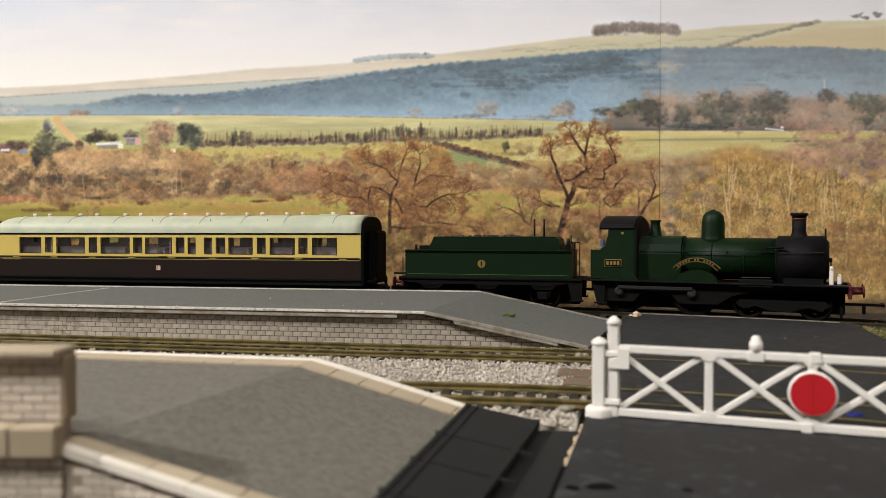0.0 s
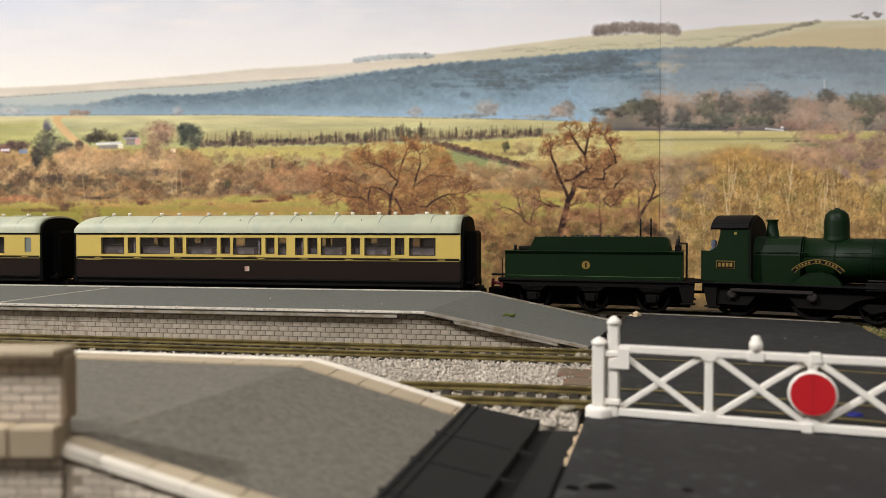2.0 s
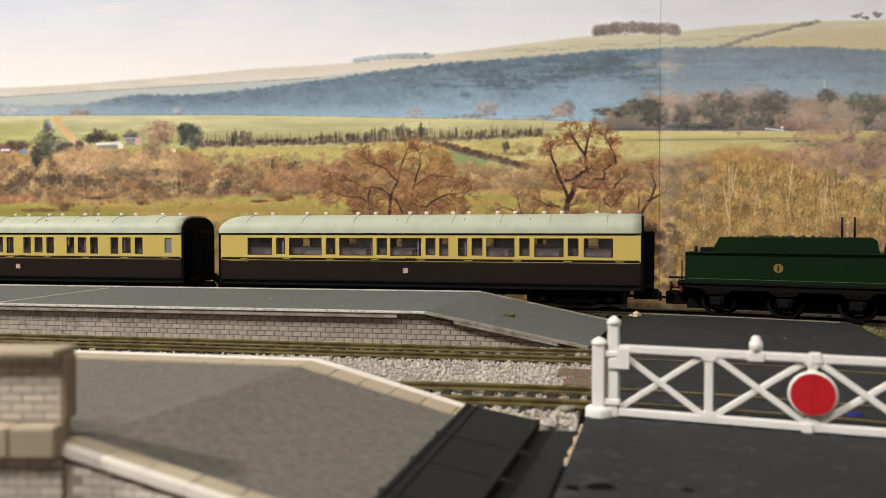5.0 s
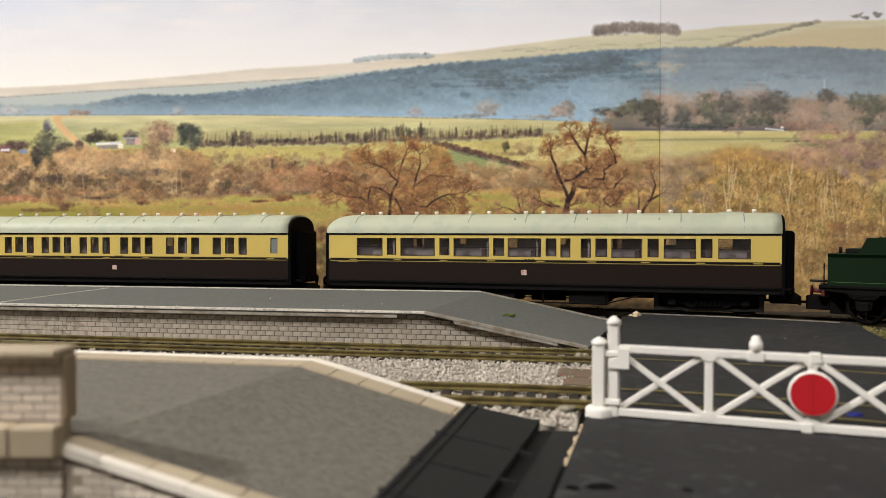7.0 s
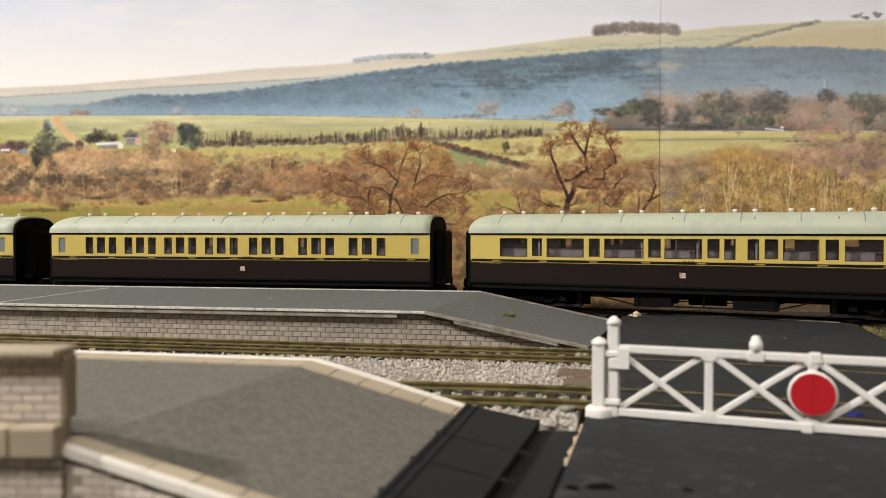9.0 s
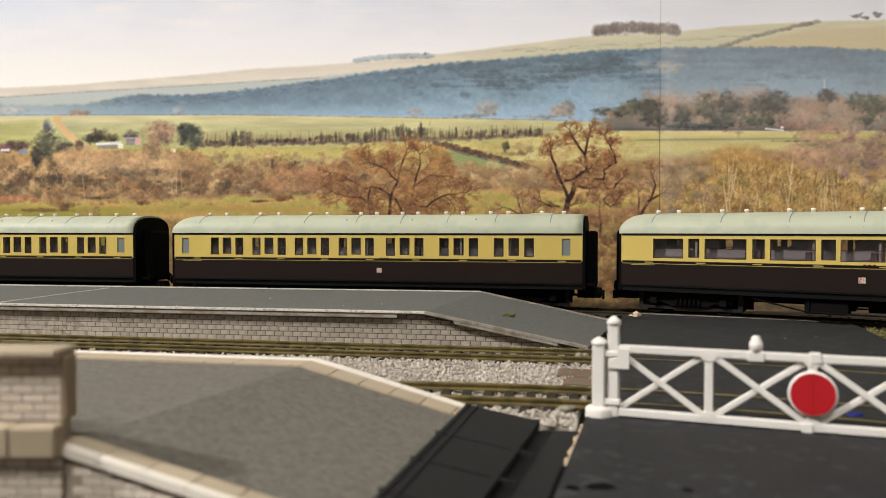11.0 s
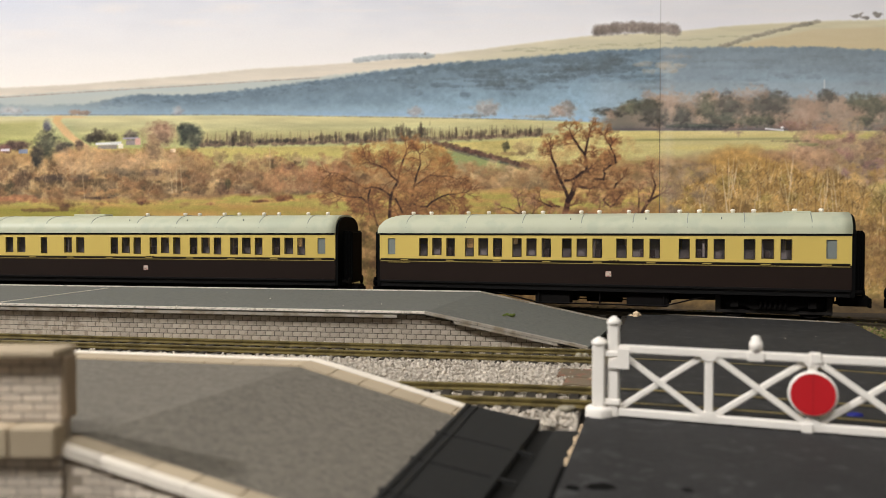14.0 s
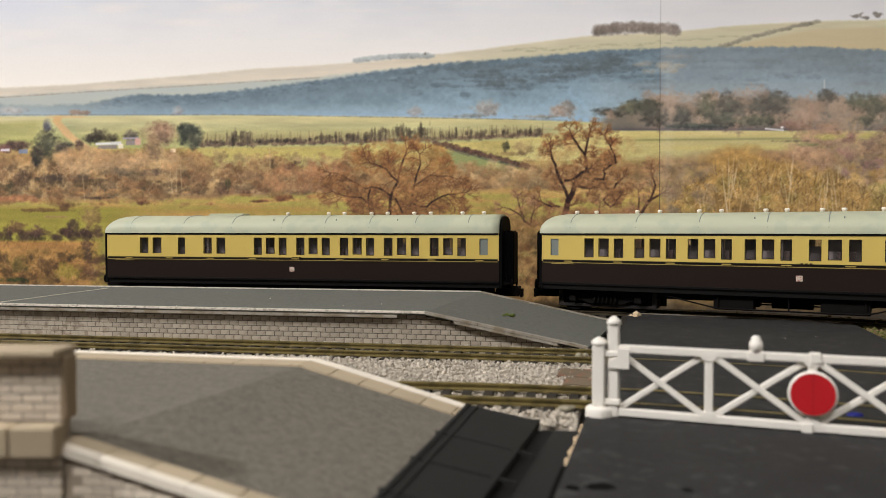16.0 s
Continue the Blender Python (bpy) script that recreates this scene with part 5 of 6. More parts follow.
def coach(name, label, wins, brake=False, crest=0.0):
    """A corridor coach: wins are (start, end, kind) in mm along its side."""
    th = thing("coach", label, "railway coach", "coaches of the train")
    TRAIN[name] = th
    hl = COACH_L / 2
    for side in (-1, 1):
        y0, y1 = sorted((side * HW, side * (HW - 0.0010)))
        bm = B()
        x = -hl + 0.0006
        for a, b, kind in wins:
            a, b = a / 1000, b / 1000
            zb = Z_BOT if kind in "Ld" else Z_SBOT
            box(bm, x, a, y0, y1, Z_WAIST, Z_CANT)
            box(bm, a, b, y0, y1, Z_WAIST, zb)
            box(bm, a, b, y0, y1, Z_TOP, Z_CANT)
            x = b
        box(bm, x, hl - 0.0006, y0, y1, Z_WAIST, Z_CANT)
        bmesh.ops.remove_doubles(bm, verts=bm.verts, dist=1e-6)
        part("upper_side", bm, M["cream"], th, "cream-painted upper panel")
        bm = box(B(), -hl + 0.0006, hl - 0.0006, y0, y1, Z_BODY, Z_WAIST)
        part("lower_side", bm, M["brown"], th, "chocolate brown lower panel")
        ya, yb = sorted((side * (HW + 0.00015), side * HW))
        part("cantrail_band", box(B(), -hl + 0.0008, hl - 0.0008, *sorted((side * (HW + 0.0002), side * HW)), Z_CANT - 0.0010, Z_CANT + 0.0002), M["black"], th)
        part("waist_line", box(B(), -hl + 0.0012, hl - 0.0012, ya, yb, 0.02500, 0.02530), M["gold"], th)
        part("waist_band", box(B(), -hl + 0.0012, hl - 0.0012, ya, yb, 0.0258, 0.0266), M["black"], th)
        part("gold_line", box(B(), -hl + 0.0012, hl - 0.0012, *sorted((side * (HW + 0.0002), side * HW)), 0.02655, 0.02675), M["gold"], th)
        yo0, yo1 = sorted((side * (HW - 0.0004), side * (HW - 0.0007)))
        for a, b, kind in wins:
            a, b = a / 1000, b / 1000
            zb = Z_BOT if kind in "Ld" else Z_SBOT
            w = part("window", box(B(), a, b, yo0, yo1, zb, Z_TOP), M["frosted"] if kind == "F" else M["glass"], th, "frosted pane" if kind == "F" else "")
            fr = B()
            fy = sorted((side * (HW + 0.0001), side * (HW - 0.0005)))
            t = 0.00022
            for q in ((a - t, a, zb - t, Z_TOP + t), (b, b + t, zb - t, Z_TOP + t), (a, b, zb - t, zb), (a, b, Z_TOP, Z_TOP + t)):
                box(fr, q[0], q[1], fy[0], fy[1], q[2], q[3])
            part("frame", fr, M["black"] if kind == "d" else M["brown"] if kind != "F" else M["cream"], w)
            if kind == "L":
                zm = 0.0327
                part("vent_bar", box(B(), a, b, *sorted((side * (HW - 0.0001), side * (HW - 0.0004))), zm, zm + 0.0003), M["steel"], w)
        # door handles, hinges and number bars on the waist
        for i in range(9):
            xh = -hl + 0.013 + (COACH_L - 0.026) * i / 8
            part("door_handle", box(B(), xh, xh + 0.0042, *sorted((side * (HW + 0.0004), side * HW)), 0.02565, 0.02615), M["gold"], th)
        for i in range(3):
            xh = crest + 0.0004 + 0.0019 * i
            part("number_bar", box(B(), xh, xh + 0.0011, *sorted((side * (HW + 0.0004), side * HW)), 0.0262, 0.0270), M["brown"], th)
        part("crest", box(B(), crest - 0.0014, crest + 0.0014, *sorted((side * (HW + 0.0003), side * HW)), 0.0188, 0.0214, 0.0001), M["crest"], th, "small printed crest")
        part("roof_boards", box(B(), -hl + 0.006, -hl + 0.018, *sorted((side * (HW + 0.00025), side * HW)), 0.0244, 0.0247), M["gold"], th)
        bm = box(B(), -hl + 0.001, hl - 0.001, *sorted((side * (HW - 0.0006), side * (HW - 0.0022))), Z_SOLE, Z_BODY)
        box(bm, -hl + 0.001, hl - 0.001, *sorted((side * (HW + 0.0003), side * (HW - 0.0020))), Z_BODY - 0.0006, Z_BODY + 0.0004)
        part("solebar", bm, M["black"], th)
    # roof: a flat arch with rounded-down ends
    bm = B()
    rings = []
    n = 20
    for x, k in ((-hl - 0.0004, 0.0), (-hl + 0.0010, 0.45), (-hl + 0.0030, 0.72), (-hl + 0.0060, 0.90), (-hl + 0.0100, 1.0), (hl - 0.0100, 1.0), (hl - 0.0060, 1.0), (hl - 0.0004, 1.0)):
        row = []
        for i in range(n + 1):
            a = math.pi * i / n
            ca, sa = math.cos(a), math.sin(a)
            yy = -math.copysign(abs(ca) ** 0.8, ca) * (HW + 0.0006)
            row.append(bm.verts.new((x, yy, Z_CANT + (Z_ROOF - Z_CANT) * sa ** 0.75 * (0.62 + 0.38 * k))))
        rings.append(row)
    for a, b in zip(rings, rings[1:]):
        for i in range(n):
            f = bm.faces.new((a[i], b[i], b[i + 1], a[i + 1]))
            f.smooth = True
    bm.faces.new(rings[0]), bm.faces.new(rings[-1][::-1])
    bmesh.ops.recalc_face_normals(bm, faces=bm.faces)
    roof = part("roof", bm, M["roofgrey"], th, "pale grey-green arched roof")

    def roof_z(y):
        c = min(abs(y) / (HW + 0.0006), 1.0) ** (1 / 0.8)
        return Z_CANT + (Z_ROOF - Z_CANT) * max(1 - c * c, 0) ** 0.375

    for x in (-0.1003, -0.0666, -0.0363, -0.0061, 0.0192, 0.0448, 0.0705, 0.0994):
        bm = B()
        ys = [-(HW + 0.0004) + 2 * (HW + 0.0004) * i / 24 for i in range(25)]
        for a, b in zip(ys, ys[1:]):
            v = [bm.verts.new((x + dx, y, roof_z(y) + h)) for dx, y, h in ((-0.00022, a, 0), (-0.00022, b, 0), (-0.0001, b, 0.00022), (-0.0001, a, 0.00022))]
            w = [bm.verts.new((x + dx, y, roof_z(y) + h)) for dx, y, h in ((0.0001, a, 0.00022), (0.0001, b, 0.00022), (0.00022, b, 0), (0.00022, a, 0))]
            bm.faces.new(v), bm.faces.new((v[3], v[2], w[1], w[0])), bm.faces.new(w)
        part("roof_rib", bm, M["frosted"], roof)
    if brake:
        vents = (-0.0100, 0.0150, 0.0245, 0.0405, 0.0500, 0.0655, 0.0750, 0.0930, 0.1050)
    else:
        vents = (-0.1029, -0.0922, -0.0706, -0.0590, -0.0396, -0.0291, -0.0089, 0.0005, 0.0155, 0.0246, 0.0405, 0.0499, 0.0655, 0.0751, 0.0934, 0.1050)
    for i, x in enumerate(vents):
        bm = B()
        lathe(bm, [(0.0009, -0.0004), (0.0010, 0.0006), (0.0012, 0.0008), (0.0012, 0.0013), (0.0008, 0.0017)], 12, Matrix.Translation((x, 0.0, Z_ROOF)))
        part("roof_vent", bm, M["white_edge"], roof)
    if brake:
        part("roof_box", box(B(), -0.058, -0.036, -0.004, 0.004, Z_ROOF - 0.0010, Z_ROOF + 0.0011, 0.0004), M["roofgrey"], roof)
    else:
        part("roof_box", box(B(), 0.088, 0.100, -0.0075, 0.0075, roof_z(0.0075) - 0.0006, Z_ROOF + 0.0004, 0.0003), M["roofgrey"], roof)
    for x in (-0.012, 0.025, 0.060):
        bm = box(B(), x, x + 0.0005, -0.0158, -0.0154, roof_z(0.0158), roof_z(0.0158) + 0.0010)
        part("lamp_iron", bm, M["frosted"], roof)
    # ends, gangways, floor, inside
    for sgn in (-1, 1):
        bm = B()
        pts = [(-(HW - 0.0002), Z_SOLE), (HW - 0.0002, Z_SOLE)]
        for i in range(13):
            a = math.pi * i / 12
            ca = math.cos(a)
            lift = 0.9 if sgn > 0 else 0.45
            pts.append((math.copysign(abs(ca) ** 0.8, ca) * (HW - 0.0001), Z_CANT + (Z_ROOF - Z_CANT) * lift * math.sin(a) ** 0.75))
        m = Matrix.Translation((sgn * hl, 0, 0)) @ Matrix.Rotation(math.pi / 2 * sgn, 4, "Z")
        prism(bm, pts, -0.0009, 0.0009, m)
        part("end_panel", bm, M["end_black"], th, "black end panel")
        if not (brake and sgn < 0):
            x0, x1 = sorted((sgn * (hl + 0.0005), sgn * (hl + 0.0062)))
            bm = box(B(), x0, x1, -0.0085, 0.0085, 0.0128, 0.0410, 0.0006)
            for i in range(3):
                xx = sgn * (hl + 0.0014 + 0.0017 * i)
                box(bm, xx - 0.0004, xx + 0.0004, -0.0092, 0.0092, 0.0122, 0.0416, 0.0002)
            part("gangway", bm, M["end_black"], th, "black corridor bellows")
        for y in (-0.0105, 0.0105):
            bm = B()
            tube(bm, (sgn * hl, y, 0.0132), (sgn * (hl + 0.0050), y, 0.0132), 0.0010, n=10)
            lathe(bm, [(0.0026, 0), (0.0026, 0.0006), (0.0012, 0.0009)], 14, Matrix.Translation((sgn * (hl + 0.0050), y, 0.0132)) @ Matrix.Rotation(math.pi / 2 * sgn, 4, "Y"))
            part("buffer", bm, M["chassis"], th)
        bm = box(B(), *sorted((sgn * (hl - 0.016), sgn * (hl + 0.0098))), -0.0011, 0.0011, 0.0068, 0.0080, 0.0002)
        box(bm, *sorted((sgn * (hl + 0.0088), sgn * (hl + 0.0100))), -0.0035, 0.0035, 0.0055, 0.0100, 0.0002)
        box(bm, *sorted((sgn * (hl - 0.004), sgn * (hl + 0.0085))), -0.0050, 0.0050, 0.0062, 0.0112, 0.0004)
        part("coupling", bm, M["chassis"], th)
    part("underframe", box(B(), -hl + 0.006, hl - 0.006, -0.0060, 0.0060, 0.0075, Z_SOLE + 0.0010), M["chassis"], th)
    part("floor", box(B(), -hl + 0.001, hl - 0.001, -HW + 0.0014, HW - 0.0014, Z_SOLE + 0.0012, Z_SOLE + 0.0024), M["chassis"], th)
    bm = B()
    edges = sorted({round(-hl + 0.012 + (COACH_L - 0.024) * i / 8, 4) for i in range(9)})
    for x in edges:
        box(bm, x - 0.0005, x + 0.0005, -HW + 0.0016, -0.0130, Z_BODY, Z_CANT - 0.001)
    for i, (a, b) in enumerate(zip(edges, edges[1:])):
        box(bm, a + 0.0006, a + 0.0100, -0.0128, -0.0120, Z_BODY, Z_CANT - 0.001)
        box(bm, b - 0.0100, b - 0.0006, -0.0128, -0.0120, Z_BODY, Z_CANT - 0.001)
        box(bm, a + 0.0100, b - 0.0100, -0.0128, -0.0120, Z_BODY, 0.0325 if i % 2 else 0.0345)
    part("partitions", bm, M["inside"], th)
    bm = B()
    for x in edges:
        for dx in (-0.0035, 0.0009):
            box(bm, x + dx, x + dx + 0.0026, -HW + 0.0020, -0.0132, Z_BODY, 0.0322, 0.0003)
    part("seats", bm, M["seat"], th)
    # underframe: bogies, battery boxes, truss rods, steps
    for sgn in (-1, 1):
        bx = sgn * 0.0834
        for wx in (-0.0170, 0.0170):
            wheelset(th, (bx + wx, 0, 0.0069), 0.0069)
        for side in (-1, 1):
            y0, y1 = sorted((side * 0.0108, side * 0.0124))
            bm = prism(B(), [(bx - 0.0225, 0.0085), (bx - 0.0215, 0.0105), (bx + 0.0215, 0.0105), (bx + 0.0225, 0.0085), (bx + 0.0205, 0.0060), (bx + 0.0135, 0.0060), (bx + 0.0085, 0.0042), (bx - 0.0085, 0.0042), (bx - 0.0135, 0.0060), (bx - 0.0205, 0.0060)], y0, y1)
            for wx in (-0.0170, 0.0170):
                box(bm, bx + wx - 0.0018, bx + wx + 0.0018, *sorted((side * 0.0122, side * 0.0138)), 0.0050, 0.0088, 0.0003)
                for k in range(4):
                    box(bm, bx + wx - 0.0050 + 0.0004 * k, bx + wx + 0.0050 - 0.0004 * k, *sorted((side * 0.0124, side * 0.0132)), 0.0098 - 0.0005 * k, 0.0101 - 0.0005 * k)
            for k in range(6):
                tube(bm, (bx - 0.0055 + 0.0022 * k, side * 0.0128, 0.0045), (bx - 0.0055 + 0.0022 * k, side * 0.0128, 0.0085), 0.0007, n=8)
            part("bogie_side", bm, M["chassis"], th)
        for side in (-1, 1):
            bm = box(B(), bx - 0.0250, bx + 0.0250, *sorted((side * 0.0100, side * 0.0108)), 0.0022, 0.0038, 0.0002)
            for wx in (-0.0090, 0.0090, -0.0245, 0.0245):
                box(bm, bx + wx - 0.0012, bx + wx + 0.0012, *sorted((side * 0.0098, side * 0.0106)), 0.0022, 0.0104, 0.0002)
            part("brake_gear", bm, M["steel"], th)
        part("bogie_bolster", box(B(), bx - 0.004, bx + 0.004, -0.011, 0.011, 0.0070, 0.0112), M["chassis"], th)
        part("bogie_block", box(B(), bx - 0.0240, bx + 0.0240, -0.0050, 0.0050, 0.0030, 0.0112, 0.0004), M["chassis"], th)
    for side in (-1, 1):
        for x0, x1 in ((-0.030, -0.012), (0.016, 0.036)):
            part("battery_box", box(B(), x0, x1, *sorted((side * 0.0150, side * 0.0070)), 0.0042, 0.0114, 0.0004), M["chassis"], th)
        bm = B()
        y = side * 0.0155
        tube(bm, (-0.058, y, 0.0112), (-0.028, y, 0.0048), 0.0004, n=6)
        tube(bm, (-0.028, y, 0.0048), (0.034, y, 0.0048), 0.0004, n=6)
        tube(bm, (0.034, y, 0.0048), (0.058, y, 0.0112), 0.0004, n=6)
        for x in (-0.028, 0.003, 0.034):
            tube(bm, (x, y, 0.0048), (x, y, 0.0114), 0.0004, n=6)
        part("truss_rod", bm, M["chassis"], th)
    bm = B()
    tube(bm, (-0.006, 0.003, 0.0075), (0.012, 0.003, 0.0075), 0.0032, n=14)
    part("vacuum_cylinder", bm, M["chassis"], th)
    return th


WIN_A = [(-98.9, -84.4, "L"), (-81.4, -76.6, "s"), (-73.6, -54.8, "L"), (-51.7, -46.7, "s"), (-43.9, -25.2, "L"), (-22.5, -17.1, "s"), (-14.8, 2.0, "L"), (4.9, 9.8, "s"), (12.4, 16.9, "d"),
         (22.6, 27.1, "d"), (29.9, 35.2, "s"), (37.7, 52.1, "L"), (55.1, 59.9, "s"), (62.8, 77.3, "L"), (79.9, 84.8, "s"), (87.9, 102.0, "L")]
WIN_B = [(-111.0, -106.6, "F")]
for x in (-92.5, -66.8, -41.2, -15.5, 11.5, 41.1, 70.4):
    k = 1.0 if x < 11 else 1.04
    WIN_B += [(x, x + 4.4 * k, "d"), (x + 7.4 * k, x + 12.2 * k, "s"), (x + 15.3 * k, x + 19.6 * k, "d")]
WIN_B += [(105.3, 109.7, "F")]
WIN_C = [(-94.0, -89.2, "s"), (-85.9, -80.8, "s"), (-69.6, -65.7, "d"), (-53.6, -49.0, "s"), (-45.5, -40.6, "s")]
for x in (-22.6, 2.8, 28.3, 53.4, 78.9):
    WIN_C += [(x, x + 4.3, "d"), (x + 7.3, x + 12.0, "s"), (x + 15.0, x + 19.1, "d")]
WIN_C += [(105.5, 110.0, "F")]
coach("coach_a", "chocolate and cream dining coach with wide windows behind the tender", WIN_A, crest=-0.0065)
coach("coach_b", "chocolate and cream corridor coach with narrow windows in threes", WIN_B, crest=0.0075)
coach("coach_c", "chocolate and cream brake coach at the tail of the train", WIN_C, True)

# ---- tender ----
td = thing("tender", "dark green six-wheeled tender with a gold crest and coal", "locomotive tender", "vehicles at the head of the train")
TRAIN["tender"] = td
bm = B()
prism(bm, [(-0.0155, 0.0168), (0.0155, 0.0168), (0.0155, 0.0295), (0.0165, 0.0310), (0.0160, 0.0313), (-0.0160, 0.0313), (-0.0165, 0.0310), (-0.0155, 0.0295)], -0.0465, 0.0428, Matrix.Rotation(math.pi / 2, 4, "Z"))
part("tank", bm, M["green"], td, "dark green tank side")
bm = B()
prism(bm, [(-0.0310, 0.0313), (-0.0275, 0.0384), (0.0375, 0.0384), (0.0395, 0.0370), (0.0406, 0.0313)], -0.0125, 0.0125)
part("coal_rail", bm, M["green"], td)
bm = B()
for i in range(60):
    x, y = random.uniform(-0.024, 0.034), random.uniform(-0.010, 0.010)
    r = random.uniform(0.0008, 0.0015)
    bmesh.ops.create_icosphere(bm, subdivisions=1, radius=r, matrix=Matrix.Translation((x, y, 0.0378 + 0.0006 * math.cos(x * 60))) @ Euler((random.random() * 3, random.random() * 3, 0)).to_matrix().to_4x4() @ Matrix.Diagonal((1, 0.8, 0.6, 1)))
tagged(part("coal", bm, M["coal"], td), kind="stuff")
for x in (0.0251, 0.0303):
    part("fire_iron", tube(B(), (x, 0, 0.038), (x, 0, 0.0478), 0.0005, n=8), M["black"], td)
for side in (-1, 1):
    yy = sorted((side * 0.0155, side * 0.01565))
    part("lining", box(B(), -0.0415, 0.0450, *yy, 0.0183, 0.0185), M["greenlight"], td)
    bm = B()
    lathe(bm, [(0.0021, 0), (0.0021, 0.0003)], 20, Matrix.Translation((-0.0007, side * 0.0154, 0.0241)) @ Matrix.Rotation(-math.pi / 2 * side, 4, "X"))
    cr = part("crest", bm, M["brass"], td, "round gold crest")
    bm = box(B(), -0.0011, -0.0003, *sorted((side * 0.0157, side * 0.0159)), 0.0228, 0.0254)
    part("crest_bar", bm, M["brown"], cr)
    bm = prism(B(), [(-0.0465, 0.0168), (0.050, 0.0168), (0.050, 0.0148), (0.0440, 0.0140), (0.0360, 0.0132), (0.0350, 0.0062), (0.0290, 0.0062), (0.0280, 0.0132), (0.0060, 0.0132), (0.0050, 0.0062), (-0.0010, 0.0062), (-0.0020, 0.0132), (-0.0240, 0.0132), (-0.0250, 0.0062), (-0.0310, 0.0062), (-0.0320, 0.0132), (-0.0420, 0.0140), (-0.0465, 0.0148)], *sorted((side * 0.0140, side * 0.0152)))
    part("frame", bm, M["chassis"], td)
    for x in (-0.0280, 0.0020, 0.0320):
        bm = box(B(), x - 0.0022, x + 0.0022, *sorted((side * 0.0150, side * 0.0168)), 0.0058, 0.0098, 0.0004)
        for k in range(4):
            box(bm, x - 0.0065 + 0.0006 * k, x + 0.0065 - 0.0006 * k, *sorted((side * 0.0152, side * 0.0162)), 0.0128 - 0.0006 * k, 0.0132 - 0.0006 * k)
        part("axlebox", bm, M["chassis"], td)
    part("handrail", tube(B(), (-0.0446, side * 0.0142, 0.0160), (-0.0446, side * 0.0142, 0.0270), 0.0003, n=6), M["black"], td)
    bm = tube(B(), (0.0480, side * 0.0142, 0.0160), (0.0480, side * 0.0142, 0.0351), 0.0003, n=6)
    tube(bm, (0.0480, side * 0.0142, 0.0350), (0.0430, side * 0.0130, 0.0352), 0.0003, n=6)
    part("handrail", bm, M["black"], td)
for x in (-0.0280, 0.0020, 0.0320):
    wheelset(td, (x, 0, 0.0082), 0.0082, 10)
bm = box(B(), 0.0425, 0.0455, -0.0120, 0.0120, 0.0313, 0.0345, 0.0004)
tube(bm, (0.0440, -0.008, 0.034), (0.0440, -0.008, 0.0375), 0.0009, n=8)
tube(bm, (0.0440, 0.006, 0.034), (0.0440, 0.006, 0.0390), 0.0004, n=8)
tube(bm, (-0.0395, -0.006, 0.031), (-0.0395, -0.006, 0.0340), 0.0008, n=8)
box(bm, -0.0370, -0.0310, -0.0090, 0.0090, 0.0313, 0.0335, 0.0004)
part("tank_fittings", bm, M["black"], td)
part("inner_frame", box(B(), -0.0440, 0.0500, -0.0055, 0.0055, 0.0030, 0.0160, 0.0004), M["chassis"], td)
part("buffer_beam", box(B(), -0.0455, -0.0440, -0.0150, 0.0150, 0.0115, 0.0168, 0.0003), M["redbeam"], td, "red rear buffer beam")
part("footplate", box(B(), -0.0465, 0.0520, -0.0160, 0.0160, 0.0156, 0.0168, 0.0002), M["chassis"], td)
for y in (-0.0100, 0.0100):
    bm = B()
    tube(bm, (-0.0450, y, 0.0138), (-0.0505, y, 0.0138), 0.0010, n=10)
    lathe(bm, [(0.0026, 0), (0.0026, 0.0006), (0.0012, 0.0009)], 14, Matrix.Translation((-0.0505, y, 0.0138)) @ Matrix.Rotation(-math.pi / 2, 4, "Y"))
    part("buffer", bm, M["redbeam"], td)
part("coupling", box(box(B(), -0.0580, -0.0400, -0.0011, 0.0011, 0.0068, 0.0080, 0.0002), -0.0545, -0.0440, -0.0050, 0.0050, 0.0045, 0.0110, 0.0004), M["chassis"], td)
bm = tube(B(), (-0.0450, -0.004, 0.0180), (-0.0530, -0.004, 0.0180), 0.0006, n=8)
part("vacuum_pipe", bm, M["steel"], td)
for side in (-1, 1):
    yy = sorted((side * 0.0150, side * 0.0128))
    bm = prism(B(), [(0.0440, 0.0160), (0.0520, 0.0160), (0.0515, 0.0060), (0.0465, 0.0060)], *yy)
    box(bm, 0.0455, 0.0525, *sorted((side * 0.0168, side * 0.0128)), 0.0052, 0.0060, 0.0002)
    part("footstep", bm, M["chassis"], td)
part("fall_plate", box(B(), 0.0500, 0.0580, -0.0130, 0.0130, 0.0158, 0.0166, 0.0002), M["chassis"], td)
part("front_plate", box(B(), 0.0429, 0.0440, -0.0140, 0.0140, 0.0168, 0.0313, 0.0002), M["chassis"], td)
part("drawbar", box(B(), 0.0400, 0.0640, -0.0020, 0.0020, 0.0100, 0.0112, 0.0002), M["chassis"], td)

# ---- locomotive ----
lo = thing("locomotive", "dark green outside-framed steam locomotive with a black smokebox", "steam locomotive", "vehicles at the head of the train")
TRAIN["loco"] = lo
RX = Matrix.Rotation(math.pi / 2, 4, "Y")
AX = 0.0278


def ring_x(x0, x1, r0, r1=None, n=28, zc=AX):
    bm = B()
    return tube(bm, (x0, 0, zc), (x1, 0, zc), r0, r1, n)


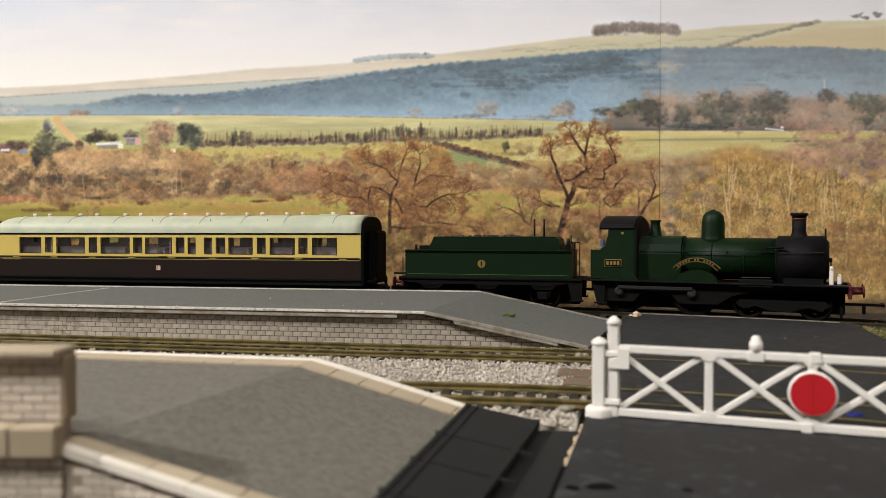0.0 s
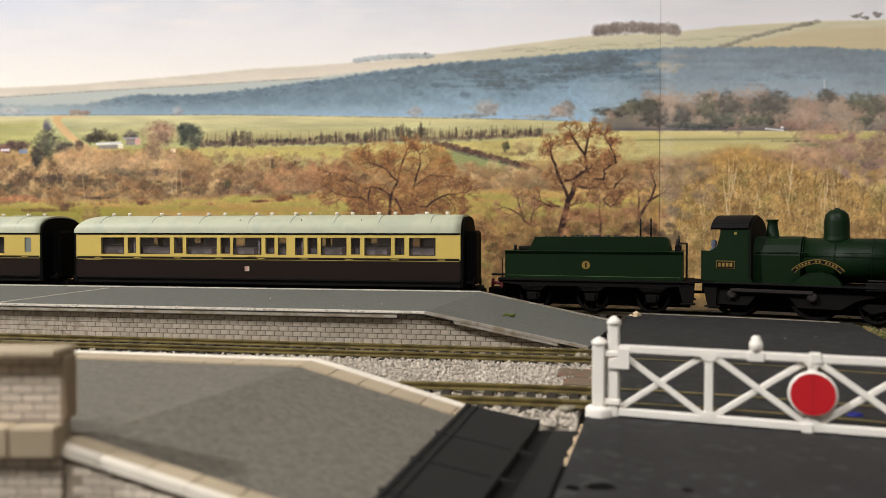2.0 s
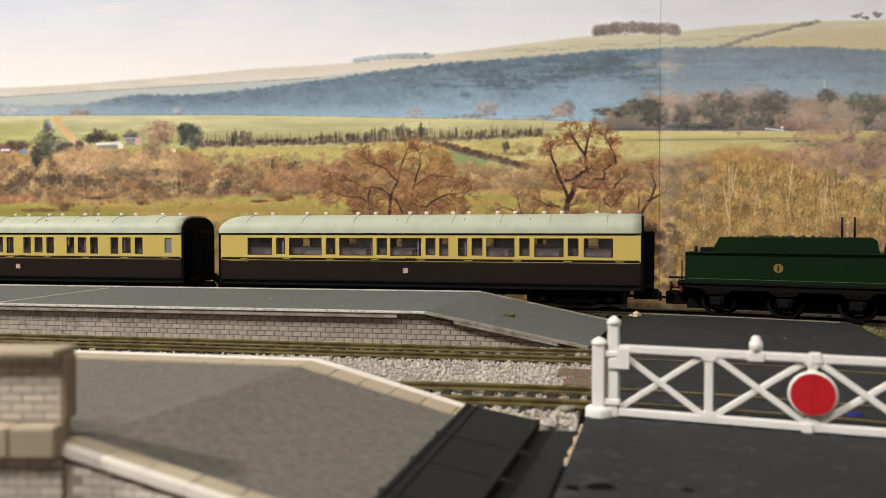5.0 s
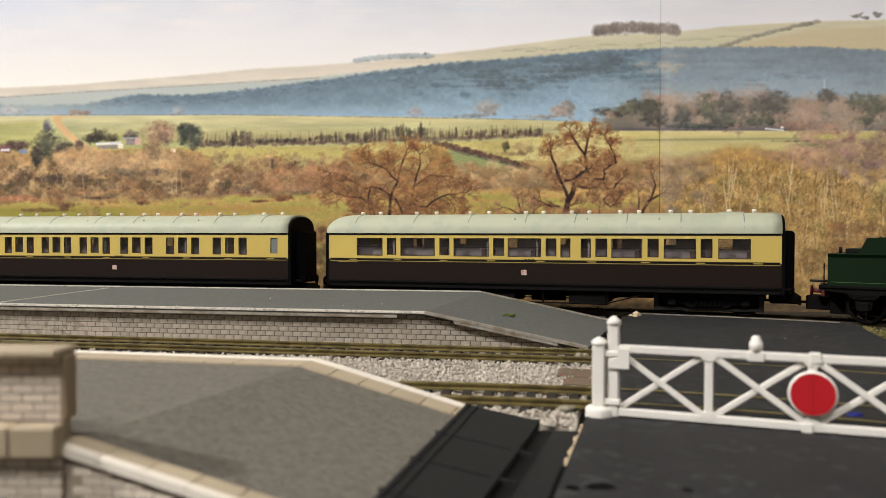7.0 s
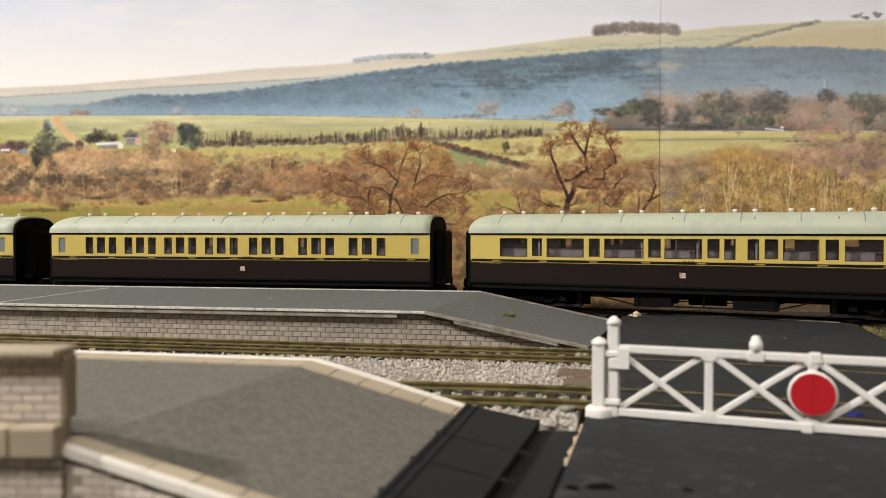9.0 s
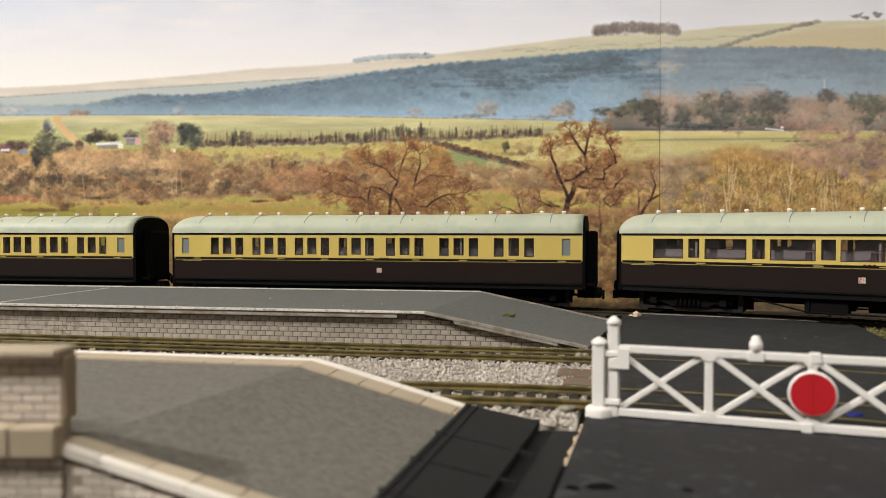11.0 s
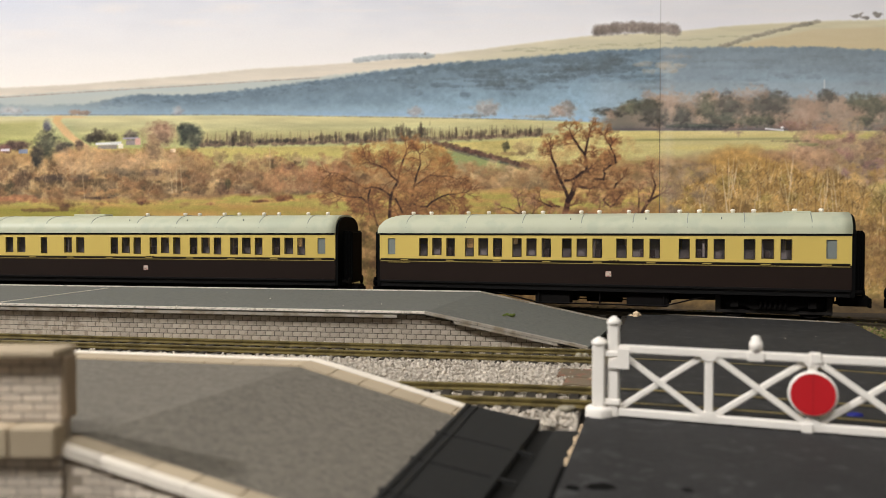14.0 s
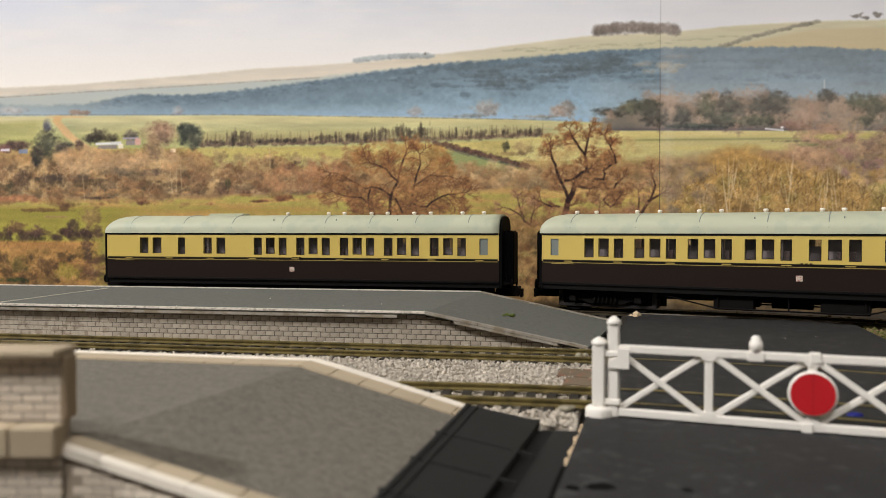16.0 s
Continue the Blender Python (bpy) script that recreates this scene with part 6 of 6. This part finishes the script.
part("boiler", ring_x(-0.030, 0.0140, 0.0104, 0.0101), M["green"], lo, "dark green boiler barrel")
part("smokebox", ring_x(0.0140, 0.0350, 0.0114), M["smoke"], lo, "black smokebox")
bm = B()
tube(bm, (0.0350, 0, AX), (0.0362, 0, AX), 0.0096, 0.0085, 24)
tube(bm, (0.0362, 0, AX), (0.0375, 0, AX), 0.0012, 0.0008, 10)
box(bm, 0.0366, 0.0372, -0.0002, 0.0002, AX - 0.004, AX + 0.001)
part("smokebox_door", bm, M["smoke"], lo)
bm = B()
prism(bm, [(-0.0112, 0.0165), (0.0112, 0.0165), (0.0118, 0.0300), (0.0105, 0.0348), (0.0078, 0.0378), (0.0040, 0.0388), (-0.0040, 0.0388), (-0.0078, 0.0378), (-0.0105, 0.0348), (-0.0118, 0.0300)], 0.0295, 0.0525, Matrix.Rotation(math.pi / 2, 4, "Z"))
part("firebox", bm, M["green"], lo, "dark green squared firebox")
for x in (-0.0290, -0.0155, -0.0005, 0.0136):
    part("boiler_band", ring_x(x - 0.0003, x + 0.0003, 0.01055, n=28), M["green"], lo)
part("saddle", box(B(), 0.0165, 0.0345, -0.0075, 0.0075, 0.0158, 0.0240, 0.0006), M["smoke"], lo)
bm = B()
lathe(bm, [(0.0066, 0.0350), (0.0058, 0.0378), (0.0055, 0.0395), (0.0055, 0.0455), (0.0049, 0.0490), (0.0034, 0.0508), (0.0014, 0.0515), (0.0008, 0.0521)], 28, Matrix.Translation((-0.0159, 0, 0)))
part("dome", bm, M["green"], lo, "tall polished green steam dome")
bm = B()
lathe(bm, [(0.0046, 0.0370), (0.0031, 0.0392), (0.0024, 0.0440), (0.0023, 0.0458), (0.0029, 0.0464), (0.0029, 0.0469), (0.0018, 0.0470)], 20, Matrix.Translation((-0.0440, 0, 0)))
part("safety_valve_cover", bm, M["green"], lo)
bm = B()
lathe(bm, [(0.0054, 0.0376), (0.0039, 0.0390), (0.0033, 0.0402), (0.0031, 0.0420), (0.0031, 0.0468)], 24, Matrix.Translation((0.0231, 0, 0)))
ch = part("chimney", bm, M["smoke"], lo)
bm = B()
lathe(bm, [(0.0031, 0.0466), (0.0033, 0.0468), (0.0033, 0.0474), (0.0031, 0.0476)], 24, Matrix.Translation((0.0231, 0, 0)))
part("chimney_band", bm, M["copper"], ch, "thin copper band")
bm = B()
lathe(bm, [(0.0031, 0.0475), (0.0032, 0.0484), (0.0042, 0.0491), (0.0042, 0.0494), (0.0034, 0.0501), (0.0026, 0.0501), (0.0025, 0.0480)], 24, Matrix.Translation((0.0231, 0, 0)))
part("chimney_cap", bm, M["smoke"], ch, "dark chimney cap")
for side in (-1, 1):
    y0, y1 = sorted((side * 0.0160, side * 0.0150))
    bm = B()
    prism(bm, [(-0.0735, 0.0172), (-0.0511, 0.0172), (-0.0511, 0.0432), (-0.0645, 0.0432), (-0.0645, 0.0400), (-0.0660, 0.0340), (-0.0690, 0.0319), (-0.0735, 0.0319)], y0, y1)
    part("cab_side", bm, M["green"], lo, "dark green cab side")
    y2 = sorted((side * 0.0164, side * 0.0160))
    pl = part("number_plate", box(B(), -0.0662, -0.0576, *y2, 0.0233, 0.0271, 0.0001), M["brass"], lo, "brass-edged cab plate")
    part("plate_field", box(B(), -0.0659, -0.0579, *sorted((side * 0.0166, side * 0.0163)), 0.0236, 0.0268), M["smoke"], pl)
    for k in range(4):
        part("bar", box(B(), -0.0652 + 0.0018 * k, -0.0640 + 0.0018 * k, *sorted((side * 0.0168, side * 0.0165)), 0.0243, 0.0261), M["brass"], pl)
    bm = B()
    lathe(bm, [(0.0007, 0), (0.0007, 0.0003)], 12, Matrix.Translation((-0.0573, side * 0.0160, 0.0403)) @ Matrix.Rotation(-math.pi / 2 * side, 4, "X"))
    part("lamp_boss", bm, M["brass"], lo)
    # curved nameplate over the splasher
    bm = B()
    arc = [math.radians(41 + 98 * i / 16) for i in range(17)]
    outer = [(-0.0213 + 0.0146 * math.cos(a), 0.0140 + 0.0146 * math.sin(a)) for a in arc]
    inner = [(-0.0213 + 0.0126 * math.cos(a), 0.0140 + 0.0126 * math.sin(a)) for a in arc]
    yq = sorted((side * 0.0166, side * 0.0160))
    for i in range(16):
        prism(bm, [outer[i], outer[i + 1], inner[i + 1], inner[i]], *yq)
    bmesh.ops.remove_doubles(bm, verts=bm.verts, dist=1e-7)
    npl = part("nameplate", bm, M["brass"], lo, "curved brass-edged nameplate")
    bm = B()
    for i in range(16):
        f = [(-0.0213 + r * math.cos(a), 0.0140 + r * math.sin(a)) for r, a in ((0.0143, arc[i]), (0.0143, arc[i + 1]), (0.0129, arc[i + 1]), (0.0129, arc[i]))]
        prism(bm, f, *sorted((side * 0.01672, side * 0.0165)))
    part("plate_field", bm, M["smoke"], npl)
    for i in list(range(2, 6)) + [7, 8] + list(range(10, 15)):
        f = [(-0.0213 + r * math.cos(a), 0.0140 + r * math.sin(a)) for r, a in ((0.0140, arc[i] + 0.02), (0.0140, arc[i + 1] - 0.03), (0.0132, arc[i + 1] - 0.03), (0.0132, arc[i] + 0.02))]
        part("bar", prism(B(), f, *sorted((side * 0.01690, side * 0.0167))), M["brass"], npl)
    bm = B()
    pts = [(-0.0213 + 0.0098 * math.cos(math.radians(180 * i / 16)), 0.0160 + 0.0066 * math.sin(math.radians(180 * i / 16))) for i in range(17)]
    prism(bm, pts, *sorted((side * 0.0160, side * 0.0100)))
    part("splasher", bm, M["green"], lo)
    bm = B()
    pts = [(-0.0580 + 0.0090 * math.cos(math.radians(180 * i / 16)), 0.0160 + 0.0050 * math.sin(math.radians(180 * i / 16))) for i in range(17)]
    prism(bm, pts, *sorted((side * 0.0162, side * 0.0158)))
    part("rear_splasher", bm, M["green"], lo)
    # running plate, outside frame and valance
    bm = box(B(), -0.0735, 0.0440, *sorted((side * 0.0180, side * 0.0080)), 0.0160, 0.0168, 0.0002)
    part("running_plate", bm, M["black"], lo)
    bm = prism(B(), [(-0.0735, 0.0160), (0.0440, 0.0160), (0.0440, 0.0130), (0.0050, 0.0128), (-0.0050, 0.0105), (-0.0120, 0.0060), (-0.0300, 0.0060), (-0.0340, 0.0108), (-0.0480, 0.0108), (-0.0520, 0.0060), (-0.0660, 0.0060), (-0.0700, 0.0118), (-0.0735, 0.0118)], *sorted((side * 0.0128, side * 0.0142)))
    part("outside_frame", bm, M["chassis"], lo)
    bm = box(B(), -0.0020, 0.0130, *sorted((side * 0.0176, side * 0.0150)), 0.0150, 0.0188, 0.0003)
    part("toolbox", bm, M["smoke"], lo)
    part("oil_pipe", tube(B(), (-0.001, side * 0.0160, 0.0195), (0.012, side * 0.0160, 0.0197), 0.0003, n=6), M["steel"], lo)
    bm = tube(B(), (-0.052, side * 0.0122, 0.0315), (0.034, side * 0.0122, 0.0315), 0.0002, n=6)
    for x in (-0.048, -0.028, -0.008, 0.012, 0.032):
        tube(bm, (x, side * 0.0100, 0.0315), (x, side * 0.0125, 0.0315), 0.0004, n=6)
    part("handrail", bm, M["green"], lo)
    part("cab_handrail", tube(B(), (-0.0733, side * 0.0158, 0.0180), (-0.0733, side * 0.0158, 0.0320), 0.0003, n=6), M["black"], lo)
    # cranks and coupling rod
    for x in (-0.0590, -0.0235):
        bm = B()
        lathe(bm, [(0.0023, 0), (0.0023, 0.0016), (0.0012, 0.0020)], 16, Matrix.Translation((x, side * 0.0142, 0.0110)) @ Matrix.Rotation(-math.pi / 2 * side, 4, "X"))
        part("crank", bm, M["steel"], lo)
    part("coupling_rod", box(B(), -0.0595, -0.0230, *sorted((side * 0.0168, side * 0.0161)), 0.0125, 0.0141, 0.0002), M["steel"], lo)
    bm = prism(B(), [(-0.0020, 0.0090), (0.0350, 0.0090), (0.0370, 0.0070), (0.0330, 0.0045), (0.0280, 0.0060), (0.0200, 0.0038), (0.0120, 0.0038), (0.0050, 0.0060), (0.0000, 0.0045), (-0.0040, 0.0070)], *sorted((side * 0.0112, side * 0.0124)))
    part("bogie_frame", bm, M["chassis"], lo)
    part("guard_iron", prism(B(), [(0.0405, 0.0130), (0.0425, 0.0130), (0.0420, 0.0015), (0.0408, 0.0015)], *sorted((side * 0.0085, side * 0.0075))), M["chassis"], lo)
    part("cab_step_plate", prism(B(), [(-0.0730, 0.0160), (-0.0660, 0.0160), (-0.0665, 0.0052), (-0.0705, 0.0052)], *sorted((side * 0.0146, side * 0.0156))), M["chassis"], lo)
    part("cab_step", box(B(), -0.0715, -0.0650, *sorted((side * 0.0172, side * 0.0140)), 0.0045, 0.0052), M["chassis"], lo)
bm = B()
pts = [(0.0178 * math.cos(math.radians(18 + 144 * i / 16)), 0.0402 + 0.0090 * math.sin(math.radians(18 + 144 * i / 16))) for i in range(17)]
pts += [(0.0172 * math.cos(math.radians(162 - 144 * i / 16)), 0.0394 + 0.0088 * math.sin(math.radians(162 - 144 * i / 16))) for i in range(17)]
prism(bm, pts, 0.0514, 0.0688, Matrix.Rotation(math.pi / 2, 4, "Z"))
part("cab_roof", bm, M["smoke"], lo, "black curved cab roof")
pts = [(0.0160, 0.0168), (0.0160, 0.0420)] + [(0.0166 * math.cos(math.radians(18 + 144 * i / 12)), 0.0394 + 0.0087 * math.sin(math.radians(18 + 144 * i / 12))) for i in range(13)] + [(-0.0160, 0.0420), (-0.0160, 0.0168)]
part("cab_front", prism(B(), pts, 0.0502, 0.0516, Matrix.Rotation(math.pi / 2, 4, "Z")), M["chassis"], lo)
bm = B()
lathe(bm, [(0.0016, 0), (0.0019, 0.0030), (0.0022, 0.0060), (0.0018, 0.0090), (0.0010, 0.0098), (0.0014, 0.0110), (0.0014, 0.0128), (0.0008, 0.0136)], 12, Matrix.Translation((-0.0690, -0.0100, 0.0235)))
part("figurine", bm, M["figure"], lo, "plain blue-grey crew figurine")
part("cab_floor", box(B(), -0.0735, -0.0511, -0.0150, 0.0150, 0.0160, 0.0236), M["chassis"], lo)
part("inner_frame", box(B(), -0.0730, 0.0430, -0.0055, 0.0055, 0.0028, 0.0165, 0.0004), M["chassis"], lo)
part("buffer_beam", box(B(), 0.0440, 0.0456, -0.0165, 0.0165, 0.0108, 0.0166, 0.0003), M["redbeam"], lo, "dull red front buffer beam")
for y in (-0.0100, 0.0100):
    bm = B()
    tube(bm, (0.0450, y, 0.0138), (0.0500, y, 0.0138), 0.0013, 0.0010, n=10)
    lathe(bm, [(0.0026, 0), (0.0026, 0.0006), (0.0012, 0.0009)], 14, Matrix.Translation((0.0500, y, 0.0138)) @ RX)
    part("buffer", bm, M["redbeam"], lo)
bm = box(B(), 0.0300, 0.0590, -0.0012, 0.0012, 0.0068, 0.0080, 0.0002)
box(bm, 0.0575, 0.0590, -0.0040, 0.0040, 0.0068, 0.0082, 0.0002)
box(bm, 0.0500, 0.0515, -0.0009, 0.0009, 0.0030, 0.0075, 0.0002)
part("coupling", bm, M["chassis"], lo)
for x, y, h in ((0.0372, -0.0120, 0.0085), (0.0405, -0.0060, 0.0048)):
    bm = box(B(), x - 0.0009, x + 0.0009, y - 0.0009, y + 0.0012, 0.0168, 0.0168 + h * 0.8, 0.0003)
    lathe(bm, [(0.0009, 0.0168 + h * 0.8), (0.0006, 0.0168 + h)], 10, Matrix.Translation((x, y, 0)))
    part("head_lamp", bm, M["white"], lo, "white-painted lamp")
part("lamp_iron", tube(B(), (0.0345, 0, 0.0390), (0.0345, 0, 0.0425), 0.0004, n=6), M["black"], lo)
bm = tube(B(), (0.0080, -0.0116, 0.0335), (0.0170, -0.0120, 0.0335), 0.0005, n=8)
box(bm, 0.0080, 0.0095, -0.0126, -0.0108, 0.0325, 0.0345)
part("ejector", bm, M["smoke"], lo)
for x in (0.0016, 0.0306):
    wheelset(lo, (x, 0, 0.0070), 0.0070, 9)
for x in (-0.0590, -0.0235):
    wheelset(lo, (x, 0, 0.0112), 0.0112, 16)

# ---- scatter: ballast, gravel, glue, scraps ----
ICO = B()
bmesh.ops.create_icosphere(ICO, subdivisions=1, radius=1.0)
ICO_V = np.array([v.co[:] for v in ICO.verts])
ICO_F = np.array([[v.index for v in f.verts] for f in ICO.faces])
ICO.free()
rb = np.random.RandomState(11)


def stones(name, spots, r0, r1, material, label, category):
    """Loose angular chips at the given places, joined."""
    n = len(spots)
    r = rb.uniform(r0, r1, n)
    verts = np.empty((n, len(ICO_V), 3))
    for i, (x, y, z) in enumerate(spots):
        v = ICO_V * rb.uniform(0.45, 1.3, (len(ICO_V), 1)) * (r[i] * rb.uniform(0.6, 1.2, 3))
        q = Euler(rb.uniform(0, 6.28, 3)).to_matrix()
        verts[i] = v @ np.array(q).T + (x, y, z)
    faces = (ICO_F[None] + (np.arange(n) * len(ICO_V))[:, None, None]).reshape(-1, 3)
    me = bpy.data.meshes.new(name)
    me.from_pydata(verts.reshape(-1, 3).tolist(), [], faces.tolist())
    me.materials.append(material)
    return tagged(new(name, me), label, category, kind="stuff")


def rails_near(x, y):
    return min(abs(abs(y - mid_y(x)) - 0.0086), abs(abs(y - near_y(x)) - 0.0086))


spots = []
while len(spots) < 25000:
    x = rb.uniform(-0.30, 0.062) if len(spots) < 10000 else rb.uniform(-0.075, 0.062)
    lo_y, hi_y = 0.1812 - 0.2 * x + 0.001, 0.2977 - 0.187 * x + 0.001
    y = rb.uniform(lo_y, hi_y)
    if x > road_x(y) - 0.003 or rails_near(x, y) < 0.0023:
        continue
    inside = abs(y - mid_y(x)) < 0.0080 or abs(y - near_y(x)) < 0.0080
    if inside and rb.rand() < 0.4:
        continue
    spots.append((x, y, rb.uniform(0.0018, 0.0024) if inside else rb.uniform(0.0014, 0.0025) if min(abs(y - mid_y(x)), abs(y - near_y(x))) < 0.0140 else rb.uniform(0.0018, 0.0034)))
bed = []
for x in (-0.30, -0.15, 0.0, 0.03):
    bed.append((x, 0.1812 - 0.2 * x + 0.0015, 0.0021))
for x in (0.0545, 0.03, 0.0, -0.15, -0.30):
    bed.append((x, 0.2977 - 0.187 * x + 0.0015, 0.0021))
tagged(part("ballast_bed", slab(B(), bed, 0.0019), M["ballast"]), "pale grey ballast bed under the tracks", "ballast", kind="structure")
stones("ballast", spots, 0.00038, 0.00085, M["ballast"], "pale grey stone-chip ballast between the tracks", "ballast")
spots = []
while len(spots) < 2600:
    s, off = rb.uniform(-0.05, 0.33), rb.uniform(-0.016, 0.05)
    a, b = on_line(s), on_line(s + 0.002)
    d = (b - a).normalized()
    p = a + Vector((-d.y, d.x)) * off
    if abs(abs(off) - 0.0086) < 0.0016:
        continue
    spots.append((p.x, p.y, rb.uniform(0.0003, 0.0014)))
stones("gravel", spots, 0.0005, 0.0013, M["gravel_shaded"], "dark brown scatter beside the main line, deepened for the train's shade", "gravel")
spots = []
for i in range(1500):
    y = rb.uniform(0.22, 0.37)
    spots.append((road_x(y) + ROAD_W + 0.001 + abs(rb.normal(0, 0.012)), y, rb.uniform(0.0003, 0.0036)))
stones("verge_scatter", spots, 0.0005, 0.0013, M["verge"], "tan and green scatter along the road verge", "scatter")

bm = B()
for x, y, r in ((0.0295, 0.1905, 0.0019), (0.0312, 0.1918, 0.0013), (0.0280, 0.1895, 0.0012)):
    bmesh.ops.create_icosphere(bm, subdivisions=2, radius=r, matrix=Matrix.Translation((x, y, 0.0035)) @ Matrix.Diagonal((1, 0.8, 0.55, 1)))
for f in bm.faces:
    f.smooth = True
tagged(part("glue_blob", bm, M["glue"]), "shiny lump of dried glue at a rail end", "glue")
bm = B()
for x, y, r in ((0.0455, 0.2640, 0.0014), (0.0480, 0.2655, 0.0011)):
    bmesh.ops.create_icosphere(bm, subdivisions=2, radius=r, matrix=Matrix.Translation((x, y, 0.0045)))
for f in bm.faces:
    f.smooth = True
tagged(part("glue_blob", bm, M["glue"]), "small shiny beads of dried glue on the rail", "glue")
for x, y, w, d in ((0.0405, 0.2380, 0.011, 0.012), (0.0395, 0.2240, 0.010, 0.010)):
    bm = box(B(), -w / 2, w / 2, -d / 2, d / 2, 0.0, 0.0040, 0.0003, pose(x, y, 0.0, 0, 0, -15))
    tagged(part("crossing_board", bm, M["timber"]), "brown stained board at the crossing's edge", "board", "crossing boards")
bm = B()
for i in range(34):
    y = 0.146 + 0.0009 * i
    r = rb.uniform(0.0003, 0.0008)
    bmesh.ops.create_icosphere(bm, subdivisions=1, radius=r, matrix=Matrix.Translation((road_x(y) - 0.0006 + rb.uniform(-0.0006, 0.0006), y, 0.0030)) @ Matrix.Diagonal((0.9, 1.2, 0.8, 1)))
tagged(part("torn_edge", bm, M["plaster"]), "torn pale card along the road's edge", "edge", kind="structure")
bm = B()
bmesh.ops.create_icosphere(bm, subdivisions=2, radius=0.0016, matrix=Matrix.Translation((0.0935, 0.1785, ROAD_Z)) @ Matrix.Diagonal((1.2, 0.8, 0.5, 1)))
tagged(part("blue_scrap", bm, M["blue"]), "small blue scrap lying on the road", "scrap")
bm = B()
for i in range(16):
    bmesh.ops.create_icosphere(bm, subdivisions=1, radius=rb.uniform(0.0004, 0.0008), matrix=Matrix.Translation((0.0272 + rb.normal(0, 0.0012), 0.3325 + rb.normal(0, 0.002), 0.0110)))
tagged(part("moss_tuft", bm, M["moss"]), "tuft of green scatter stuck on the platform ramp", "scatter")
bm = B()
for x, y, z in ((0.0925, 0.388, 0.004), (0.0945, 0.386, 0.0055), (0.0960, 0.388, 0.0045), (0.0935, 0.384, 0.004), (0.0955, 0.3845, 0.003)):
    bmesh.ops.create_icosphere(bm, subdivisions=1, radius=rb.uniform(0.0012, 0.002), matrix=Matrix.Translation((x, y, z)))
tagged(part("plaster_crumbs", bm, M["plaster"]), "pale crumbs of filler at the ramp's foot", "filler")

spots = [(rb.uniform(-0.19, 0.01), rb.uniform(0.315, 0.41), ITOP + 0.0002) for i in range(6)]
spots = [(x, min(max(y, isl_near(x) + 0.004), isl_far(x) - 0.004), z) for x, y, z in spots]
spots += [(rb.uniform(0.03, 0.16), rb.uniform(0.10, 0.34), ROAD_Z) for i in range(20)]
stones("crumbs", [p for p in spots if p[2] > 0.01 or road_x(p[1]) + 0.003 < p[0] < road_x(p[1]) + 0.09], 0.00016, 0.00036, M["white_edge"], "tiny pale crumbs on the platform and the road", "crumbs")

for x, y, rx, ry in ((0.0258, 0.1285, 0.0026, 0.0022), (0.0212, 0.1280, 0.0012, 0.0016), (0.0395, 0.1268, 0.0009, 0.0012)):
    edge_pts = [(x + rx * rb.uniform(0.7, 1.15) * math.cos(a * math.pi / 8), y + ry * rb.uniform(0.7, 1.15) * math.sin(a * math.pi / 8), ROAD_Z + 0.00006) for a in range(16)]
    tagged(part("glue_stain", slab(B(), edge_pts, 0.0002), M["end_black"]), "dark dried glue stain on the road", "stain", "stains on the road")
pts = [(road_x(0.06 + 0.01 * i) - 0.0004, 0.06 + 0.01 * i) for i in range(9)]
tagged(part("road_seam", sweep(B(), pts, [(-0.0004, 0), (-0.0004, 0.0001), (0.0004, 0.0001), (0.0004, 0)], ROAD_Z), M["end_black"]), "dark seam along the road's edge", "seam", kind="structure")

# ---- wall blocks ----
courses(iw, X_L, isl_near(X_L) + 0.0022, SL, 0.690, 0.0012, lambda u: isl_near_z(along_island(u)) - 0.0014, 0.00383, 0.00195, M["brick"])
courses(wb, -0.1500, 0.1132, 0, 0.0957, 0.0194, lambda u: 0.0288, 0.0032, 0.00135, M["brick_near"])
courses(wb, -0.1500, 0.1115, 0, 0.0960, 0.0010, lambda u: 0.0150, 0.0032, 0.00135, M["brick_near"])
p0, p1 = near_pt(0.0005, 0.012), near_pt(Q_END, 0.012)
courses(nw, p0.x, p0.y, math.degrees(math.atan2(p1.y - p0.y, p1.x - p0.x)), (p1 - p0).xy.length, 0.0010, lambda u: near_pt(u + 0.0005, 0.012).z - 0.0016, 0.0032, 0.00135, M["brick_near"])

# ---- motion ----


def motions():
    times = [0.5 * i for i in range(33)]
    for name, half in (("coach_a", 0.0834), ("coach_b", 0.0834), ("coach_c", 0.0834), ("tender", 0.0388), ("loco", 0.0485)):
        walk(TRAIN[name], [(t, ride(run(t) + BEHIND[name], half)) for t in times])
    fine = [i * 4 / 30 for i in range(121)]
    for wheel, spot, radius in WHEELS:
        rows = []
        for t in fine:
            a = (run(t) - run(0)) / radius
            rows.append((t, Matrix.Translation(spot) @ Matrix.Rotation(a, 4, "Y")))
        walk(wheel, rows)


motions()
